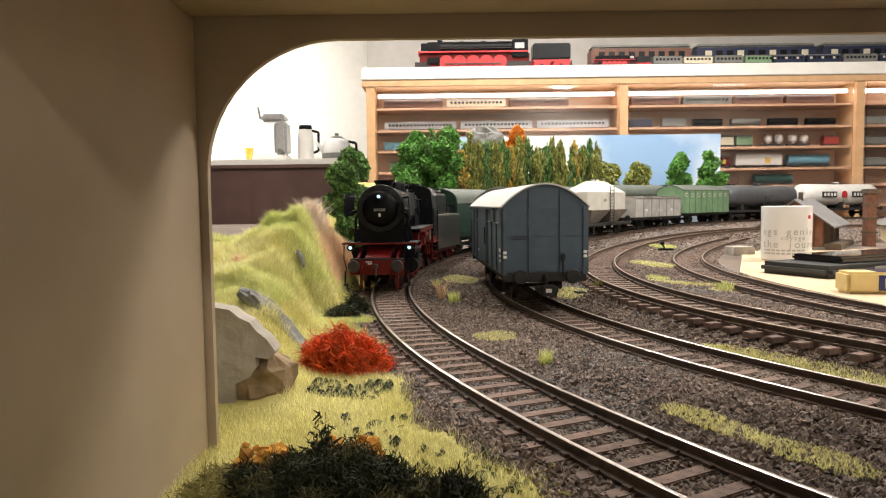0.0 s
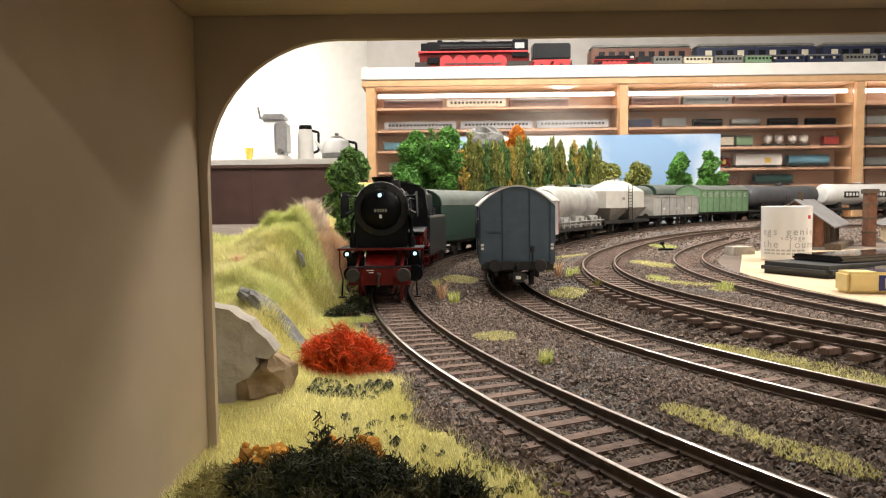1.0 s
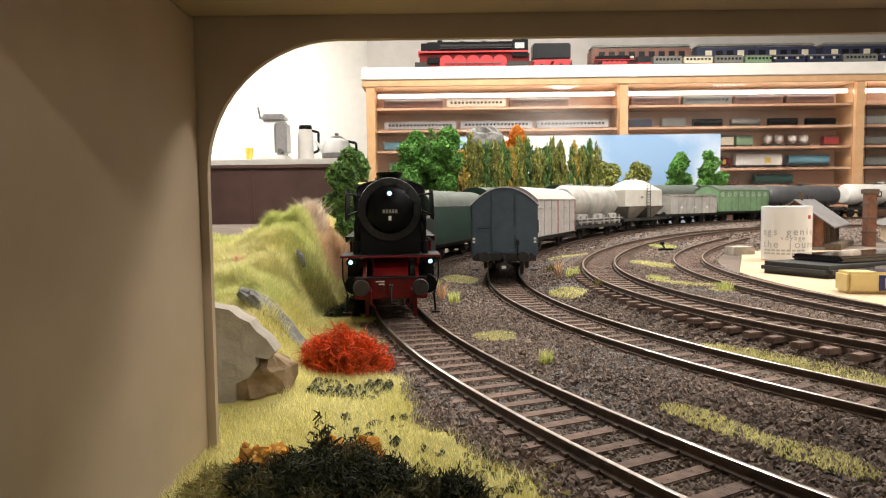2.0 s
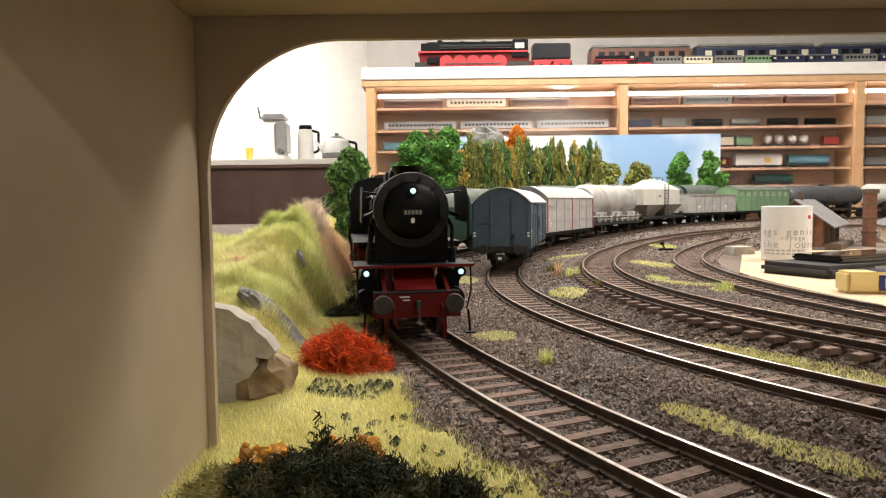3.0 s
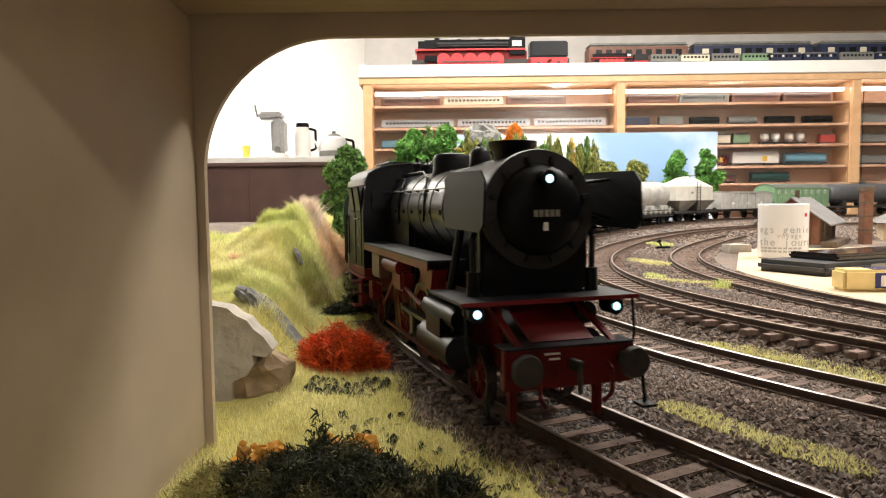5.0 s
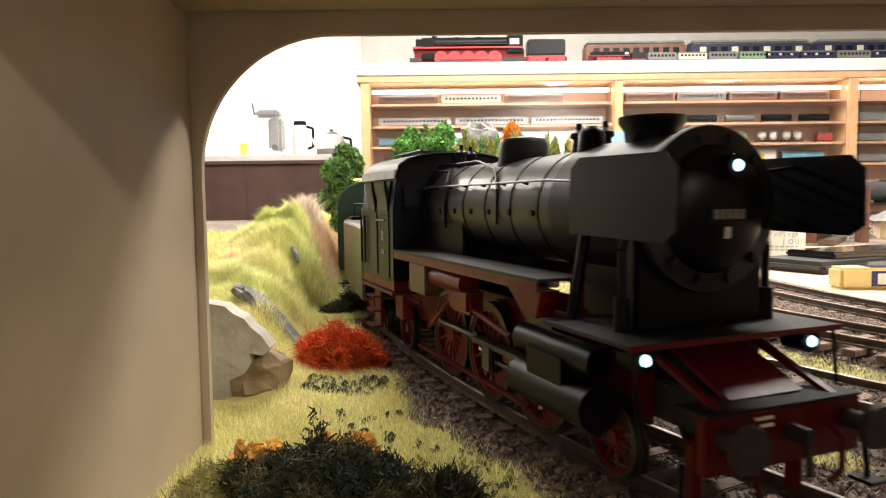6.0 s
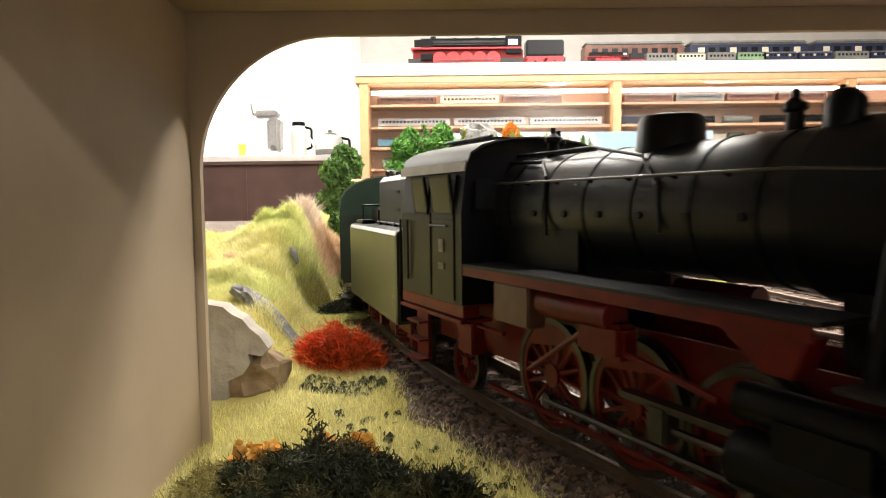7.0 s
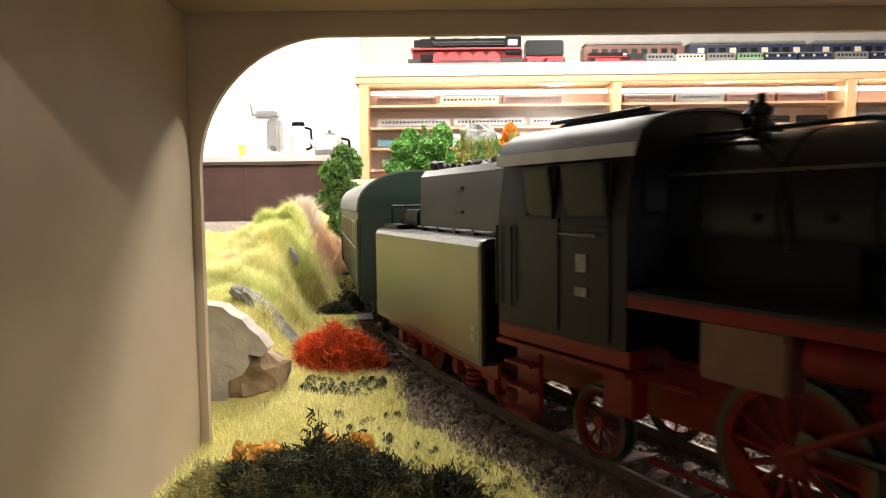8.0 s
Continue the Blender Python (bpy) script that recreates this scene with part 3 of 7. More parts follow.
    for y, x in ((-0.02, 0.006), (-0.032, -0.006), (0.112, 0.0), (0.124, -0.007)):
        bm = turned(bmesh.new(), [(0.0035, 0.132), (0.0028, 0.1395), (0.0042, 0.1405), (0.0042, 0.1425), (0.0015, 0.1445), (0.0013, 0.1475)], x, y, 12)
        part("safety_valve", bm, K, t, smooth=True)
    for sx in (1, -1):
        bm = bmesh.new()
        for a, b in (((0.0285, -0.05, 0.1195), (0.0285, 0.132, 0.1195)), ((0.0305, 0.132, 0.1195), (0.0305, 0.195, 0.116))):
            rod(bm, (sx * a[0], a[1], a[2]), (sx * b[0], b[1], b[2]), 0.0006, seg=8)
        part("handrail", bm, M["steel"], t, "thin bright handrail", smooth=True)
        bm = bmesh.new()
        pts = [(0.0165, -0.05, 0.131), (0.018, -0.012, 0.1295), (0.0245, 0.0, 0.1215), (0.0278, 0.004, 0.11), (0.0285, 0.006, 0.094)]
        for p, q in zip(pts, pts[1:]):
            rod(bm, (sx * p[0], p[1], p[2]), (sx * q[0], q[1], q[2]), 0.0009, seg=8)
        pts = [(0.012, -0.05, 0.1345), (0.012, 0.02, 0.1345), (0.02, 0.06, 0.128), (0.0265, 0.075, 0.116), (0.0282, 0.078, 0.098)]
        for p, q in zip(pts, pts[1:]):
            rod(bm, (sx * p[0], p[1], p[2]), (sx * q[0], q[1], q[2]), 0.0008, seg=8)
        part("boiler_pipe", bm, K, t, smooth=True)
        for y in (-0.035, -0.012, 0.012, 0.036, 0.060, 0.084, 0.108):
            part("handrail_bracket", rodbm((sx * 0.026, y, 0.1185), (sx * 0.0288, y, 0.1195), 0.0009, seg=8), K, t)
            part("washout_plug", rodbm((sx * 0.0265, y + 0.006, 0.1045), (sx * 0.0281, y + 0.006, 0.1045), 0.0016, seg=10), K, t)
        # running board in two levels with red edge
        part("running_board", boxbm(min(sx * 0.024, sx * 0.0475), -0.0445, 0.0768, max(sx * 0.024, sx * 0.0475), 0.1556, 0.0782, bevel=0.0003), M["plate"], t, "dark grey chequered running board")
        part("valance", boxbm(min(sx * 0.0462, sx * 0.0472), -0.0445, 0.0722, max(sx * 0.0462, sx * 0.0472), 0.1536, 0.0768), R, t)
        part("board_bracket", loft(bmesh.new(), [[(x, 0.150, 0.0722), (x, 0.118, 0.0722), (x, 0.135, 0.0600), (x, 0.145, 0.0600)] for x in (sx * 0.034, sx * 0.043)]), R, t)
        part("stand_pipe", rodbm((sx * 0.036, 0.1625, 0.0625), (sx * 0.0300, 0.164, 0.0985), 0.0024, seg=12), K, t, smooth=True)
        # smoke deflector
        bm = bmesh.new()
        prof = [(0.170, 0.0975), (0.225, 0.0965), (0.2305, 0.1005), (0.2305, 0.1205), (0.2250, 0.1255), (0.176, 0.1265), (0.170, 0.1225)]
        loft(bm, [[(sx * (x - (0.0008 if z > 0.116 else 0)), y, z) for y, z in prof] for x in (0.0410, 0.0420)])
        part("smoke_deflector", bm, K, t)
        for y in (0.166, 0.180, 0.194):
            part("deflector_stay", rodbm((sx * 0.029, y, 0.106), (sx * 0.0410, y + 0.008, 0.101), 0.0009, seg=8), K, t)
            part("deflector_stay", rodbm((sx * 0.026, y, 0.120), (sx * 0.0402, y + 0.008, 0.122), 0.0009, seg=8), K, t)
        # cylinder block and valve chest
        bm = boxbm(min(sx * 0.028, sx * 0.0445), 0.134, 0.026, max(sx * 0.028, sx * 0.0445), 0.174, 0.0535, bevel=0.006)
        rod(bm, (sx * 0.037, 0.124, 0.0305), (sx * 0.037, 0.184, 0.0305), 0.0095, seg=22)
        rod(bm, (sx * 0.037, 0.124, 0.0485), (sx * 0.037, 0.184, 0.0485), 0.0062, seg=18)
        part("cylinder", bm, K, t, smooth=True)
        bm = boxbm(min(sx * 0.034, sx * 0.04), 0.07, 0.036, max(sx * 0.034, sx * 0.04), 0.128, 0.0385)
        box(bm, min(sx * 0.033, sx * 0.041), 0.085, 0.024, max(sx * 0.033, sx * 0.041), 0.095, 0.038, bevel=0.001)
        rod(bm, (sx * 0.037, 0.09, 0.0295), (sx * 0.037, 0.13, 0.0295), 0.0016, seg=8)
        part("crosshead_guide", bm, M["steel"], t, "oily steel slide bar")
        bm = boxbm(min(sx * 0.034, sx * 0.044), 0.048, 0.05, max(sx * 0.034, sx * 0.044), 0.075, 0.064, bevel=0.002)
        rod(bm, (sx * 0.04, 0.06, 0.055), (sx * 0.041, 0.118, 0.047), 0.0015, seg=8)
        rod(bm, (sx * 0.042, 0.058, 0.062), (sx * 0.042, 0.012, 0.034), 0.0014, seg=8)
        part("valve_gear", bm, R, t, "red painted valve gear link")
        part("tool_box", boxbm(min(sx * 0.037, sx * 0.0468), -0.012, 0.0535, max(sx * 0.037, sx * 0.0468), 0.018, 0.0725, bevel=0.0008), M["brownpaint"], t, "brown box under the running board")
        part("air_tank", rodbm((sx * 0.04, 0.022, 0.066), (sx * 0.04, 0.068, 0.066), 0.0062, seg=18), R, t, smooth=True)
        part("frame_side", boxbm(min(sx * 0.0165, sx * 0.0185), -0.128, 0.024, max(sx * 0.0165, sx * 0.0185), 0.19, 0.058), R, t, "red painted main frame plate")
        # headlamp
        lam = part("headlamp", rodbm((sx * 0.0385, 0.202, 0.0559), (sx * 0.0385, 0.2125, 0.0559), 0.0044, seg=20), K, t, smooth=True)
        part("lens", rodbm((sx * 0.0385, 0.2126, 0.0559), (sx * 0.0385, 0.2136, 0.0559), 0.0022, 0.0018, seg=16), M["lamp"], lam, "glowing white headlamp lens")
        # plates from the front platform down to the buffer beam
        bm = bmesh.new()
        loft(bm, [[(sx * x, 0.190, 0.0600), (sx * x, 0.190, 0.0570), (sx * x, 0.2310, 0.0420), (sx * x, 0.2335, 0.0428)] for x in (0.0235, 0.0265)])
        part("front_stay", bm, R, t)
        bm = bmesh.new()
        for p, q in zip([(0.046, 0.2155, 0.0605), (0.046, 0.2175, 0.042)], [(0.046, 0.2175, 0.042), (0.042, 0.2180, 0.026)]):
            rod(bm, (sx * p[0], p[1], p[2]), (sx * q[0], q[1], q[2]), 0.0007, seg=8)
        part("grab_iron", bm, K, t)
        bm = bmesh.new()
        pts = [(0.0405, 0.233, 0.028), (0.0415, 0.234, 0.014), (0.0415, 0.234, 0.011)]
        for p, q in zip(pts, pts[1:]):
            rod(bm, (sx * p[0], p[1], p[2]), (sx * q[0], q[1], q[2]), 0.001, seg=8)
        box(bm, sx * 0.0415 - 0.004, 0.23, 0.0095, sx * 0.0415 + 0.004, 0.239, 0.0108)
        part("step", bm, K, t, "small black step iron")
        bm = boxbm(min(sx * 0.0215, sx * 0.025), 0.216, 0.003, max(sx * 0.0215, sx * 0.025), 0.222, 0.028, bevel=0.0008)
        part("rail_guard", bm, R, t)
        bm = bmesh.new()
        pts = [(0.019, 0.236, 0.034), (0.019, 0.2415, 0.031), (0.0185, 0.242, 0.02), (0.015, 0.24, 0.0155)]
        for p, q in zip(pts, pts[1:]):
            rod(bm, (sx * p[0], p[1], p[2]), (sx * q[0], q[1], q[2]), 0.0011, seg=8)
        part("brake_hose", bm, R, t)
        # upright steam pipe and pump beside the smokebox
        bm = bmesh.new()
        pts = [(0.034, 0.194, 0.0625), (0.0345, 0.194, 0.092), (0.031, 0.192, 0.099), (0.027, 0.19, 0.1)]
        for p, q in zip(pts, pts[1:]):
            rod(bm, (sx * p[0], p[1], p[2]), (sx * q[0], q[1], q[2]), 0.0016, seg=8)
        rod(bm, (sx * 0.034, 0.194, 0.0625), (sx * 0.034, 0.194, 0.075), 0.0035, seg=12)
        part("air_pump", bm, K, t, smooth=True)
    # saddle, front platform, beam
    part("saddle", boxbm(-0.0165, 0.140, 0.06, 0.0165, 0.1895, 0.094, bevel=0.002), K, t)
    part("apron", boxbm(-0.0305, 0.1895, 0.0625, 0.0305, 0.1965, 0.098, bevel=0.0015), K, t, "black plate under the smokebox")
    part("front_platform", boxbm(-0.0485, 0.160, 0.0608, 0.0485, 0.2165, 0.0625, bevel=0.0003), M["plate"], t, "dark grey front platform")
    part("platform_edge", boxbm(-0.0485, 0.2167, 0.0604, 0.0485, 0.2174, 0.0626), R, t, "red platform edge")
    part("slope_plate", loft(bmesh.new(), [[(x, 0.194, 0.059), (x, 0.194, 0.057), (x, 0.226, 0.0428), (x, 0.228, 0.0438)] for x in (-0.0165, 0.0165)]), R, t)
    part("beam_tread", boxbm(-0.034, 0.222, 0.0422, 0.034, 0.2368, 0.0431, bevel=0.0002), M["plate"], t)
    part("buffer_beam", boxbm(-0.034, 0.2315, 0.0230, 0.034, 0.2362, 0.0421, bevel=0.0005), R, t, "bright red buffer beam")
    for i, w in enumerate((0.008, 0.0055)):
        part("beam_lettering", boxbm(0.006, 0.2362, 0.0390 - i * 0.0025, 0.006 + w, 0.2365, 0.0400 - i * 0.0025), M["lettering"], t)
    buffers(t, 0.2365, 1, 0.0350)
    part("main_frame", boxbm(-0.0145, -0.128, 0.026, 0.0145, 0.230, 0.042, bevel=0.001), M["chassis"], t)
    part("firebox", boxbm(-0.0255, -0.05, 0.05, 0.0255, 0.03, 0.107, bevel=0.004), K, t)
    part("ash_pan", boxbm(-0.021, -0.05, 0.026, 0.021, -0.012, 0.05, bevel=0.003), R, t)
    # cab: shell by rings, roof, windows
    def ring(y, o=0.0):
        side = [(0.0475 - o, 0.056), (0.0475 - o, 0.104), (0.0442 - o, 0.1285 - o)]
        top = [(x, z) for x, z in arch(0.0442 - o, 0.1285 - o, 0.1440 - o, 8)][1:-1]
        pts = side + top + [(-x, z) for x, z in reversed(side)]
        return [(x, y, z) for x, z in pts]
    bm = bmesh.new()
    loft(bm, [ring(-0.122), ring(-0.043), ring(-0.043, 0.0012), ring(-0.122, 0.0012), ring(-0.122)], caps=False)
    bm.faces.new([bm.verts.new(p) for p in ring(-0.0435, 0.001)])
    part("cab", bm, M["cabpaint"], t, "dark satin cab sheet")
    bm = bmesh.new()
    loft(bm, [[(x * 1.03, y, z + 0.0012) for x, z in arch(0.0442, 0.1285, 0.1440, 10)] + [(x * 1.03, y, z + 0.0003) for x, z in reversed(arch(0.0442, 0.1285, 0.1440, 10))] for y in (-0.125, -0.04)])
    part("cab_roof", bm, M["roofdark"], t, "grey curved cab roof", smooth=True)
    for sx in (1, -1):
        # Eave strip, painted pale for the highlight along the roof edge.
        part("eave_strip", loft(bmesh.new(), [[(sx * 0.0462, y, 0.1262), (sx * 0.0470, y, 0.1262), (sx * 0.0462, y, 0.1312), (sx * 0.0452, y, 0.1312)] for y in (-0.1245, -0.0405)]), M["eave_pale"], t, "pale cab eave strip with its highlight put into the colour")
        part("roof_rail", rodbm((sx * 0.020, -0.118, 0.1465), (sx * 0.020, -0.058, 0.1465), 0.0009, seg=8), K, t)
    bm = boxbm(-0.018, -0.116, 0.1415, 0.018, -0.061, 0.1455, bevel=0.001)
    for i in range(7):
        box(bm, -0.0175, -0.112 + i * 0.0075, 0.1455, 0.0175, -0.11 + i * 0.0075, 0.1468)
    part("roof_vent", bm, K, t)
    for sx in (1, -1):
        for y0, y1 in ((-0.0745, -0.053), (-0.0995, -0.0845)):
            pane(t, "cab_window", sx, 0.0474, y0, y1, 0.1045, 0.1235, "darkglass", lean=0.0026, label="dark cab window pane")
            frame_on(t, sx, 0.0474, y0, y1, 0.1045, 0.1235, "black", lean=0.0026)
        part("front_window", boxbm(sx * 0.034 - 0.006, -0.0432, 0.106, sx * 0.034 + 0.006, -0.0415, 0.122, bevel=0.0006), M["darkglass"], t, "dark cab front window")
        bm = bmesh.new()
        for y in (-0.0805, -0.0515):
            box(bm, min(sx * 0.0471, sx * 0.0482), y - 0.0006, 0.058, max(sx * 0.0471, sx * 0.0482), y + 0.0006, 0.104)
        box(bm, min(sx * 0.0471, sx * 0.0482), -0.0795, 0.1005, max(sx * 0.0471, sx * 0.0482), -0.0525, 0.1017)
        part("cab_beading", bm, K, t)
        part("grab_rail", rodbm((sx * 0.0490, -0.078, 0.0975), (sx * 0.0490, -0.057, 0.0975), 0.0007, seg=8), M["steel"], t)
        for y in (-0.1215, -0.1105):
            part("door_rail", rodbm((sx * 0.0488, y, 0.064), (sx * 0.0488, y, 0.1), 0.0007, seg=8), K, t)
        for i, (y, z, w, hh) in enumerate(((-0.0665, 0.083, 0.006, 0.007), (-0.0665, 0.0735, 0.007, 0.0035))):
            pane(t, "cab_plate", sx, 0.0476, y - w / 2, y + w / 2, z, z + hh, "lettering_dim", d=0.0005)
        part("cab_sill", boxbm(min(sx * 0.038, sx * 0.0478), -0.122, 0.0495, max(sx * 0.038, sx * 0.0478), -0.041, 0.056, bevel=0.0004), R, t)
        part("cab_footplate", boxbm(min(sx * 0.03, sx * 0.0495), -0.122, 0.0465, max(sx * 0.03, sx * 0.0495), -0.041, 0.0485, bevel=0.0004), R, t)
        bm = boxbm(min(sx * 0.0375, sx * 0.0395), -0.119, 0.014, max(sx * 0.0375, sx * 0.0395), -0.103, 0.046)
        for z in (0.014, 0.026, 0.037):
            box(bm, min(sx * 0.0375, sx * 0.046), -0.12, z, max(sx * 0.0375, sx * 0.046), -0.102, z + 0.0014)
        part("cab_steps", bm, R, t)
        bm = boxbm(min(sx * 0.032, sx * 0.040), -0.063, 0.028, max(sx * 0.032, sx * 0.040), -0.046, 0.045, bevel=0.001)
        rod(bm, (sx * 0.036, -0.091, 0.044), (sx * 0.036, -0.02, 0.044), 0.0012, seg=8)
        part("injector", bm, R, t)
        # rods
    for y in (0.006, 0.062, 0.118):
        wheelset(t, y, 0.0275, 14, "redpaint", "loco", "driving_wheel", weight=True, axle=False)
    wheelset(t, -0.080, 0.0158, 10, "redpaint", "loco", "trailing_wheel", axle=False)
    wheelset(t, 0.176, 0.0158, 10, "redpaint", "loco", "leading_wheel", axle=False)
    rods = []
    for sx in (1, -1):
        bm = bmesh.new()
        rod(bm, (0, -0.056, 0), (0, 0.056, 0), 0.0018, seg=8)
        for y in (-0.056, 0, 0.056):
            rod(bm, (-0.0014, y, 0), (0.0014, y, 0), 0.0036, seg=14)
        rods.append((part("coupling_rod", bm, M["steel"], t, "polished steel coupling rod", smooth=True), sx))
        part("brake_rigging", boxbm(min(sx * 0.025, sx * 0.028), -0.05, 0.0085, max(sx * 0.025, sx * 0.028), 0.11, 0.0105), R, t)
    return t, rods


def bogie(t, y, train, colour="chassis", span=0.032, r=0.0150, spin=False, frame=True):
    for dy in (-span, span):
        wheelset(t, y + dy, r, 0, colour, train, spin=spin)
    for sx in (1, -1):
        bm = boxbm(min(sx * 0.0275, sx * 0.031), y - span - 0.012, 0.014, max(sx * 0.0275, sx * 0.031), y + span + 0.012, 0.022, bevel=0.0012)
        for dy in (-span, span):
            box(bm, min(sx * 0.0275, sx * 0.034), y + dy - 0.005, 0.010, max(sx * 0.0275, sx * 0.034), y + dy + 0.005, 0.020, bevel=0.001)
        for i in range(4):
            rod(bm, (sx * 0.032, y, 0.010 + i * 0.003), (sx * 0.032, y, 0.0115 + i * 0.003), 0.005, seg=10)
        part("bogie_frame", bm, M[colour], t)


def tender():
    t = tagged(empty("locomotive_tender"), "glossy black coal tender with high bunker", "tender")
    L = 0.0893
    side = [(0.0470, 0.0295), (0.0475, 0.033), (0.0475, 0.0885), (0.0462, 0.0912), (0.0435, 0.0922)]
    prof = side + [(-x, z) for x, z in reversed(side)]
    bm = loft(bmesh.new(), [[(x * k, y, z) for x, z in prof] for y, k in ((-L, 0.985), (-L + 0.002, 1), (L - 0.002, 1), (L, 0.985))])
    part("tank", bm, M["gloss"], t, "smooth glossy black tank side")
    b = [(0.0305, 0.092), (0.0300, 0.1270), (0.0265, 0.1312)]
    prof = b + [(-x, z) for x, z in reversed(b)]
    bm = loft(bmesh.new(), [[(x, y, z) for x, z in prof] for y in (-0.039, 0.086)])
    part("coal_bunker", bm, M["cabpaint"], t, "grey black coal bunker", smooth=False)
    for sx in (1, -1):
        for y in (0.024,):
            for z in (0.1035, 0.117):
                part("bunker_slot", boxbm(sx * 0.0303 - 0.0012, y - 0.008, z, sx * 0.0303 + 0.0012, y + 0.008, z + 0.0024, bevel=0.0008), M["black"], t)
        part("bunker_rail", rodbm((sx * 0.0322, -0.038, 0.0945), (sx * 0.0322, 0.085, 0.0945), 0.0007, seg=8), M["steel"], t)
        for i in range(5):
            part("rail_bracket", boxbm(sx * 0.0315 - 0.0015, -0.03 + i * 0.026, 0.0922, sx * 0.0315 + 0.0015, -0.027 + i * 0.026, 0.0955), M["black"], t)
        part("lettering_bar", boxbm(sx * 0.0472 - 0.0004, 0.078, 0.046, sx * 0.0472 + 0.0006, 0.0835, 0.049), M["lettering_dim"], t)
        part("lettering_bar", boxbm(sx * 0.0472 - 0.0004, 0.078, 0.041, sx * 0.0472 + 0.0006, 0.0835, 0.044), M["lettering_dim"], t)
        part("frame_side", boxbm(min(sx * 0.036, sx * 0.038), -L, 0.022, max(sx * 0.036, sx * 0.038), L, 0.030), M["redpaint"], t)
    bm = bmesh.new()
    rng = random.Random(5)
    for i in range(130):
        c = Vector((rng.uniform(-0.024, 0.024), rng.uniform(-0.035, 0.080), 0.1312 + rng.uniform(-0.001, 0.003)))
        r = bmesh.ops.create_icosphere(bm, subdivisions=1, radius=rng.uniform(0.002, 0.004), matrix=Matrix.Translation(c))
        for v in r["verts"]:
            v.co += Vector((rng.uniform(-1, 1), rng.uniform(-1, 1), rng.uniform(-1, 1))) * 0.0008
    part("coal", bm, M["coal"], t, "broken black coal")
    part("rear_locker", boxbm(-0.030, -0.076, 0.0922, 0.030, -0.046, 0.1055, bevel=0.0015), M["cabpaint"], t)
    bm = bmesh.new()
    rod(bm, (0.036, -0.083, 0.0922), (0.036, -0.083, 0.108), 0.0008, seg=8)
    rod(bm, (0.036, -0.083, 0.108), (-0.036, -0.083, 0.108), 0.0008, seg=8)
    rod(bm, (-0.036, -0.083, 0.0922), (-0.036, -0.083, 0.108), 0.0008, seg=8)
    part("rear_rail", bm, M["black"], t)
    part("water_hatch", boxbm(0.031, -0.082, 0.0922, 0.043, -0.052, 0.0955, bevel=0.001), M["black"], t)
    part("front_bulkhead", boxbm(-0.045, L, 0.032, 0.045, L + 0.0015, 0.088), M["black"], t)
    part("underframe", boxbm(-0.020, -L, 0.022, 0.020, L, 0.0295), M["chassis"], t)
    bogie(t, 0.050, "loco", "redpaint", 0.024, 0.0155, spin=True)
    bogie(t, -0.050, "loco", "redpaint", 0.024, 0.0155, spin=True)
    buffers(t, -L, -1, 0.031)
    return t


def coach():
    t = tagged(empty("passenger_coach"), "dark green passenger coach with grey roof", "coach", "coaches behind the locomotive")
    L = 0.190
    side = [(0.0452, 0.034), (0.0468, 0.045), (0.0468, 0.1035)]
    top = arch(0.0468, 0.1035, 0.1345, 12)[1:-1]
    prof = side + top + [(-x, z) for x, z in reversed(side)]
    part("body", loft(bmesh.new(), [[(x, y, z) for x, z in prof] for y in (-L, L)]), M["coachgreen"], t, "dark green coach body")
    rt = arch(0.0480, 0.1035, 0.1355, 14)
    part("roof", loft(bmesh.new(), [[(x, y, z + 0.0004) for x, z in rt] + [(x * 0.96, y, z - 0.001) for x, z in reversed(rt)] for y in (-L + 0.001, L - 0.001)]), M["coachroof"], t, "grey green coach roof", smooth=True)
    for sx in (1, -1):
        for i in range(8):
            y = -0.140 + i * 0.040
            pane(t, "window", sx, 0.0468, y - 0.0145, y + 0.0145, 0.074, 0.0945, "darkglass")
            frame_on(t, sx, 0.0468, y - 0.0145, y + 0.0145, 0.074, 0.0945, "brass", 0.0009)
        for y in (0.174, -0.174):
            pane(t, "door", sx, 0.0466, y - 0.012, y + 0.012, 0.037, 0.098, "coachgreen", d=0.001)
            part("step", boxbm(min(sx * 0.036, sx * 0.048), y - 0.013, 0.018, max(sx * 0.036, sx * 0.048), y + 0.013, 0.0195), M["chassis"], t)
    for sy in (1, -1):
        part("gangway", boxbm(-0.015, min(sy * L, sy * (L + 0.010)), 0.036, 0.015, max(sy * L, sy * (L + 0.010)), 0.1, bevel=0.002), M["rubber"], t, "dark rubber gangway bellows")
        for sx in (1, -1):
            part("end_panel", boxbm(min(sx * 0.022, sx * 0.0445), min(sy * L, sy * (L + 0.0012)), 0.037, max(sx * 0.022, sx * 0.0445), max(sy * L, sy * (L + 0.0012)), 0.1), M["coachdark"], t)
        buffers(t, sy * (L + 0.0005), sy, 0.0325)
        bogie(t, sy * 0.112, "loco", "chassis", 0.034)
    part("underframe", boxbm(-0.036, -L, 0.026, 0.036, L, 0.034), M["chassis"], t)
    return t


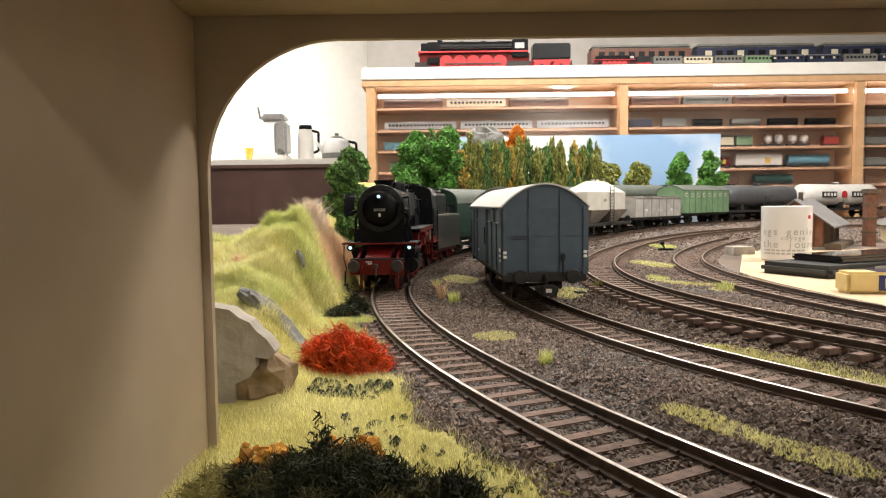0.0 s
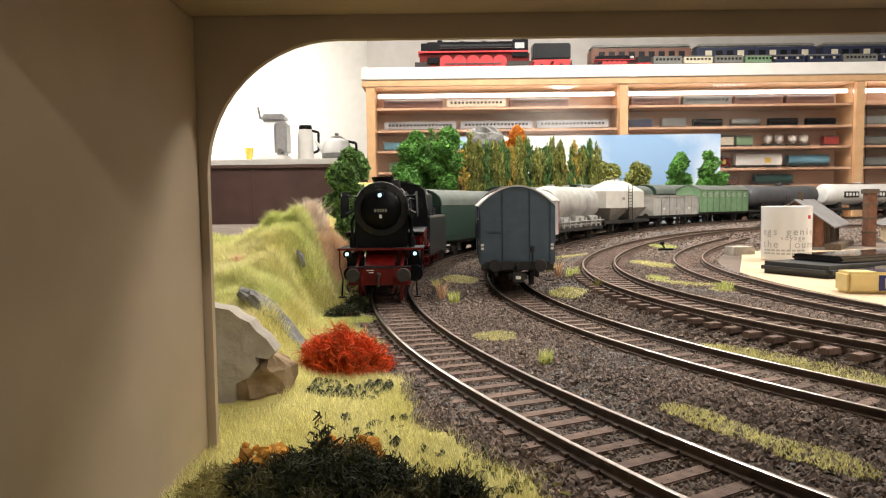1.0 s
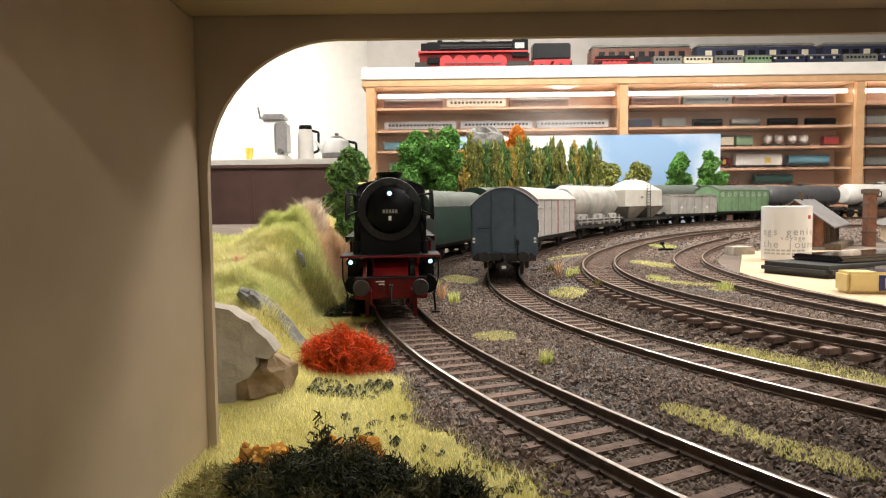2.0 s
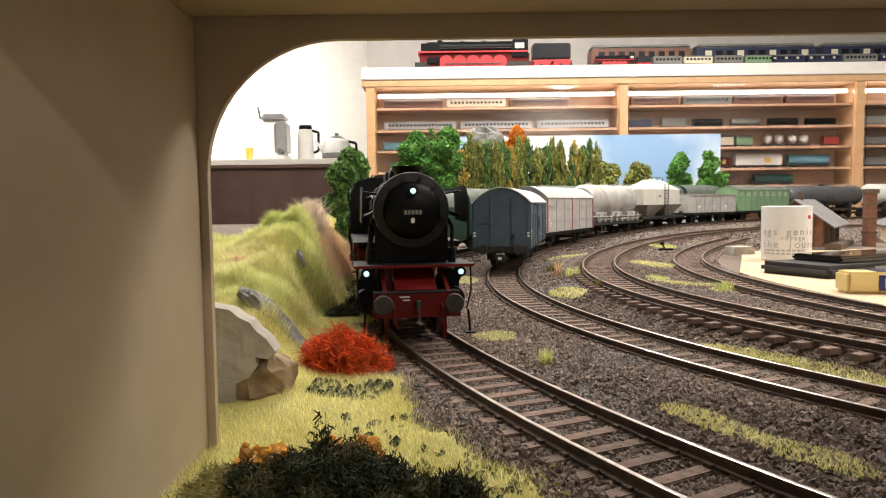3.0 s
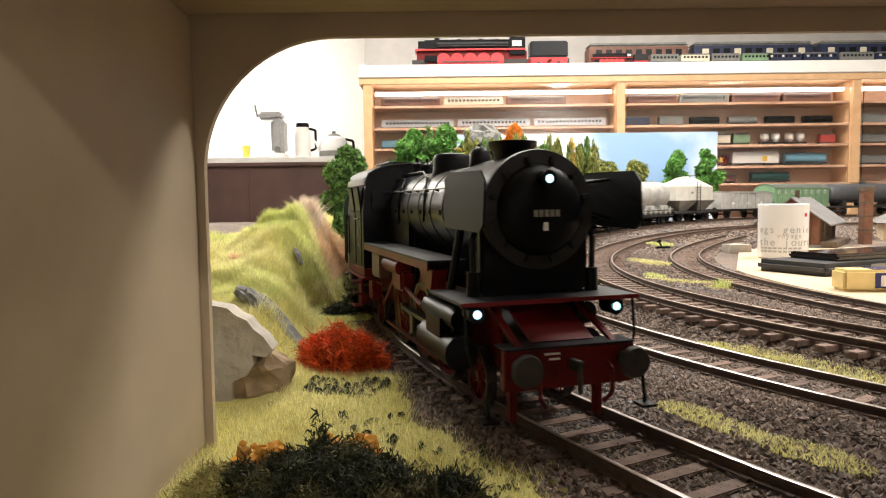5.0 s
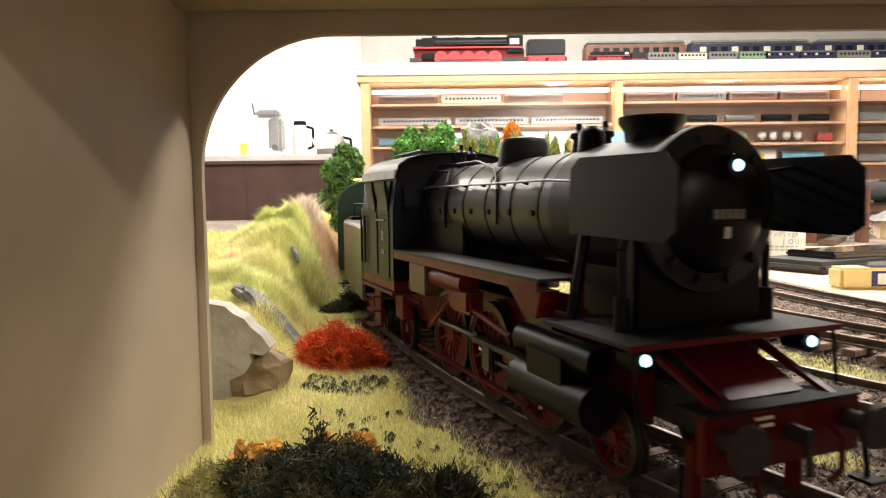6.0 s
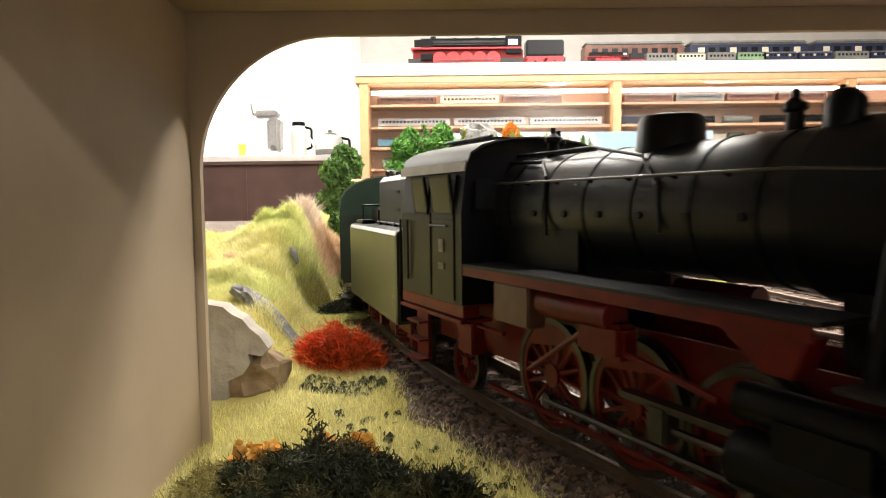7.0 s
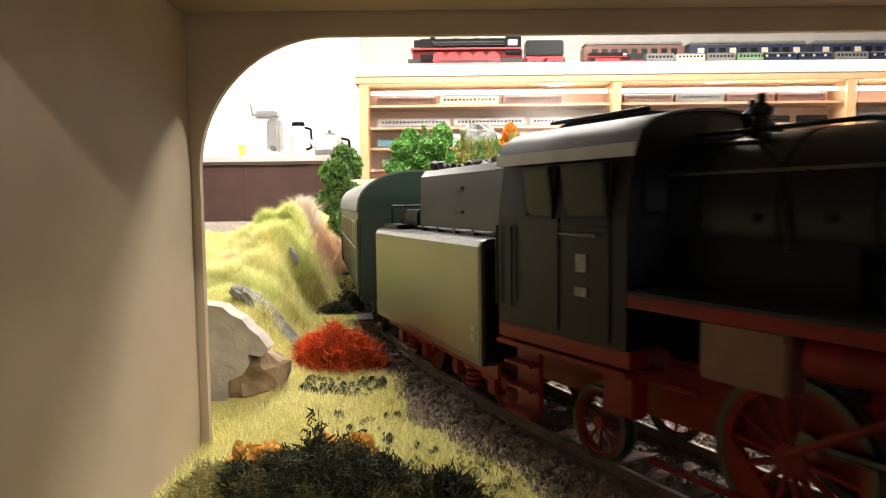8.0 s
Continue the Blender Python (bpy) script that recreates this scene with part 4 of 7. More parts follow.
def two_axle(t, L, train, axles=0.085):
    part("underframe", boxbm(-0.040, -L, 0.026, 0.040, L, 0.0335, bevel=0.0006), M["chassis"], t)
    for y in (axles, -axles):
        wheelset(t, y, 0.0152, 0, "chassis", train, spin=True)
        for sx in (1, -1):
            bm = boxbm(min(sx * 0.029, sx * 0.0315), y - 0.014, 0.020, max(sx * 0.029, sx * 0.0315), y + 0.014, 0.024, bevel=0.0008)
            box(bm, min(sx * 0.028, sx * 0.0335), y - 0.005, 0.010, max(sx * 0.028, sx * 0.0335), y + 0.005, 0.026, bevel=0.0008)
            part("axle_box", bm, M["chassis"], t)
    for sy in (1, -1):
        buffers(t, sy * L, sy, 0.0325)


def covered_van(name, label, L, body, roof, panels, ribs, doors):
    t = tagged(empty(name), label, "wagon", "freight train wagons")
    side = [(0.0452, 0.0335), (0.0452, 0.1060)]
    prof = side + segment(0.0452, 0.1060, 0.1285, 16)[1:-1] + [(-x, z) for x, z in reversed(side)]
    part("body", loft(bmesh.new(), [[(x, y, z) for x, z in prof] for y in (-L, L)]), M[body], t)
    rt = segment(0.0475, 0.1048, 0.1292, 20)
    bm = loft(bmesh.new(), [[(x, y, z + 0.0009) for x, z in rt] + [(x * 0.985, y, z - 0.0006) for x, z in reversed(rt)] for y in (-L - 0.0025, L + 0.0025)])
    part("roof", bm, M[roof], t, smooth=True)
    for sy in (1, -1):
        y0, y1 = min(sy * L, sy * (L + 0.0016)), max(sy * L, sy * (L + 0.0016))
        for x in ribs:
            part("end_post", boxbm(x - 0.0013, y0, 0.036, x + 0.0013, y1, 0.1245, bevel=0.0003), M[body], t)
        for z in (0.038, 0.0745, 0.1025):
            part("end_seam", boxbm(-0.0445, min(sy * L, sy * (L + 0.0006)), z, 0.0445, max(sy * L, sy * (L + 0.0006)), z + 0.0008), M[body], t)
        for x in (0.0425, -0.0425):
            part("corner_post", boxbm(x - 0.0022, y0, 0.0335, x + 0.0022, y1, 0.106, bevel=0.0004), M[body], t)
            for z in (0.056, 0.0515):
                part("marking", boxbm(x - 0.0018, min(sy * (L + 0.0016), sy * (L + 0.0020)), z, x + 0.0018, max(sy * (L + 0.0016), sy * (L + 0.0020)), z + 0.003), M["lettering"], t)
        bm = rodbm((0.020, sy * (L + 0.003), 0.072), (0.036, sy * (L + 0.003), 0.072), 0.0006, seg=8)
        part("hand_rail", bm, M["chassis"], t)
        bm = boxbm(-0.021, min(sy * L, sy * (L + 0.004)), 0.048, -0.0165, max(sy * L, sy * (L + 0.004)), 0.056, bevel=0.0008)
        rod(bm, (-0.019, sy * (L + 0.002), 0.034), (-0.019, sy * (L + 0.002), 0.05), 0.0008, seg=6)
        part("lamp_bracket", bm, M["chassis"], t)
        part("buffer_beam", boxbm(-0.044, min(sy * (L - 0.004), sy * (L + 0.0012)), 0.0265, 0.044, max(sy * (L - 0.004), sy * (L + 0.0012)), 0.0365, bevel=0.0005), M["chassis"], t)
    for sx in (1, -1):
        if doors:
            part("sliding_door", boxbm(min(sx * 0.0452, sx * 0.0475), -0.034, 0.036, max(sx * 0.0452, sx * 0.0475), 0.034, 0.1025, bevel=0.0006), M[body], t)
            part("door_rail", boxbm(min(sx * 0.0455, sx * 0.0485), -0.10, 0.1025, max(sx * 0.0455, sx * 0.0485), 0.10, 0.1045), M[body], t)
            part("door_handle", rodbm((sx * 0.0485, 0.03, 0.06), (sx * 0.0485, 0.03, 0.08), 0.0008, seg=8), M["steel"], t)
            for y in (-0.135, -0.085, 0.085, 0.135):
                part("vent_hatch", boxbm(min(sx * 0.0452, sx * 0.0464), y - 0.015, 0.088, max(sx * 0.0452, sx * 0.0464), y + 0.015, 0.1015, bevel=0.0004), M[body], t)
        for i in range(panels + 1):
            y = -L + 0.002 + (2 * L - 0.004) * i / panels
            part("side_post", boxbm(min(sx * 0.0452, sx * 0.0466), y - 0.0012, 0.035, max(sx * 0.0452, sx * 0.0466), y + 0.0012, 0.1055), M["redstripe"] if not doors and i % 3 == 0 else M[body], t)
        if not doors:
            for z in (0.0345, 0.057, 0.082, 0.104):
                part("side_rib", boxbm(min(sx * 0.0452, sx * 0.0462), -L, z, max(sx * 0.0452, sx * 0.0462), L, z + 0.0016), M[body], t)
        for y, z, w in ((0.145, 0.052, 0.012), (0.145, 0.047, 0.009), (-0.06, 0.046, 0.01)):
            part("lettering_bar", boxbm(min(sx * 0.0452, sx * 0.0458), y - w / 2, z, max(sx * 0.0452, sx * 0.0458), y + w / 2, z + 0.0022), M["lettering"], t)
        part("foot_step", boxbm(min(sx * 0.036, sx * 0.046), L - 0.02, 0.012, max(sx * 0.036, sx * 0.046), L - 0.006, 0.0135), M["chassis"], t)
        part("side_plate", boxbm(min(sx * 0.0466, sx * 0.0470), L - 0.012, 0.058, max(sx * 0.0466, sx * 0.0470), L - 0.004, 0.062), M["lettering"], t, "small white side plate")
        for y in (-L * 0.86, -L * 0.38, L * 0.38, L * 0.86):
            part("vent_rail", rodbm((sx * 0.0468, y - 0.012, 0.088), (sx * 0.0468, y + 0.012, 0.088), 0.0007, seg=6), M["lettering_dim"], t)
    for sy in (1, -1):
        bm = boxbm(-0.011, min(sy * L, sy * (L + 0.014)), 0.016, 0.011, max(sy * L, sy * (L + 0.014)), 0.0225, bevel=0.001)
        box(bm, -0.007, min(sy * (L + 0.014), sy * (L + 0.019)), 0.013, 0.007, max(sy * (L + 0.014), sy * (L + 0.019)), 0.025, bevel=0.001)
        part("model_coupler", bm, M["chassis"], t, "boxy dark model coupler")
        part("coupler_mark", boxbm(-0.003, min(sy * (L + 0.019), sy * (L + 0.0194)), 0.017, 0.003, max(sy * (L + 0.019), sy * (L + 0.0194)), 0.021), M["lettering"], t)
    two_axle(t, L, "freight", L * 0.57)
    return t


def barrel(bm, r, y0, y1, z, seg=26, bulge=0.0, dish=0.012, x=0.0, n=9):
    rings = []
    for k in range(n + 4):
        if k < 2:
            y, rr = y0 + (0 if k == 0 else dish * 0.25), r * (0.35 if k == 0 else 0.8)
        elif k >= n + 2:
            y, rr = y1 - (0 if k == n + 3 else dish * 0.25), r * (0.35 if k == n + 3 else 0.8)
        else:
            u = (k - 2) / (n - 1)
            y, rr = y0 + dish + (y1 - y0 - 2 * dish) * u, r * (1 + bulge * math.sin(u * math.pi * 4) ** 2)
        rings.append([(x + rr * math.cos(2 * math.pi * i / seg), y, z + rr * math.sin(2 * math.pi * i / seg)) for i in range(seg)])
    return loft(bm, rings)


def silo_wagon():
    t = tagged(empty("powder_wagon"), "pale grey wagon with bulging pressure tanks", "wagon", "freight train wagons")
    for i in range(3):
        y = -0.092 + i * 0.092
        part("pressure_tank", barrel(bmesh.new(), 0.0395, y - 0.047, y + 0.047, 0.0905, dish=0.016), M["palegrey"], t, smooth=True)
        part("tank_saddle", boxbm(-0.036, y - 0.03, 0.0335, 0.036, y + 0.03, 0.06, bevel=0.002), M["palegrey"], t)
        part("filler_cap", rodbm((0, y, 0.127), (0, y, 0.134), 0.008, seg=14), M["palegrey"], t)
    for sx in (1, -1):
        part("walkway", boxbm(min(sx * 0.030, sx * 0.046), -0.14, 0.047, max(sx * 0.030, sx * 0.046), 0.14, 0.049), M["palegrey"], t)
        for i in range(8):
            part("pipe_valve", rodbm((sx * 0.042, -0.12 + i * 0.034, 0.034), (sx * 0.042, -0.12 + i * 0.034, 0.056), 0.003, seg=8), M["palegrey"], t)
        part("discharge_pipe", rodbm((sx * 0.040, -0.13, 0.041), (sx * 0.040, 0.13, 0.041), 0.0028, seg=10), M["palegrey"], t)
    two_axle(t, 0.148, "freight", 0.085)
    return t


def cone_wagon():
    t = tagged(empty("silo_wagon"), "white silo wagon with pointed roof and hoppers", "wagon", "freight train wagons")
    def ring(k, z, ky=1.0):
        return [(0.044 * k * sx, 0.118 * ky * sy, z) for sx, sy in ((1, 0.62), (0.75, 1), (-0.75, 1), (-1, 0.62), (-1, -0.62), (-0.75, -1), (0.75, -1), (1, -0.62))]
    part("silo_body", loft(bmesh.new(), [ring(1.0, 0.067), ring(1.0, 0.112), ring(0.42, 0.139, 0.32), ring(0.3, 0.141, 0.24)]), M["siloivory"], t, "cream white silo body")
    for y in (-0.058, 0.058):
        part("hopper", loft(bmesh.new(), [[(0.0435 * sx, y + 0.056 * sy, 0.0668) for sx, sy in ((1, 1), (-1, 1), (-1, -1), (1, -1))], [(0.016 * sx, y + 0.014 * sy, 0.024) for sx, sy in ((1, 1), (-1, 1), (-1, -1), (1, -1))]]), M["midgrey"], t, "uneven grey discharge hopper")
    for sx in (1, -1):
        bm = bmesh.new()
        for y in (-0.012, 0.012):
            rod(bm, (sx * 0.0465, y, 0.03), (sx * 0.0465, y, 0.128), 0.0009, seg=6)
        for i in range(11):
            rod(bm, (sx * 0.0465, -0.012, 0.036 + i * 0.008), (sx * 0.0465, 0.012, 0.036 + i * 0.008), 0.0007, seg=6)
        part("ladder", bm, M["chassis"], t, "dark steel ladder")
        bm = bmesh.new()
        for y in (-0.035, 0.0, 0.035):
            rod(bm, (sx * 0.016, y, 0.138), (sx * 0.016, y, 0.1475), 0.0007, seg=6)
        rod(bm, (sx * 0.016, -0.035, 0.1475), (sx * 0.016, 0.035, 0.1475), 0.0007, seg=6)
        part("roof_rail", bm, M["chassis"], t)
        part("lettering_bar", boxbm(min(sx * 0.0438, sx * 0.0444), 0.03, 0.088, max(sx * 0.0438, sx * 0.0444), 0.045, 0.095), M["midgrey"], t)
    part("filler_hatch", rodbm((0, 0, 0.14), (0, 0, 0.1455), 0.009, seg=14), M["siloivory"], t)
    two_axle(t, 0.138, "freight", 0.08)
    return t


def open_wagon(name, label, body, h, L, crates):
    t = tagged(empty(name), label, "wagon", "freight train wagons")
    bm = bmesh.new()
    for a in ((-0.044, -L, 0.0335, 0.044, L, 0.036), (-0.044, -L, 0.036, -0.0425, L, h), (0.0425, -L, 0.036, 0.044, L, h), (-0.0425, -L, 0.036, 0.0425, -L + 0.0015, h), (-0.0425, L - 0.0015, 0.036, 0.0425, L, h)):
        box(bm, *a)
    part("body", bm, M[body], t)
    n = 6
    for sx in (1, -1):
        for i in range(n + 1):
            y = -L + 0.002 + (2 * L - 0.004) * i / n
            part("side_post", boxbm(min(sx * 0.044, sx * 0.0462), y - 0.0015, 0.034, max(sx * 0.044, sx * 0.0462), y + 0.0015, h), M[body], t)
        part("top_rail", boxbm(min(sx * 0.0425, sx * 0.0465), -L, h, max(sx * 0.0425, sx * 0.0465), L, h + 0.0018), M[body], t)
        for i in range(3):
            part("lettering_bar", boxbm(min(sx * 0.044, sx * 0.0447), -L * 0.6 + i * L * 0.55, 0.05, max(sx * 0.044, sx * 0.0447), -L * 0.6 + i * L * 0.55 + 0.012, 0.056), M["lettering"], t)
    if crates:
        for i in range(crates):
            y = -L * 0.75 + 1.5 * L * i / max(1, crates - 1)
            part("container", boxbm(-0.036, y - L / crates * 0.62, 0.036, 0.036, y + L / crates * 0.62, h + 0.006, bevel=0.001), M["midgrey"], t, "grey metal container load")
    two_axle(t, L, "freight", L * 0.57)
    return t


def green_wagon():
    t = tagged(empty("livestock_wagon"), "pale green wagon with round side holes", "wagon", "freight train wagons")
    L = 0.148
    side = [(0.0445, 0.0335), (0.0445, 0.106)]
    prof = side + segment(0.0445, 0.106, 0.120, 12)[1:-1] + [(-x, z) for x, z in reversed(side)]
    part("body", loft(bmesh.new(), [[(x, y, z) for x, z in prof] for y in (-L, L)]), M["wagongreen"], t)
    rt = segment(0.0462, 0.1052, 0.1208, 14)
    part("roof", loft(bmesh.new(), [[(x, y, z + 0.0008) for x, z in rt] + [(x * 0.985, y, z - 0.0006) for x, z in reversed(rt)] for y in (-L - 0.002, L + 0.002)]), M["coachroof"], t, smooth=True)
    for sx in (1, -1):
        for i in range(8):
            y = -0.125 + i * 0.0357
            part("round_hole", rodbm((sx * 0.0443, y, 0.0905), (sx * 0.0452, y, 0.0905), 0.0065, seg=18), M["lettering"], t)
            part("hole_ring", rodbm((sx * 0.0450, y, 0.0905), (sx * 0.0456, y, 0.0905), 0.004, seg=14), M["black"], t)
        for i in range(9):
            y = -0.143 + i * 0.0357
            part("side_post", boxbm(min(sx * 0.0445, sx * 0.0462), y - 0.0014, 0.035, max(sx * 0.0445, sx * 0.0462), y + 0.0014, 0.105), M["wagongreen"], t)
        part("side_rib", boxbm(min(sx * 0.0445, sx * 0.0455), -L, 0.069, max(sx * 0.0445, sx * 0.0455), L, 0.0708), M["wagongreen"], t)
    two_axle(t, L, "freight", 0.085)
    return t


def tank_wagon(name, label, L, r, z, body, badge):
    t = tagged(empty(name), label, "wagon", "freight train wagons")
    part("tank", barrel(bmesh.new(), r, -L + 0.012, L - 0.012, z, dish=0.014), M[body], t, smooth=True)
    part("underframe", boxbm(-0.036, -L, 0.028, 0.036, L, 0.036, bevel=0.0006), M["chassis"], t)
    for y in (-L * 0.6, 0, L * 0.6):
        part("tank_saddle", boxbm(-0.03, y - 0.008, 0.036, 0.03, y + 0.008, z - r * 0.7, bevel=0.001), M["chassis"], t)
    part("dome", rodbm((0, 0, z + r * 0.9), (0, 0, z + r + 0.008), 0.012, seg=18), M[body], t, smooth=True)
    part("catwalk", boxbm(-0.012, -0.06, z + r + 0.002, 0.012, 0.06, z + r + 0.0034), M["chassis"], t)
    for sx in (1, -1):
        if badge:
            for y0, w, m in ((-0.115, 0.075, "badgeblack"), (0.04, 0.075, "badgeblack")):
                part("name_panel", boxbm(min(sx * r * 0.97, sx * (r + 0.0012)), y0, z - 0.011, max(sx * r * 0.97, sx * (r + 0.0012)), y0 + w, z + 0.011), M[m], t, "black panel with white bars")
                for i in range(4):
                    part("name_bar", boxbm(min(sx * r, sx * (r + 0.002)), y0 + 0.006 + i * 0.017, z - 0.006, max(sx * r, sx * (r + 0.002)), y0 + 0.016 + i * 0.017, z + 0.006), M["lettering"], t)
            part("red_emblem", rodbm((sx * r * 0.97, 0, z), (sx * (r + 0.0016), 0, z), 0.014, seg=24), M["badgered"], t, "red oval emblem")
        bm = bmesh.new()
        for y in (-0.01, 0.01):
            rod(bm, (sx * (r + 0.003), y, 0.034), (sx * (r + 0.003), y, z), 0.0008, seg=6)
        part("ladder", bm, M["chassis"], t)
    for sy in (1, -1):
        buffers(t, sy * L, sy, 0.0325)
        bogie(t, sy * (L - 0.055), "freight", "chassis", 0.028, spin=False)
    return t


LOCO, RODS = locomotive()
TENDER = tender()
COACH_1 = coach()
COACHES = [COACH_1] + [copy_thing(COACH_1, Matrix()) for _ in range(4)]
TRAIN_A = [(TENDER, 0.2247, 0.050)] + [(c, 0.527 + i * 0.405, 0.10) for i, c in enumerate(COACHES)]
# the freight train, from its tail: thing, middle of it along the line, half its wheelbase
FREIGHT = [
    (covered_van("covered_van", "blue grey covered van with pale arched roof", 0.158, "greyblue", "roofwhite", 8, (-0.0165, 0.0165), True), 0.170, 0.13),
    (covered_van("sliding_wall_van", "pale grey van with red posts", 0.163, "vanpale", "roofgrey", 6, (-0.0165, 0.0165), False), 0.525, 0.13),
    (silo_wagon(), 0.858, 0.085),
    (cone_wagon(), 1.158, 0.08),
    (open_wagon("open_wagon", "grey open wagon carrying metal containers", "palegrey", 0.088, 0.150, 3), 1.468, 0.085),
    (green_wagon(), 1.785, 0.085),
    (tank_wagon("dark_tank_wagon", "dark grey tank wagon", 0.205, 0.038, 0.085, "tankgrey", False), 2.160, 0.15),
    (tank_wagon("white_tank_wagon", "white tank wagon with black panels and red emblem", 0.205, 0.040, 0.088, "tankwhite", True), 2.590, 0.15),
]


# ---- loose scatter ----
def scatter_mesh(name, verts, faces, material, label, category, parent=None, kind="stuff"):
    me = bpy.data.meshes.new(name)
    me.from_pydata(verts.tolist(), [], faces.tolist())
    me.materials.append(material)
    ob = new(name, me)
    if parent is not None:
        ob.parent = parent
        ob["kind"] = kind
        if label:
            ob["label"] = label
    else:
        tagged(ob, label, category, kind=kind)
    return ob


def stones(name, xy, z, size, material, label, rng, parent=None):
    """Angular pebbles: distorted octahedra."""
    n = len(xy)
    base = np.array([(1, 0, 0), (-1, 0, 0), (0, 1, 0), (0, -1, 0), (0, 0, 1), (0, 0, -1)], float)
    fc = np.array([(0, 2, 4), (2, 1, 4), (1, 3, 4), (3, 0, 4), (2, 0, 5), (1, 2, 5), (3, 1, 5), (0, 3, 5)])
    v = base[None] + rng.uniform(-0.45, 0.45, (n, 6, 3))
    a = rng.uniform(0, 6.28, n)
    c, s = np.cos(a)[:, None], np.sin(a)[:, None]
    v = np.stack([v[..., 0] * c - v[..., 1] * s, v[..., 0] * s + v[..., 1] * c, v[..., 2] * 0.8], -1) * size[:, None, None]
    v += np.stack([xy[:, 0], xy[:, 1], z], 1)[:, None]
    f = (fc[None] + 6 * np.arange(n)[:, None, None]).reshape(-1, 3)
    return scatter_mesh(name, v.reshape(-1, 3), f, material, label, "gravel", parent)


def blades(name, xy, z, length, width, lean, material, label, rng, category="grass"):
    """Thin bent grass fibres, two triangles each."""
    n = len(xy)
    a, b = rng.uniform(0, 6.28, n), rng.uniform(0, 6.28, n)
    wv = np.stack([np.cos(a), np.sin(a), np.zeros(n)], 1) * width[:, None] / 2
    dr = np.stack([np.cos(b), np.sin(b), np.zeros(n)], 1) * (lean * rng.uniform(0.2, 1, n))[:, None]
    p = np.stack([xy[:, 0], xy[:, 1], z], 1)
    up = np.array([0, 0, 1.0])
    mid = p + (dr * 0.35 + up * 0.6) * length[:, None]
    tip = p + (dr + up * 0.95) * length[:, None]
    v = np.stack([p - wv, p + wv, mid + wv * 0.7, mid - wv * 0.7, tip], 1)
    f = np.array([(0, 1, 2), (0, 2, 3), (3, 2, 4)])
    f = (f[None] + 5 * np.arange(n)[:, None, None]).reshape(-1, 3)
    return scatter_mesh(name, v.reshape(-1, 3), f, material, label, category)


RNG = np.random.default_rng(7)


def pick(n, x0, x1, y0, y1):
    return np.stack([RNG.uniform(x0, x1, n), RNG.uniform(y0, y1, n)], 1)


def in_view(p, pad=0.08):
    """Keeps what lies in the wedge of the board before the portal."""
    return (p[:, 0] > -0.36 * p[:, 1] - pad) & (p[:, 0] < 0.72 * p[:, 1] + pad)


def yellow_zone(x, y):
    """1 where the flocked verge outside the outer track lies."""
    d = beside(x, y)
    edge = 0.054 + 0.014 * wave(x, y, 38, 6) - 0.014 * smooth(0.48, 0.58, y)
    return smooth(0, 0.02, d - edge)


def on_board(x, y):
    """True inside the innermost curve, where the bare board lies."""
    p, th = LINE_PTS["d"], COURSE["d"][3][::6]
    best, out = np.full(x.shape, 9.0), np.zeros(x.shape)
    for q, a in zip(p, th):
        d = np.hypot(x - q[0], y - q[1])
        side = (x - q[0]) * -math.sin(a) + (y - q[1]) * math.cos(a)
        hit = d < best
        best, out = np.where(hit, d, best), np.where(hit, np.where(side < 0, d, -d), out)
    return (out > 0.05) & (y < 1.36 + 0.5 * (x - 0.6))


# ballast, finest where it lies nearest
def ballast():
    sets = [(100000, -0.1, 0.58, 0.2, 0.75, 0.0017), (64000, -0.2, 0.95, 0.7, 1.35, 0.0021), (34000, -0.2, 1.6, 1.3, 2.5, 0.0032)]
    xs, zs, sz = [], [], []
    for n, x0, x1, y0, y1, r in sets:
        p = pick(n, x0, x1, y0, y1)
        p = p[in_view(p)]
        d, _ = near_line(p[:, 0], p[:, 1])
        keep = (yellow_zone(p[:, 0], p[:, 1]) < 0.5) & (np.abs(d - GAUGE / 2) > 0.0035) & ~on_board(p[:, 0], p[:, 1])
        # between the sleepers the stones lie low and thin
        keep &= (d > 0.037) | (RNG.uniform(0, 1, len(p)) < 0.9)
        p, d = p[keep], d[keep]
        xs.append(p)
        s = RNG.uniform(0.5, 1.25, len(p)) * r * np.where(d < 0.037, 0.75, 1.0)
        zs.append(ground_height(p[:, 0], p[:, 1]) + np.where(d < 0.037, 0.0003, 0.0007) + s * 0.2)
        sz.append(s)
    p, z, s = np.concatenate(xs), np.concatenate(zs), np.concatenate(sz)
    grey = wave(p[:, 0], p[:, 1], 16, 9) + RNG.uniform(-0.5, 0.5, len(p)) > 0.62
    stones("ballast", p[~grey], z[~grey], s[~grey], M["stone"], "loose brown ballast stones along the tracks", RNG)
    stones("gravel", p[grey], z[grey], s[grey] * 0.8, M["greystone"], "fine grey gravel between the tracks", RNG)


ballast()


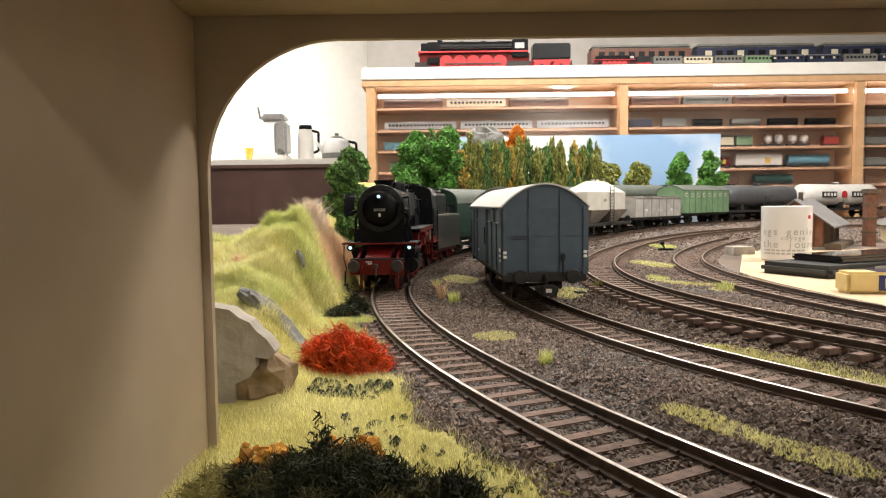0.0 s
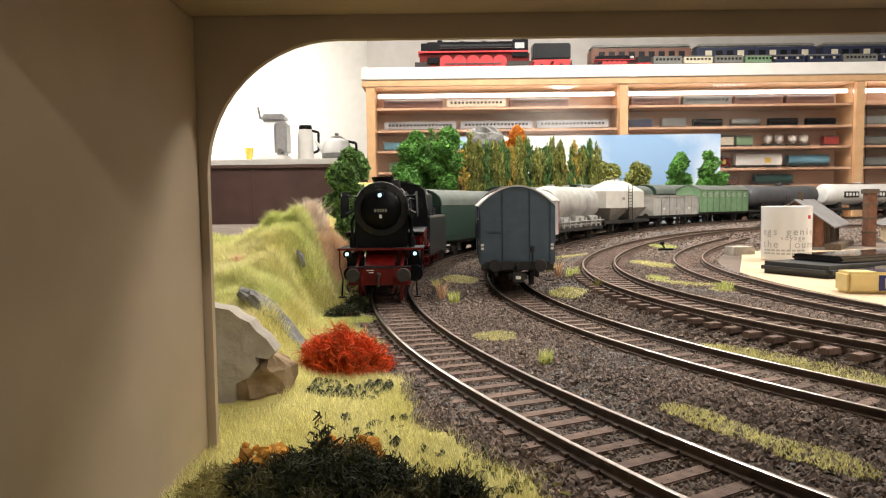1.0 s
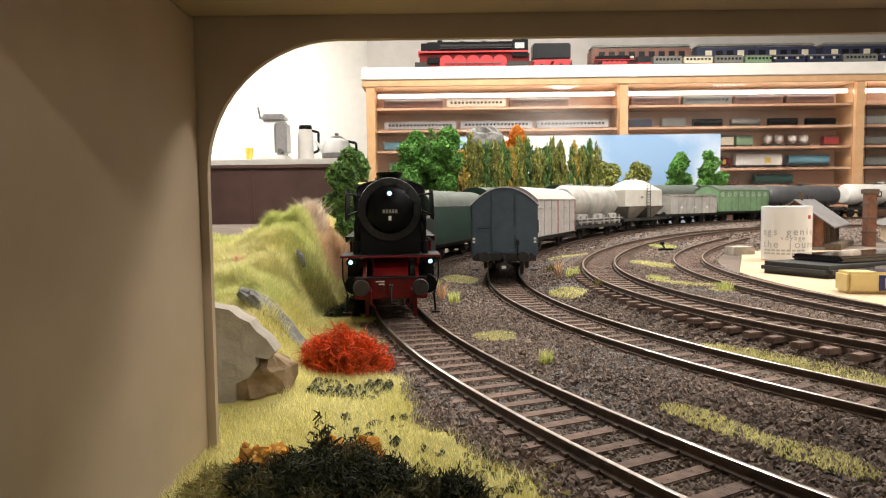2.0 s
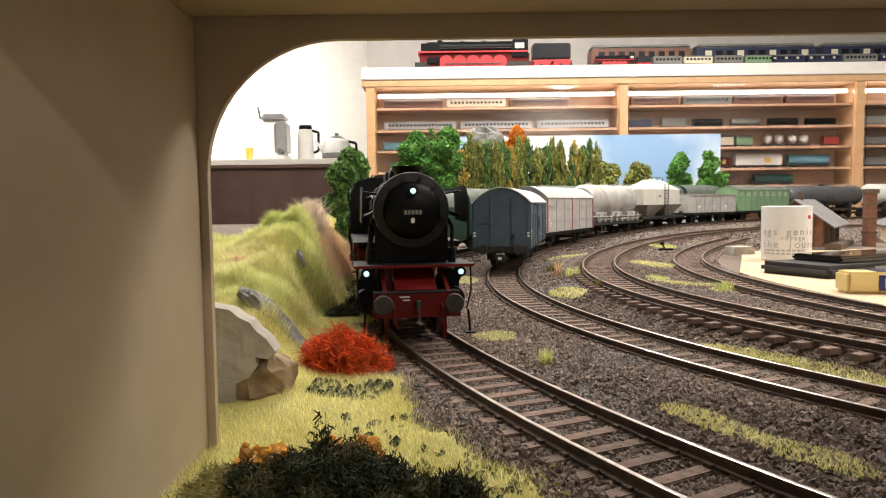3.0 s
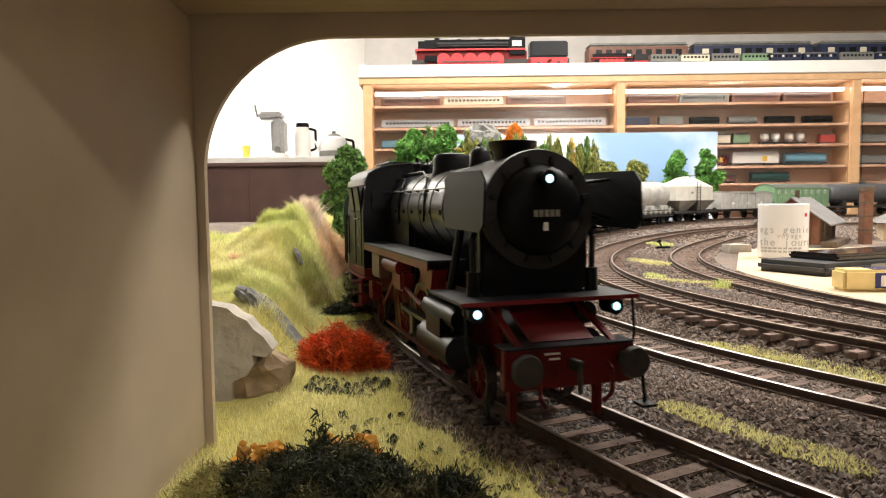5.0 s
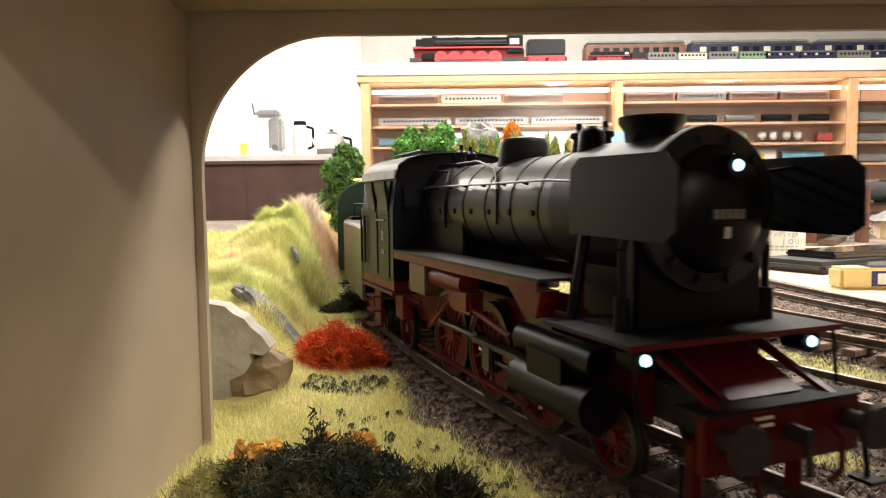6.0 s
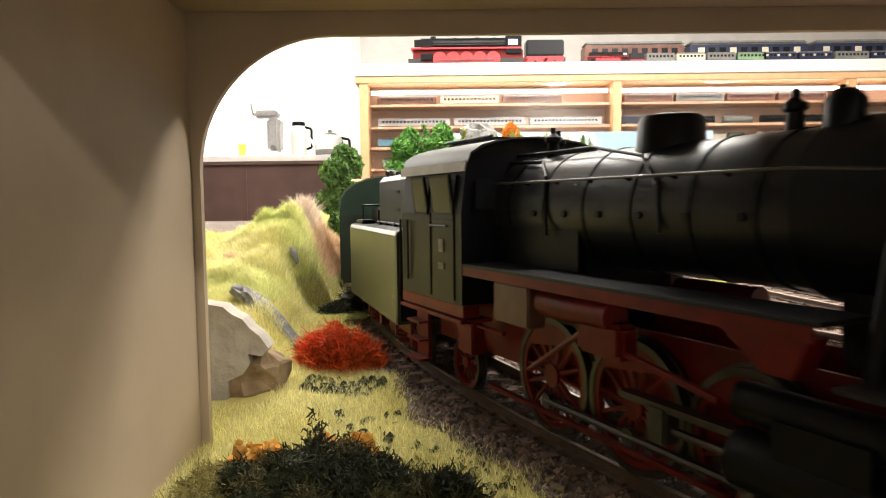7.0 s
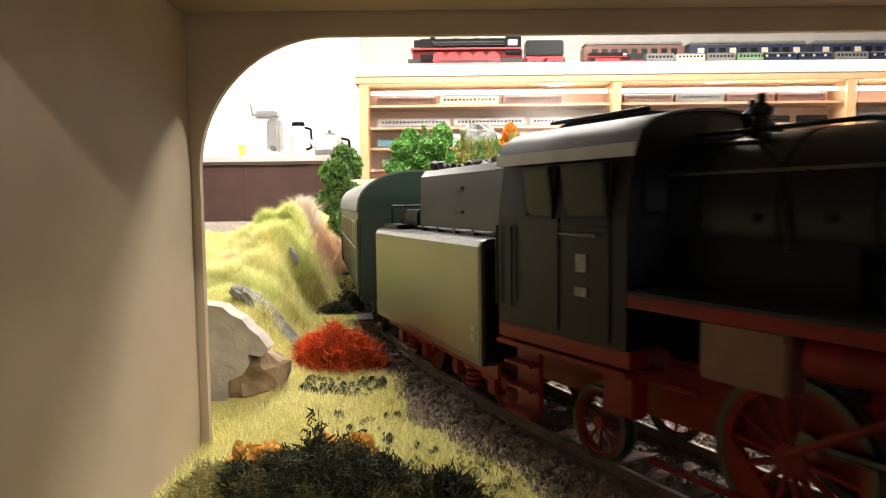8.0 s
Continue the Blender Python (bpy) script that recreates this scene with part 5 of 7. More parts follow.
def meadow():
    p = np.concatenate([pick(620000, -0.46, 0.16, 0.17, 1.2), pick(150000, -0.22, -0.07, 0.55, 1.05)])
    p = p[in_view(p, 0.03)]
    zone = yellow_zone(p[:, 0], p[:, 1])
    p = p[RNG.uniform(0, 1, len(p)) < zone]
    p = p[~((p[:, 0] < -0.1) & (p[:, 1] < 0.405) & (p[:, 1] > 0.375))]
    d = beside(p[:, 0], p[:, 1])
    h = hill(p[:, 0], p[:, 1])
    z = ground_height(p[:, 0], p[:, 1])
    tall = np.where(h > 0.012, 0.0105, 0.0056)
    ln = tall * RNG.uniform(0.5, 1.25, len(p))
    w = RNG.uniform(0.00022, 0.00045, len(p)) * (0.6 + p[:, 1])
    ln *= np.where(h > 0.012, 0.75 + 0.75 * np.clip(wave(p[:, 0], p[:, 1], 95, 12), 0, 1), 1)
    straw = (p[:, 0] > -0.152 + RNG.uniform(-0.008, 0.008, len(p))) & (p[:, 1] > 0.81 + RNG.uniform(-0.03, 0.03, len(p))) & (h > 0.048) & (h < 0.098) | (d + RNG.uniform(-0.012, 0.012, len(p)) < 0.088) & (p[:, 1] > 0.80) & (h > 0.02) | (wave(p[:, 0], p[:, 1], 30, 5) > 0.93)
    green = ~straw & (wave(p[:, 0], p[:, 1], 22, 8) + RNG.uniform(-0.35, 0.35, len(p)) + np.where(h > 0.03, 0.28, -0.3) > 0.35)
    rest = ~straw & ~green
    for name, m, mat_name, lab in (("yellow_grass", rest, "grassy", "yellow green static grass on the bank"), ("green_grass", green, "grassgreen", "fresh green static grass on the bank"), ("straw_grass", straw, "straw", "dry straw coloured grass beside the track")):
        blades(name, p[m], z[m] - 0.0005, ln[m] * (1.25 if name == "straw_grass" else 1), w[m], 0.85, M[mat_name], lab, RNG)
    # flocked soil under the grass
    nx, ny = 180, 240
    gx, gy = np.meshgrid(np.linspace(-0.75, 0.1, nx), np.linspace(0.15, 1.3, ny))
    zn = yellow_zone(gx, gy)
    gz = ground_height(gx, gy) + np.where(zn > 0.25, 0.0006, -0.006)
    v = np.stack([gx.ravel(), gy.ravel(), gz.ravel()], 1)
    f = np.array([(j * nx + i, j * nx + i + 1, (j + 1) * nx + i + 1, (j + 1) * nx + i) for j in range(ny - 1) for i in range(nx - 1) if zn[j, i] > 0.12])
    me = bpy.data.meshes.new("verge")
    me.from_pydata(v.tolist(), [], f.tolist())
    me.materials.append(M["soil"])
    me.shade_smooth()
    tagged(new("verge", me), "yellow green flocked verge and bank beside the track", "verge", kind="structure")


meadow()


def tuft_patch(cx, cy, rx, ry, turn, n, ln, material, label, name="grass_patch"):
    a, r = RNG.uniform(0, 6.28, n), np.sqrt(RNG.uniform(0, 1, n))
    u, v = rx * r * np.cos(a), ry * r * np.sin(a)
    c, s = math.cos(radians(turn)), math.sin(radians(turn))
    p = np.stack([cx + u * c - v * s, cy + u * s + v * c], 1)
    z = ground_height(p[:, 0], p[:, 1])
    blades(name, p, z, ln * RNG.uniform(0.5, 1.2, n), RNG.uniform(0.0004, 0.0009, n) * (0.6 + cy), 0.7, M[material], label, RNG)


PATCHES = [  # x, y, half sizes, turn, blades, length, material
    (0.045, 0.595, 0.020, 0.022, 0, 1800, 0.0035, "grassy"), (0.025, 1.03, 0.025, 0.06, 10, 2000, 0.004, "grassy"), (0.150, 0.815, 0.016, 0.040, 15, 1800, 0.0045, "grassy"),
    (0.140, 0.350, 0.034, 0.010, -58, 2200, 0.0035, "grassy"), (0.165, 0.302, 0.032, 0.010, -60, 2200, 0.0035, "grassy"), (0.222, 0.485, 0.045, 0.007, -60, 1800, 0.0035, "grassy"),
    (0.252, 0.425, 0.045, 0.008, -62, 1900, 0.0035, "grassy"), (0.345, 1.116, 0.03, 0.045, 20, 1800, 0.005, "grassy"), (0.29, 0.91, 0.014, 0.02, 0, 500, 0.006, "grassgreen"),
    (0.305, 0.865, 0.045, 0.014, -35, 1500, 0.004, "grassy"), (0.47, 1.45, 0.03, 0.025, 0, 700, 0.007, "grassgreen"), (0.24, 1.30, 0.05, 0.03, 40, 1500, 0.004, "grassy"), (0.335, 0.80, 0.02, 0.016, 0, 500, 0.004, "grassy"),
]
for x, y, rx, ry, turn, n, ln, m in PATCHES:
    tuft_patch(x, y, rx, ry, turn, n, ln, m, "low yellow green grass patch in the ballast")
TUFTS = [(-0.163, 0.845, 0.011, 700, 0.026, "plume"), (-0.157, 0.865, 0.010, 500, 0.025, "plume"), (-0.150, 0.835, 0.006, 60, 0.024, "straw"), (0.0735, 0.485, 0.0045, 150, 0.012, "grassgreen"), (0.0125, 0.80, 0.006, 120, 0.016, "grassgreen"), (-0.002, 0.84, 0.004, 60, 0.026, "straw"), (0.182, 0.95, 0.010, 150, 0.014, "grassgreen"), (0.168, 0.985, 0.004, 70, 0.026, "straw"),
         (0.185, 0.80, 0.006, 120, 0.012, "olive"), (0.335, 0.80, 0.010, 160, 0.012, "grassgreen"), (-0.01, 0.97, 0.006, 90, 0.012, "grassgreen"), (0.175, 1.07, 0.012, 150, 0.012, "olive")]
for x, y, r, n, ln, m in TUFTS:
    tuft_patch(x, y, r, r, 0, n, ln, m, "pale feathery plume grass on the bank" if m == "plume" else "small upright grass tuft between the tracks", "grass_tuft")


def foam(name, spots, material, label, seed, parent=None):
    """Crumbs of coarse foam, joined."""
    rng = random.Random(seed)
    bm = bmesh.new()
    for x, y, z, r in spots:
        q = bmesh.ops.create_icosphere(bm, subdivisions=1, radius=r, matrix=Matrix.Translation((x, y, z)))
        for v in q["verts"]:
            v.co += Vector((rng.uniform(-1, 1), rng.uniform(-1, 1), rng.uniform(-1, 1))) * r * 0.45
    ob = part(name, bm, M[material], parent, label)
    if parent is None:
        tagged(ob, label, "ground foam", kind="stuff")
    return ob


def fibres(name, cx, cy, rx, ry, h, n, ln, wd, material, parent, seed, label="", flat=0.5):
    """A tangled cushion of bent fibres."""
    rng = np.random.default_rng(seed)
    a, u, k = rng.uniform(0, 6.28, n), rng.uniform(0, 1, n), rng.uniform(0.35, 1.0, n) ** 0.5
    el = np.arccos(1 - u) * 0.98
    px, py = cx + rx * k * np.sin(el) * np.cos(a), cy + ry * k * np.sin(el) * np.sin(a)
    pz = ground_height(px, py) * 0 + ground_height(np.array([cx]), np.array([cy]))[0] + h * k * np.cos(el)
    p = np.stack([px, py, pz], 1)
    d1, d2 = rng.normal(0, 1, (n, 3)), rng.normal(0, 1, (n, 3))
    d1[:, 2] = d1[:, 2] * flat + 0.3
    d2[:, 2] *= flat
    d1 /= np.linalg.norm(d1, axis=1)[:, None]
    d2 /= np.linalg.norm(d2, axis=1)[:, None]
    l1, l2 = ln * rng.uniform(0.5, 1.1, n)[:, None], ln * rng.uniform(0.4, 1.0, n)[:, None]
    q, r = p + d1 * l1, p + d1 * l1 + (d1 * 0.4 + d2) * l2
    o1, o2, o3 = (rng.normal(0, 1, (n, 3)) * wd * 0.7 for _ in range(3))
    rings = []
    for c, s in ((p, 1.0), (q, 0.9), (r, 0.5)):
        rings.append(np.stack([c + o1 * s, c + o2 * s, c + o3 * s], 1))
    v = np.concatenate(rings, 1)
    f = np.array([(0, 1, 4, 3), (1, 2, 5, 4), (2, 0, 3, 5), (3, 4, 7, 6), (4, 5, 8, 7), (5, 3, 6, 8)])
    f = (f[None] + 9 * np.arange(n)[:, None, None]).reshape(-1, 4)
    return scatter_mesh(name, v.reshape(-1, 3), f, M[material], label, "bush", parent)


def shrubs():
    t = tagged(empty("orange_shrub"), "bright orange red fibrous shrub beside the track", "shrub")
    ro = random.Random(6)
    for k in range(15):
        a, u = k * 2.4, (k / 15) ** 0.5
        fibres("fibre_clump", -0.0715 + 0.0245 * u * math.cos(a), 0.484 + 0.020 * u * math.sin(a), 0.012, 0.012, (0.031 - 0.014 * u * u) * ro.uniform(0.85, 1.12), 560, 0.0062, 0.00034, "orange", t, 200 + k, flat=0.7)
    fibres("fibre_core", -0.0715, 0.484, 0.025, 0.020, 0.022, 1800, 0.0050, 0.0004, "rustfibre", t, 11)
    t = tagged(empty("dark_bush"), "dark green tangled bush on the verge", "bush")
    fibres("bush_core", -0.044, 0.258, 0.033, 0.024, 0.021, 5000, 0.0032, 0.00036, "darkgreen", t, 12)
    for k in range(22):
        a, u = k * 2.4, ((k + 0.5) / 22) ** 0.5
        top = (0.025 - 0.014 * u * u) * ro.uniform(0.8, 1.2)
        fibres("twig_clump", -0.045 + 0.037 * u * math.cos(a), 0.257 + 0.026 * u * math.sin(a), 0.0085, 0.0085, top, 520, 0.0030, 0.00034, "darkgreen" if k % 3 else "mossgreen", t, 300 + k, flat=0.9)
    for k in range(12):
        a = k * 2.4
        fibres("olive_clump", -0.043 + 0.034 * math.cos(a) * ro.uniform(0.5, 1.1), 0.246 + 0.020 * math.sin(a), 0.009, 0.009, ro.uniform(0.009, 0.017), 420, 0.0034, 0.00030, "mossgreen", t, 330 + k, flat=1.0)
    fibres("top_sprig", -0.050, 0.268, 0.006, 0.006, 0.034, 260, 0.0028, 0.00045, "darkgreen", t, 14, flat=1.2)
    t = tagged(empty("low_bush"), "low dark olive bush on the verge", "bush")
    fibres("twig_tangle", 0.002, 0.252, 0.015, 0.014, 0.014, 1800, 0.004, 0.00036, "darkgreen", t, 15, flat=0.9)
    fibres("olive_tangle", 0.000, 0.240, 0.022, 0.018, 0.010, 1500, 0.004, 0.00034, "mossgreen", t, 16, flat=0.9)
    t = tagged(empty("olive_bush"), "olive brown moss cushion at the board edge", "bush")
    fibres("moss_tangle", -0.036, 0.222, 0.052, 0.018, 0.009, 4200, 0.0038, 0.00032, "mossgreen", t, 17)
    # Olive moss; its extra cover also darkens verge that lies in shade.
    t = tagged(empty("olive_bush"), "olive brown moss cushion beside the portal", "bush")
    fibres("moss_tangle", -0.090, 0.262, 0.014, 0.028, 0.007, 1800, 0.0038, 0.00034, "olive", t, 18)
    for x, y, r, h in ((-0.105, 0.70, 0.018, 0.014), (-0.095, 0.735, 0.012, 0.02), (-0.100, 0.520, 0.014, 0.008)):
        t = tagged(empty("small_bush"), "small dark green bush at the foot of the bank", "bush", "small bushes by the bank")
        fibres("twig_tangle", x, y, r, r, h, 700, 0.006, 0.0006, "darkgreen", t, int(r * 9000))
    rng = random.Random(21)
    def crumbs(n, x0, x1, y0, y1, r0, r1):
        out = []
        for _ in range(n):
            x, y = rng.uniform(x0, x1), rng.uniform(y0, y1)
            r = rng.uniform(r0, r1)
            out.append((x, y, float(ground_height(np.array([x]), np.array([y]))[0]) + r * 0.7, r))
        return out
    def heap(n, x0, x1, y0, y1):
        return [(x, y, z + rng.uniform(0.002, 0.015), r) for x, y, z, r in crumbs(n, x0, x1, y0, y1, 0.0012, 0.0028)]
    foam("dark_foam", crumbs(110, -0.085, -0.035, 0.405, 0.445, 0.0012, 0.0028) + crumbs(26, -0.06, -0.02, 0.31, 0.37, 0.0012, 0.0028) + crumbs(90, -0.02, 0.03, 0.24, 0.33, 0.0008, 0.0020), "darkgreen", "scattered dark green foam crumbs on the verge", 3)
    foam("amber_foam", heap(150, -0.052, -0.028, 0.276, 0.290) + heap(60, -0.083, -0.066, 0.266, 0.278), "amber", "amber brown foam crumbs behind the bush", 4)
    foam("olive_foam", crumbs(260, -0.06, 0.05, 0.205, 0.30, 0.0008, 0.0020), "olive", "olive foam crumbs on the verge", 5)


shrubs()


def boulder(name, c, size, material, label, seed, rough=0.25, sub=3):
    bm = bmesh.new()
    bmesh.ops.create_icosphere(bm, subdivisions=sub, radius=1.0)
    for v in bm.verts:
        p = v.co.copy()
        k = 1 + rough * noise.noise(p * 1.3 + Vector((seed, 0, 0))) + rough * 0.6 * noise.noise(p * 3.1 + Vector((0, seed, 0)))
        f = Vector([round(a * 2.2) / 2.2 for a in p])
        q = p.lerp(f, 0.45) * k
        v.co = Vector((c[0] + q.x * size[0], c[1] + q.y * size[1], c[2] + q.z * size[2]))
    return tagged(part(name, bm, M[material]), label, "rock")


b = boulder("rock_slab", (0, 0, 0), (0.040, 0.012, 0.007), "rock", "pale grey rock slab in the grassy bank", 2.0)
b.matrix_basis = pose(-0.131, 0.548, 0.011, 0, 48, -12)
b = boulder("rock_slab", (0, 0, 0), (0.022, 0.012, 0.006), "rock", "pale weathered rock slab in the grassy bank", 6.0)
b.matrix_basis = pose(-0.153, 0.562, 0.031, 0, 30, -5)
b = boulder("rock_slab", (0, 0, 0), (0.010, 0.004, 0.003), "rock", "thin upright rock in the bank", 9.0)
b.matrix_basis = pose(-0.150, 0.715, 0.056, 0, 70, 0)


def plaster_face():
    """Bare plaster shell beside the portal, its broken edge showing rock."""
    t = tagged(empty("plaster_rock_face"), "bare grey plaster rock face with a broken edge", "rock")
    prof = [(-0.215, -0.012), (-0.124, -0.012), (-0.122, 0.008), (-0.114, 0.0115), (-0.1095, 0.018), (-0.1105, 0.0235), (-0.1025, 0.022), (-0.0985, 0.0265), (-0.1035, 0.034), (-0.109, 0.0385), (-0.113, 0.044), (-0.119, 0.047), (-0.124, 0.0515), (-0.135, 0.0535), (-0.16, 0.062), (-0.215, 0.066)]
    bm = loft(bmesh.new(), [[(x, 0.385 + (x + 0.215) * 0.05, z) for x, z in prof], [(x, 0.400 + (x + 0.215) * 0.05, z) for x, z in prof]])
    part("shell", bm, M["plaster"], t, "flat bare plaster shell")
    b = boulder("rock_core", (-0.116, 0.412, 0.006), (0.022, 0.02, 0.019), "brownrock", "rough brown rock behind the broken edge", 4.0, 0.35)
    for k in ("category", "kind"):
        if k in b:
            del b[k]
    b.parent = t


plaster_face()


# ---- trees ----
def leaf_cloud(name, lobes, n, size, material, parent, seed, stretch=1.0):
    """Many small leaves set about the lobes of a crown, with gaps."""
    rng = np.random.default_rng(seed)
    lob = np.array(lobes)
    w = lob[:, 3] ** 2
    k = rng.choice(len(lob), n, p=w / w.sum())
    d = rng.normal(0, 1, (n, 3))
    d /= np.linalg.norm(d, axis=1)[:, None]
    rad = lob[k, 3] * (0.62 + 0.42 * rng.uniform(0, 1, n) ** 0.6)
    c = lob[k, :3] + d * rad[:, None] * np.array([1, 1, stretch])
    o = rng.normal(0, 1, (n, 4, 3)) * np.array([1, 1, 1 if stretch == 1 else 2.6]) * size * rng.uniform(0.5, 1.1, n)[:, None, None]
    v = c[:, None] + o
    f = np.array([(0, 1, 2), (0, 2, 3), (0, 3, 1), (1, 3, 2)])
    f = (f[None] + 4 * np.arange(n)[:, None, None]).reshape(-1, 3)
    return scatter_mesh(name, v.reshape(-1, 3), f, M[material], "", "", parent)


def tree(name, label, x, y, z, h, width, material, seed, n=2600, bare=0.25, group="", size=0.0042):
    t = tagged(empty(name, pose(x, y, z)), label, "tree", group)
    rng = random.Random(seed)
    bm = rodbm((0, 0, 0), (0, 0, h * 0.55), h * 0.028, h * 0.014, seg=8)
    lobes = []
    for i in range(9):
        a = i * 2.4 + rng.uniform(-0.3, 0.3)
        zz = h * (bare + 0.12 + (0.80 - bare) * i / 9)
        env = math.sin(math.pi * min(0.97, 0.18 + 0.8 * i / 9)) ** 0.6
        r = width * 0.5 * env * rng.uniform(0.35, 0.72)
        p = (r * math.cos(a), r * math.sin(a), zz)
        rod(bm, (0, 0, zz - h * 0.12), p, h * 0.010, h * 0.004, seg=6)
        lobes.append((*p, width * rng.uniform(0.17, 0.27)))
    lobes.append((0, 0, h * (0.5 + bare * 0.5), width * 0.27))
    lobes.append((rng.uniform(-0.1, 0.1) * width, 0, h * 0.92, width * 0.17))
    part("trunk", bm, M["bark"], t)
    leaf_cloud("crown", lobes, n, size, material, t, seed)
    return t


def poplar(x, y, z, h, width, material, seed, n=3000):
    t = tagged(empty("poplar_tree", pose(x, y, z)), "slim upright poplar tree in dull green", "tree", "row of poplars")
    rng = random.Random(seed)
    bm = rodbm((0, 0, 0), (0, 0, h * 0.9), h * 0.012, h * 0.003, seg=6)
    lobes = []
    for i in range(16):
        a, u = i * 2.4, i / 15
        r = width * 0.32 * math.sin(math.pi * (0.12 + 0.8 * u)) * rng.uniform(0.3, 1.0)
        zz = h * (0.08 + 0.84 * u)
        p = (r * math.cos(a), r * math.sin(a), zz)
        rod(bm, (0, 0, zz - h * 0.08), p, h * 0.005, h * 0.002, seg=5)
        lobes.append((*p, width * rng.uniform(0.14, 0.26) * (1.1 - 0.55 * u)))
    part("trunk", bm, M["bark"], t)
    leaf_cloud("crown", lobes, n, 0.0024, material, t, seed, 2.4)
    return t


def mound():
    """Rocky rise that carries the trees behind the curve."""
    nx, ny = 60, 30
    gx, gy = np.meshgrid(np.linspace(-0.75, 0.75, nx), np.linspace(2.15, 2.62, ny))
    gz = 0.20 * smooth(2.2, 2.42, gy) * (1 - smooth(0.25, 0.6, gx)) * smooth(-0.7, -0.25, gx) * (1 + 0.1 * wave(gx, gy, 20, 3)) - 0.02
    me = bpy.data.meshes.new("scenery_mound")
    me.from_pydata(np.stack([gx.ravel(), gy.ravel(), gz.ravel() + 0.01], 1).tolist(), [], [(j * nx + i, j * nx + i + 1, (j + 1) * nx + i + 1, (j + 1) * nx + i) for j in range(ny - 1) for i in range(nx - 1)])
    me.materials.append(M["soil"])
    me.shade_smooth()
    tagged(new("scenery_mound", me), "olive flocked mound behind the curved tracks", "hill", kind="structure")


mound()
tree("broadleaf_tree", "round dense dark green tree behind the bank", -0.172, 1.27, 0.02, 0.195, 0.105, "leafdeep", 31, 9000, 0.0, size=0.0034)
for i, (x, y, z, h, w, m) in enumerate(((-0.085, 2.02, 0.10, 0.225, 0.115, "leafgreen"), (0.012, 2.0, 0.09, 0.245, 0.125, "leafgreen"), (-0.10, 1.93, 0.08, 0.135, 0.10, "leafgreen"), (-0.02, 2.08, 0.1, 0.2, 0.12, "leafdeep"))):
    tree("broadleaf_tree", "bright green leafy tree with rounded crown", x, y, z, h, w, m, 40 + i, 5000, 0.02, "leafy trees by the mound", 0.0048)
tree("conifer_tree", "narrow dark green conifer", -0.032, 2.2, 0.16, 0.205, 0.04, "leafdeep", 50, 1300, 0.02)
rp = random.Random(8)
for i in range(26):
    x = 0.075 + i * 0.0172 + rp.uniform(-0.008, 0.008)
    y = 2.02 + 0.20 * min(1, i / 15) + rp.uniform(-0.03, 0.05)
    top = (0.312 if i < 10 else 0.292) + rp.uniform(-0.028, 0.018)
    poplar(x, y, 0.05 + 0.02 * (i > 9), top - 0.05, rp.uniform(0.058, 0.078), ("leafdeep", "leafolive", "leafolive", "leafdeep")[i % 4] if i % 13 != 8 else "leafyellow", 60 + i)
for i, (x, y, h, w, m) in enumerate(((0.06, 1.98, 0.21, 0.035, "leafyellow"), (0.045, 2.0, 0.12, 0.04, "leafyellow"))):
    tree("birch_tree", "slim tree with yellow autumn leaves", x, y, 0.07, h, w, m, 90 + i, 700, 0.05, "yellow trees")
tree("autumn_tree", "small round orange autumn tree", 0.262, 2.42, 0.24, 0.14, 0.095, "leaforange", 95, 2600, 0.1)
for i, (x, y, h, w, m) in enumerate(((0.60, 2.50, 0.225, 0.13, "leafolive"), (0.71, 2.50, 0.22, 0.14, "leafolive"))):
    tree("round_bush_tree", "low rounded olive green tree before the sky panel", x, y, 0.03, h, w, m, 100 + i, 4500, 0.02, "trees before the sky panel", 0.0050)
for i, (x, y, h, w) in enumerate(((0.865, 2.50, 0.262, 0.105), (0.985, 2.50, 0.265, 0.11))):
    tree("broadleaf_tree", "bright green leafy tree before the sky panel", x, y, 0.03, h, w, "leafgreen", 110 + i, 4200, 0.1, "trees before the sky panel", 0.0050)
boulder("boulder", (0.155, 2.42, 0.335), (0.068, 0.05, 0.052), "rock", "large grey rock on the mound", 3.0, 0.3)

# ---- the inner board and what lies on it ----
def inner_board():
    s, px, py, th, z = COURSE["d"]
    pts = []
    for i in range(60, 420, 12):
        pts.append((px[i] + math.sin(th[i]) * 0.052, py[i] - math.cos(th[i]) * 0.052))
    pts += [(0.62, 1.40), (0.80, 1.56), (1.10, 1.72), (1.6, 1.75), (2.0, 1.5), (2.0, -0.1)]
    bm = loft(bmesh.new(), [[(x, y, zz) for x, y in pts] for zz in (-0.02, 0.0075)])
    tagged(part("inner_board", bm, M["sand"]), "bare sand coloured board inside the curve", "board", kind="structure")


inner_board()
BZ = 0.0075


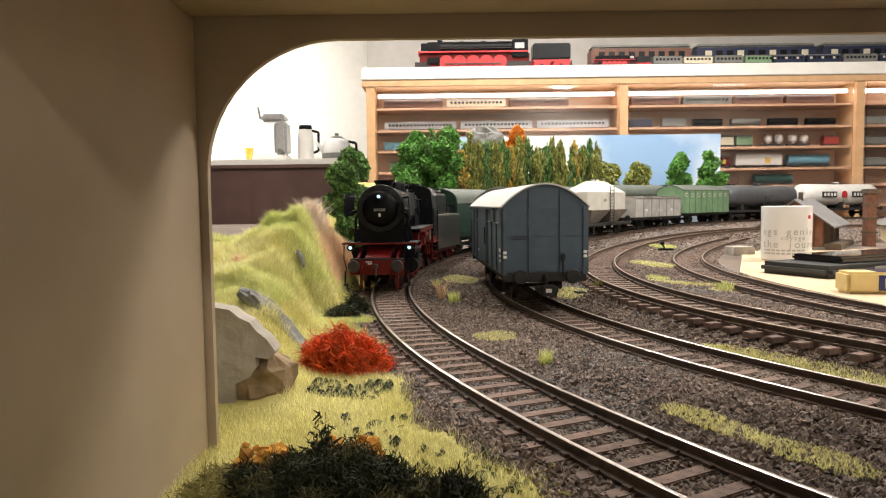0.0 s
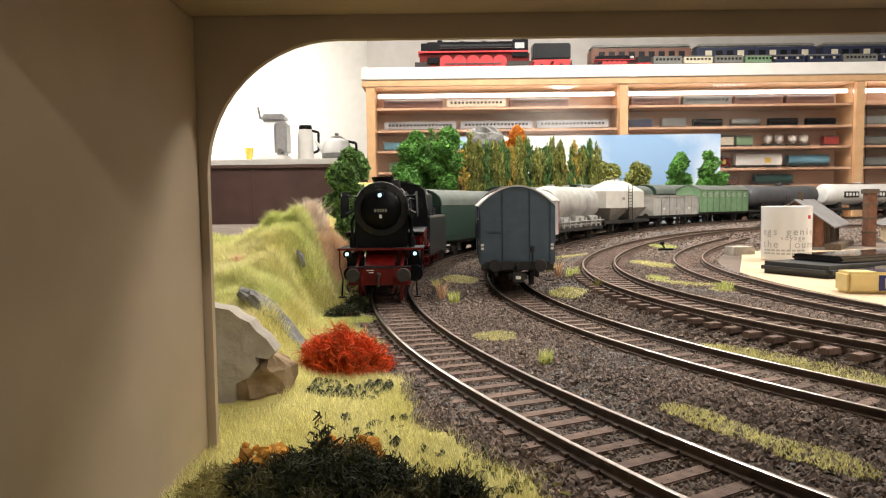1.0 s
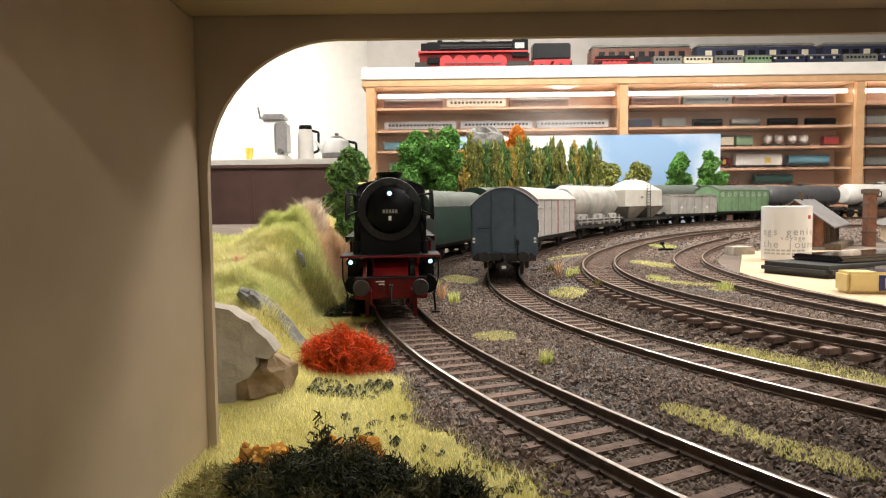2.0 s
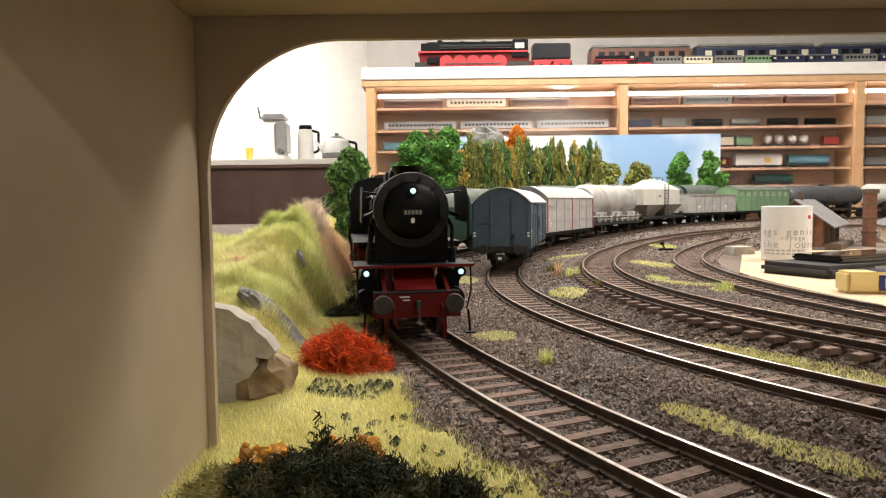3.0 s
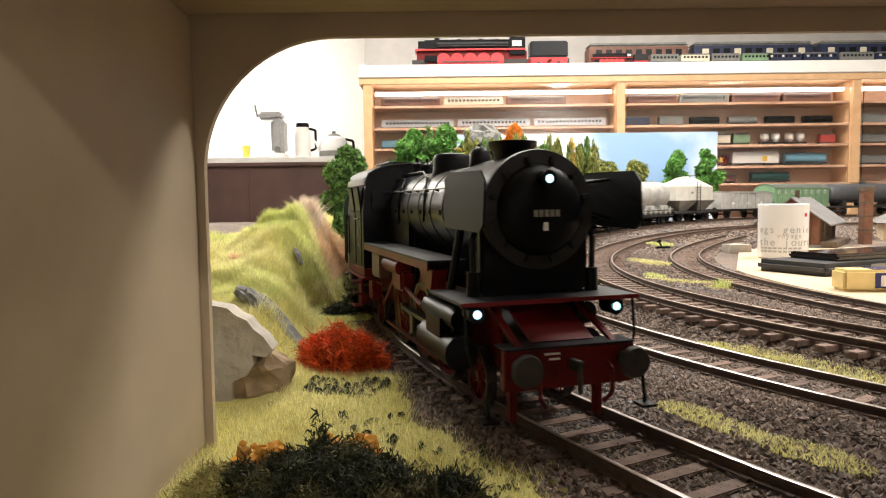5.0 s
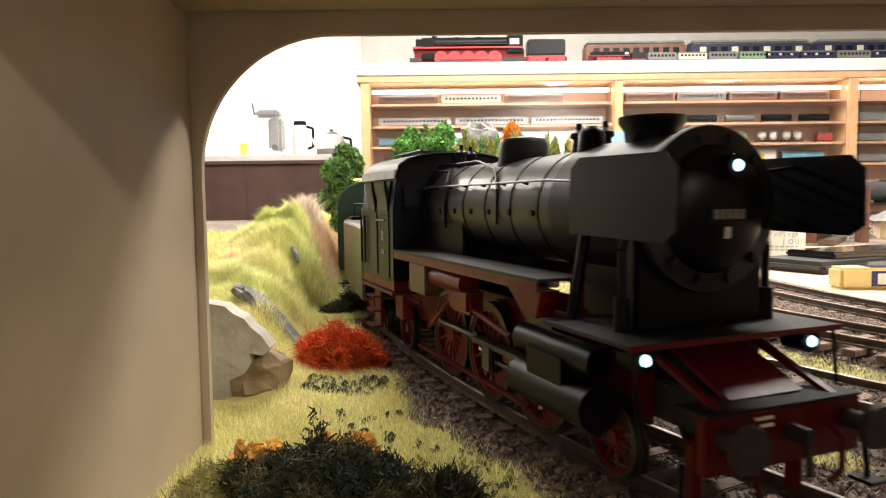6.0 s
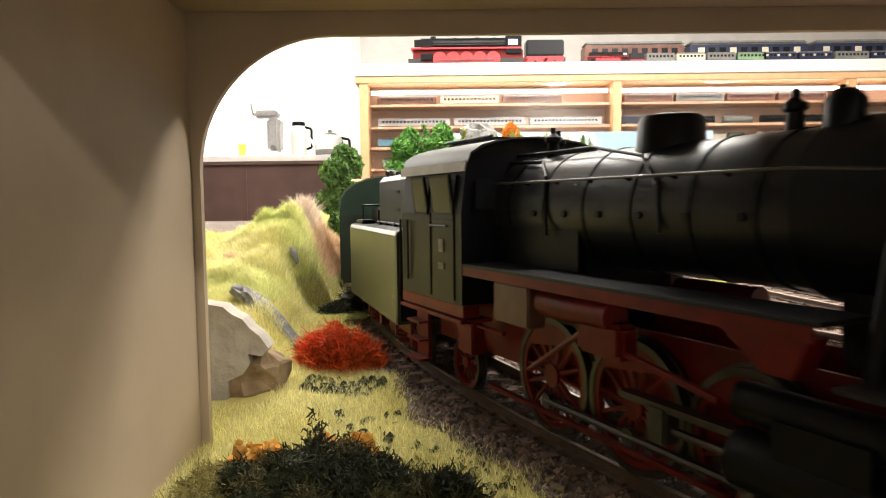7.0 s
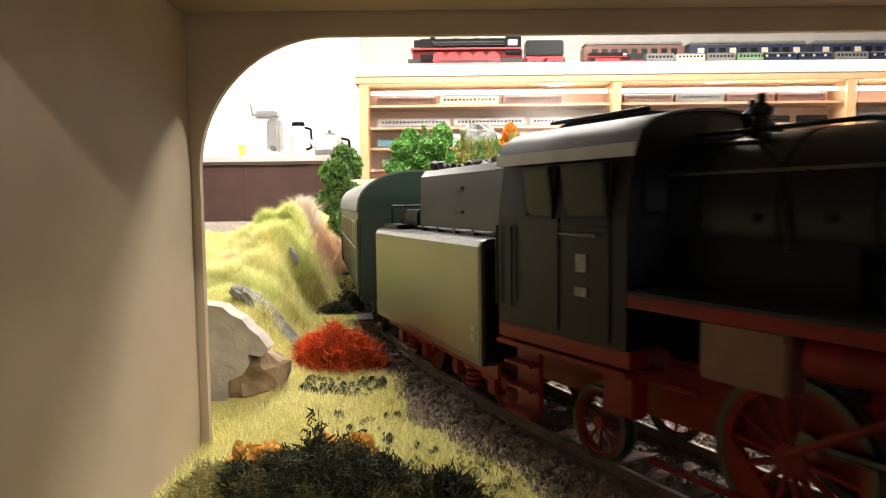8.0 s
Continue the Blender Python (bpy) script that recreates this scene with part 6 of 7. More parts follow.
def mug():
    t = tagged(empty("mug", pose(0.593, 1.17, BZ)), "white ceramic mug with faded grey print", "mug")
    prof = [(0.030, 0.0), (0.0385, 0.002), (0.0398, 0.006), (0.0400, 0.088), (0.0402, 0.0925), (0.0392, 0.0935), (0.0375, 0.0915), (0.0372, 0.012), (0.020, 0.006)]
    part("body", turned(bmesh.new(), prof, seg=48), M["white"], t, smooth=True)
    def printed(text, size, zz, a0):
        """Raised thin print that follows the round wall, letter by letter."""
        for i, ch in enumerate(text):
            if ch == " ":
                continue
            cu = bpy.data.curves.new("letter", "FONT")
            cu.body, cu.size, cu.extrude, cu.align_x = ch, size, 0.0002, "CENTER"
            o = new("letter", cu)
            o.data.materials.append(M["printgrey"])
            a = a0 + i * size * 0.62 / 0.0402
            o.parent = t
            o.matrix_basis = pose(0.0402 * math.cos(a), 0.0402 * math.sin(a), zz, 90, 0, math.degrees(a) + 90)
    mid = math.atan2(-1.17, -0.593)
    printed("egs genie", 0.017, 0.045, mid - 0.95)
    printed("voyage", 0.011, 0.0365, mid - 0.15)
    printed("the journ", 0.018, 0.0235, mid - 0.95)
    for zz, n in ((0.0175, 9), (0.012, 7)):
        for i in range(n):
            a = mid - 0.9 + i * 0.2
            part("print_bar", boxbm(-0.003, -0.0003, 0, 0.003, 0.0003, 0.003), M["printgrey"], t).matrix_basis = pose(0.0401 * math.cos(a), 0.0401 * math.sin(a), zz, 0, 0, math.degrees(a) + 90)
    a = mid + 1.02
    part("red_mark", boxbm(-0.003, -0.0004, 0, 0.003, 0.0004, 0.006), M["badgered"], t).matrix_basis = pose(0.0401 * math.cos(a), 0.0401 * math.sin(a), 0.072, 0, 0, math.degrees(a) + 90)
    hb = bmesh.new()
    pts = [(0.0, 0.039, 0.075), (0.0, 0.058, 0.073), (0.0, 0.066, 0.06), (0.0, 0.065, 0.038), (0.0, 0.055, 0.024), (0.0, 0.039, 0.02)]
    for p, q in zip(pts, pts[1:]):
        rod(hb, p, q, 0.0045, seg=10)
    part("handle", hb, M["white"], t, smooth=True)


mug()


def slab(name, x, y, z, sx, sy, sz, turn, m, label, cat, bevel, top=None):
    t = tagged(empty(name, pose(x, y, z, 0, 0, turn)), label, cat)
    part("case", boxbm(-sx / 2, -sy / 2, 0, sx / 2, sy / 2, sz, bevel=bevel), M[m], t, smooth=True)
    if top:
        part("screen", boxbm(-sx / 2 + 0.005, -sy / 2 + 0.005, sz, sx / 2 - 0.005, sy / 2 - 0.005, sz + 0.0008), M[top], t, "glossy black glass")
    return t


c = slab("tablet_case", 0.612, 0.985, BZ, 0.30, 0.11, 0.017, 25, "darkcase", "dark grey rounded device case on the board", "case", 0.006)
part("port_recess", boxbm(-0.095, -0.0556, 0.005, -0.07, -0.0545, 0.011), M["black"], c)
part("side_panel", boxbm(-0.06, -0.0558, 0.003, 0.0, -0.0545, 0.013), M["tgrey"], c)
slab("phone", 0.645, 0.995, BZ + 0.017, 0.27, 0.08, 0.009, 22, "screen", "black phone with shiny screen on the case", "phone", 0.003, "screen")
t = tagged(empty("snack_box", pose(0.478, 0.750, BZ, 0, 0, -6)), "cream yellow carton with dark blue wrapper", "package")
part("carton", boxbm(-0.034, -0.016, 0, 0.034, 0.016, 0.024, bevel=0.003), M["packyellow"], t, smooth=True)
part("wrapper", boxbm(-0.006, -0.0165, -0.0002, 0.0345, 0.0168, 0.0246, bevel=0.004), M["packblue"], t, "dark blue foil wrapper", smooth=True)
part("emblem", boxbm(0.004, -0.0172, 0.006, 0.014, -0.016, 0.018, bevel=0.0004), M["lettering"], t)


def shed():
    t = tagged(empty("goods_shed", pose(0.80, 1.50, BZ, 0, 0, -38)), "brown timber goods shed with grey gabled roof", "shed")
    w, l, h, rg = 0.052, 0.095, 0.062, 0.100
    gable = [(-w, 0), (w, 0), (w, h), (0, rg), (-w, h)]
    part("wall", loft(bmesh.new(), [[(x, y, z) for x, z in gable] for y in (-l, l)]), M["brick"], t, "weathered brown plank walls")
    for sx in (1, -1):
        a, b = Vector((sx * (w + 0.022), 0, h - 0.0165)), Vector((0, 0, rg + 0.002))
        bm = loft(bmesh.new(), [[(a.x, y, a.z), (b.x, y, b.z), (b.x, y, b.z + 0.003), (a.x, y, a.z + 0.003)] for y in (-l - 0.02, l + 0.02)])
        part("roof", bm, M["slate"], t, "grey felt roof slope")
        for i in range(9):
            y = -l + 0.008 + i * 0.022
            part("wall_post", boxbm(min(sx * w, sx * (w + 0.003)), y - 0.002, 0, max(sx * w, sx * (w + 0.003)), y + 0.002, h - 0.002), M["bark"], t)
        for y in (-0.045, 0.03):
            part("door", boxbm(min(sx * w, sx * (w + 0.0022)), y - 0.016, 0.012, max(sx * w, sx * (w + 0.0022)), y + 0.016, 0.05), M["bark"], t, "dark loading door")
    part("platform", boxbm(w, -l, 0, w + 0.032, l, 0.013, bevel=0.001), M["bark"], t, "dark timber loading platform")
    part("foundation", boxbm(-w - 0.003, -l - 0.003, -0.004, w + 0.003, l + 0.003, 0.006), M["rock"], t)
    for i in range(6):
        part("gable_plank", boxbm(-0.045 + i * 0.0165, -l - 0.0022, 0.006, -0.0315 + i * 0.0165, -l, h - 0.002), M["brick"], t)
    part("chimney_pot", boxbm(-0.004, -0.05, rg, 0.004, -0.042, rg + 0.02), M["bark"], t)


shed()
t = tagged(empty("signal_hut", pose(1.08, 1.55, BZ, 0, 0, -25)), "small ochre hut with grey hipped roof", "hut")
part("wall", boxbm(-0.06, -0.05, 0, 0.06, 0.05, 0.045, bevel=0.001), M["sand"], t)
part("roof", loft(bmesh.new(), [[(-0.075, -0.065, 0.045), (0.075, -0.065, 0.045), (0.075, 0.065, 0.045), (-0.075, 0.065, 0.045)], [(-0.03, -0.01, 0.075), (0.03, -0.01, 0.075), (0.03, 0.01, 0.075), (-0.03, 0.01, 0.075)]]), M["slate"], t)
for i in range(3):
    part("window", boxbm(-0.045 + i * 0.034, -0.0512, 0.018, -0.033 + i * 0.034, -0.05, 0.034), M["darkglass"], t)
t = tagged(empty("water_crane_tower", pose(0.925, 1.47, BZ)), "rusty brown timber tower post", "tower")
part("post", boxbm(-0.010, -0.010, 0, 0.010, 0.010, 0.115, bevel=0.001), M["brick"], t)
part("cap", boxbm(-0.013, -0.013, 0.115, 0.013, 0.013, 0.125, bevel=0.001), M["bark"], t)
for zz in (0.03, 0.06, 0.09):
    part("band", boxbm(-0.0115, -0.0115, zz, 0.0115, 0.0115, zz + 0.004), M["bark"], t)
part("plank_stack", boxbm(0.56, 1.30, 0.0, 0.60, 1.345, 0.022, bevel=0.001), M["plaster"])
tagged(bpy.data.objects["plank_stack"], "pale stack of boards beside the inner track", "board stack")
t = tagged(empty("point_lever", pose(0.452, 1.38, 0.012)), "black switch lever beside the track", "switch lever")
part("base", boxbm(-0.012, -0.006, 0, 0.016, 0.006, 0.004, bevel=0.001), M["black"], t)
part("lever", rodbm((0.0, 0, 0.004), (-0.006, 0, 0.014), 0.0016, seg=8), M["black"], t)
part("weight", rodbm((-0.009, 0, 0.014), (-0.002, 0, 0.015), 0.0035, seg=12), M["black"], t)
part("white_chip", boxbm(0.0985, 0.4565, -0.008, 0.1065, 0.4615, -0.0045, bevel=0.0006), M["lettering"])
tagged(bpy.data.objects["white_chip"], "small white plastic chip lying on ballast", "chip")


# ---- the room behind the layout ----
tagged(part("sky_panel", boxbm(0.07, 2.66, 0.0, 1.085, 2.672, 0.372), M["sky"]), "printed sky panel with soft white clouds", "backdrop", kind="structure")
CY = 3.0
UPRIGHTS = (-0.31, 0.80, 1.835, 2.87)
SHELVES = (0.536, 0.440, 0.350, 0.256, 0.180, 0.09, 0.0)


def cabinet():
    t = tagged(empty("display_cabinet"), "beech display cabinet full of model trains", "cabinet")
    part("back_panel", boxbm(-0.34, CY + 0.16, -1.05, 2.9, CY + 0.18, 0.63), M["peach"], t, "warm peach back panel")
    part("top_board", boxbm(-0.345, CY - 0.005, 0.625, 2.905, CY + 0.18, 0.652, bevel=0.002), M["shelfwood"], t)
    for x in UPRIGHTS:
        part("upright", boxbm(x - 0.018, CY, -1.05, x + 0.018, CY + 0.16, 0.625, bevel=0.001), M["shelfwood"], t)
    for a, b in zip(UPRIGHTS, UPRIGHTS[1:]):
        for z in SHELVES:
            part("shelf", boxbm(a + 0.026, CY + 0.02, z - 0.011, b - 0.026, CY + 0.16, z, bevel=0.001), M["shelfedge"], t)
        # Glowing band stands in for tube light mirrored in the panes.
        part("reflection_band", boxbm(a + 0.03, CY + 0.05, 0.585, b - 0.03, CY + 0.07, 0.6), M["strip"], t, "glowing white band in place of tube light reflected in the glass")
        g = part("glass_pane", boxbm(a + 0.03, CY + 0.004, -0.6, b - 0.03, CY + 0.008, 0.62), M["glass"], t, "clear sliding glass pane")
        g.visible_shadow = False
    return t


cabinet()
t = tagged(empty("cabinet_top"), "thick white board on the display cabinet", "shelf board")
part("board", boxbm(-0.345, CY - 0.002, 0.653, 2.905, CY + 0.36, 0.709, bevel=0.002), M["cabwhite"], t)
part("edge_strip", boxbm(-0.345, CY - 0.010, 0.655, 2.905, CY - 0.0022, 0.707, bevel=0.002), M["cabwhite"], t, "white front edge strip")
tagged(part("wall_display", boxbm(-0.36, CY + 0.38, -1.05, 6, CY + 0.44, 1.6), M["greywall"]), "grey wall behind the display cabinet", "wall", kind="structure")


def small_wagon(name, label, x, y, z, l, h, w, body, roof="tgrey", kind="van", group="trains on the shelves", stripe=None):
    """A little shelf model of length l and height h."""
    t = tagged(empty(name, pose(x, y, z)), label, "model train", group)
    part("chassis", boxbm(-l / 2, -w * 0.35, h * 0.12, l / 2, w * 0.35, h * 0.25), M["chassis"], t)
    n = 4 if l > 0.13 else 2
    for i in range(n):
        xx = (-0.38, 0.38, -0.25, 0.25)[i] * l
        part("wheel", rodbm((xx, -w * 0.36, h * 0.12), (xx, w * 0.36, h * 0.12), h * 0.12, seg=10), M["redpaint"] if kind == "steam" else M["chassis"], t)
    if kind == "tank":
        bm = rodbm((-l * 0.46, 0, h * 0.62), (l * 0.46, 0, h * 0.62), h * 0.36, seg=16)
        part("tank", bm, M[body], t, smooth=True)
        part("dome", rodbm((0, 0, h * 0.9), (0, 0, h * 1.05), h * 0.1, seg=10), M[body], t)
    elif kind == "silo":
        for xx in (-0.25, 0.25):
            part("silo", turned(bmesh.new(), [(h * 0.1, h * 0.25), (h * 0.33, h * 0.5), (h * 0.33, h * 0.85), (h * 0.12, h)], xx * l, 0, 14), M[body], t, smooth=True)
    elif kind == "steam":
        part("boiler", rodbm((-l * 0.42, 0, h * 0.74), (l * 0.14, 0, h * 0.74), h * 0.21, seg=18), M["black"], t, smooth=True)
        part("cab", boxbm(l * 0.12, -w * 0.42, h * 0.38, l * 0.22, w * 0.42, h * 0.96, bevel=h * 0.02), M["black"], t)
        part("tender", boxbm(l * 0.25, -w * 0.42, h * 0.30, l * 0.49, w * 0.42, h * 0.82, bevel=h * 0.04), M["boiler"], t)
        part("running_plate", boxbm(-l * 0.48, -w * 0.46, h * 0.54, l * 0.22, w * 0.46, h * 0.59), M["tred"], t)
        part("main_frame", boxbm(-l * 0.47, -w * 0.3, h * 0.1, l * 0.23, w * 0.3, h * 0.52), M["redpaint"], t, "red chassis")
        part("chimney", rodbm((-l * 0.34, 0, h * 0.8), (-l * 0.34, 0, h), h * 0.09, seg=12), M["black"], t)
        for i in range(5):
            part("driving_wheel", rodbm((-l * 0.30 + i * l * 0.085, -w * 0.44, h * 0.23), (-l * 0.30 + i * l * 0.085, w * 0.44, h * 0.23), h * 0.23, seg=18), M["tred"], t, smooth=True)
        for xx, rr in ((-0.2, 0.11), (-0.06, 0.13), (0.05, 0.09)):
            part("dome", rodbm((l * xx, 0, h * 0.8), (l * xx, 0, h * 0.95), h * rr, h * rr * 0.8, seg=14), M["black"], t, smooth=True)
        part("coupling_rod", boxbm(-l * 0.31, -w * 0.47, h * 0.15, l * 0.05, -w * 0.45, h * 0.19), M["steel"], t)
        part("handrail", rodbm((-l * 0.42, -w * 0.3, h * 0.7), (l * 0.12, -w * 0.3, h * 0.7), h * 0.012, seg=6), M["steel"], t)
        part("smoke_deflector", boxbm(-l * 0.46, -w * 0.47, h * 0.60, -l * 0.34, -w * 0.44, h * 0.84, bevel=h * 0.004), M["black"], t)
        part("cab_window", boxbm(l * 0.135, -w * 0.435, h * 0.66, l * 0.195, -w * 0.41, h * 0.84), M["tsilver"], t)
        part("tender_frame", boxbm(l * 0.25, -w * 0.36, h * 0.16, l * 0.49, w * 0.36, h * 0.29), M["tred"], t)
        for i in range(4):
            part("tender_wheel", rodbm((l * (0.275 + 0.062 * i), -w * 0.42, h * 0.11), (l * (0.275 + 0.062 * i), w * 0.42, h * 0.11), h * 0.11, seg=14), M["tred"], t, smooth=True)
        part("cylinder", boxbm(-l * 0.42, -w * 0.48, h * 0.18, -l * 0.34, w * 0.48, h * 0.38, bevel=h * 0.02), M["black"], t)
    else:
        part("body", boxbm(-l * 0.49, -w / 2, h * 0.22, l * 0.49, w / 2, h * 0.86, bevel=h * 0.03), M[body], t)
        part("roof", boxbm(-l * 0.485, -w * 0.47, h * 0.86, l * 0.485, w * 0.47, h, bevel=h * 0.055), M[roof], t)
        if kind == "coach":
            k = max(4, int(l / h * 2.4))
            for i in range(k):
                xx = -l * 0.44 + l * 0.88 * (i + 0.5) / k
                part("window", boxbm(xx - l * 0.27 / k, -w / 2 - 0.0006, h * 0.52, xx + l * 0.27 / k, -w / 2 + 0.001, h * 0.74), M["tcream"] if body == "tblue" and i % 3 == 0 else M["darkglass"], t)
        if stripe:
            part("emblem", boxbm(l * 0.12, -w / 2 - 0.0008, h * 0.36, l * 0.24, -w / 2, h * 0.7), M[stripe], t)
    return t


# big models on top of the cabinet
TZ = 0.709
small_wagon("large_steam_model", "large black steam locomotive model with red wheels", 0.235, CY + 0.10, TZ, 0.70, 0.135, 0.095, "black", kind="steam", group="large models on top")
small_wagon("brown_electric_model", "brown electric locomotive model on the cabinet top", 0.925, CY + 0.22, TZ, 0.47, 0.125, 0.095, "tbrown", kind="coach", group="large models on top")
small_wagon("blue_coach_model", "dark blue coach model with some cream windows", 1.455, CY + 0.22, TZ, 0.56, 0.125, 0.095, "tblue", kind="coach", group="large models on top")
small_wagon("blue_coach_model", "dark blue coach model with some cream windows", 2.035, CY + 0.22, TZ, 0.56, 0.125, 0.095, "tblue", kind="coach", group="large models on top")
small_wagon("steam_model", "small black steam locomotive model with red wheels", 0.80, CY + 0.05, TZ, 0.26, 0.052, 0.034, "black", kind="steam", group="small models on top")
for i in range(4):
    small_wagon("grey_coach_model", "small olive grey coach model on the cabinet top", 1.00 + i * 0.135, CY + 0.05, TZ, 0.128, 0.042, 0.034, ("tgrey", "tcream", "tgrey", "wagongreen")[i], kind="coach", group="small models on top")
for i in range(6):
    small_wagon("blue_coach_model", "small blue and grey coach model", 1.53 + i * 0.16, CY + 0.05, TZ, 0.152, 0.042, 0.034, ("tblue", "tblue", "tgrey")[i % 3], kind="coach", group="small models on top")

# rows of small models behind the glass
SY = CY + 0.095
rs = random.Random(4)


def row(z, x0, x1, l, h, kinds, name, label, gap=0.012, kind="van"):
    x = x0 + l / 2
    i = 0
    while x + l / 2 < x1:
        small_wagon(name, label, x, SY, z, l, h, 0.034, kinds[i % len(kinds)], "tgrey" if kind != "coach" else "tsilver", kind)
        x += l + gap
        i += 1


row(0.536, -0.26, 0.76, 0.27, 0.045, ("tbrown", "tcream", "tbrown"), "brown_coach_model", "small brown coach model behind glass", kind="coach")
row(0.536, 0.85, 1.79, 0.22, 0.045, ("tbrown", "tgrey", "tbrown"), "brown_coach_model", "small brown coach model behind glass", kind="coach")
row(0.440, -0.26, 0.76, 0.33, 0.042, ("tsilver",), "silver_coach_model", "small silver coach model behind glass", kind="coach")
row(0.440, 0.84, 1.14, 0.11, 0.045, ("tblue", "tgrey"), "locomotive_model", "small dark locomotive model behind glass", 0.04)
row(0.440, 1.13, 1.79, 0.14, 0.042, ("black", "tgrey", "black"), "locomotive_model", "small black locomotive model behind glass", 0.03, "tank")
row(0.350, -0.26, 0.10, 0.12, 0.045, ("tcyan", "tgrey"), "wagon_model", "small wagon model behind glass", 0.05)
row(0.350, 1.24, 1.42, 0.075, 0.055, ("tcream", "wagongreen"), "van_model", "small pale green van model behind glass")
row(0.350, 1.45, 1.72, 0.10, 0.058, ("tankwhite", "tankwhite"), "silo_model", "small white silo wagon model behind glass", 0.012, "silo")
small_wagon("red_van_model", "small dark red van model behind glass", 1.755, SY, 0.350, 0.07, 0.05, 0.034, "redstripe")
small_wagon("red_van_model", "red van model with yellow emblem", 1.255, SY, 0.256, 0.10, 0.058, 0.036, "redpaint", stripe="tyellow")
small_wagon("white_van_model", "long white van model with yellow and red emblem", 1.43, SY, 0.256, 0.215, 0.066, 0.036, "tankwhite", "tankwhite", stripe="tyellow")
small_wagon("blue_tank_model", "long pale blue tank wagon model", 1.655, SY, 0.256, 0.20, 0.06, 0.036, "tcyan", kind="tank")
small_wagon("teal_tank_model", "long dark teal tank wagon model", 1.50, SY, 0.180, 0.185, 0.05, 0.036, "tteal", kind="tank")
small_wagon("brown_van_model", "small brown van model behind glass", 1.27, SY, 0.180, 0.15, 0.04, 0.034, "tbrown")
small_wagon("locomotive_model", "small green locomotive model behind glass", -0.16, SY, 0.256, 0.16, 0.05, 0.034, "wagongreen")
for z in (0.440, 0.350, 0.256):
    row(z, 1.88, 2.6, 0.17, 0.045, ("tgrey", "black", "tyellow" if z == 0.44 else "tgrey"), "wagon_model", "small dark wagon model behind glass", 0.02)

# counter with the coffee things
t = tagged(empty("counter"), "dark brown panelled counter", "counter")
part("front_panel", boxbm(-3.2, 3.40, -1.05, -0.36, 3.43, 0.300), M["brown"], t)
part("top_strip", boxbm(-3.2, 3.385, 0.300, -0.36, 3.46, 0.318, bevel=0.002), M["brown"], t)
for i in range(7):
    part("panel_joint", boxbm(-3.1 + i * 0.43, 3.396, -1.0, -3.09 + i * 0.43, 3.4, 0.296), M["brown"], t)
tagged(part("sideboard", boxbm(-3.2, 3.62, -1.05, -0.4, 4.2, 0.362, bevel=0.004), M["cabwhite"]), "white sideboard carrying coffee things", "sideboard")
CZ = 0.362


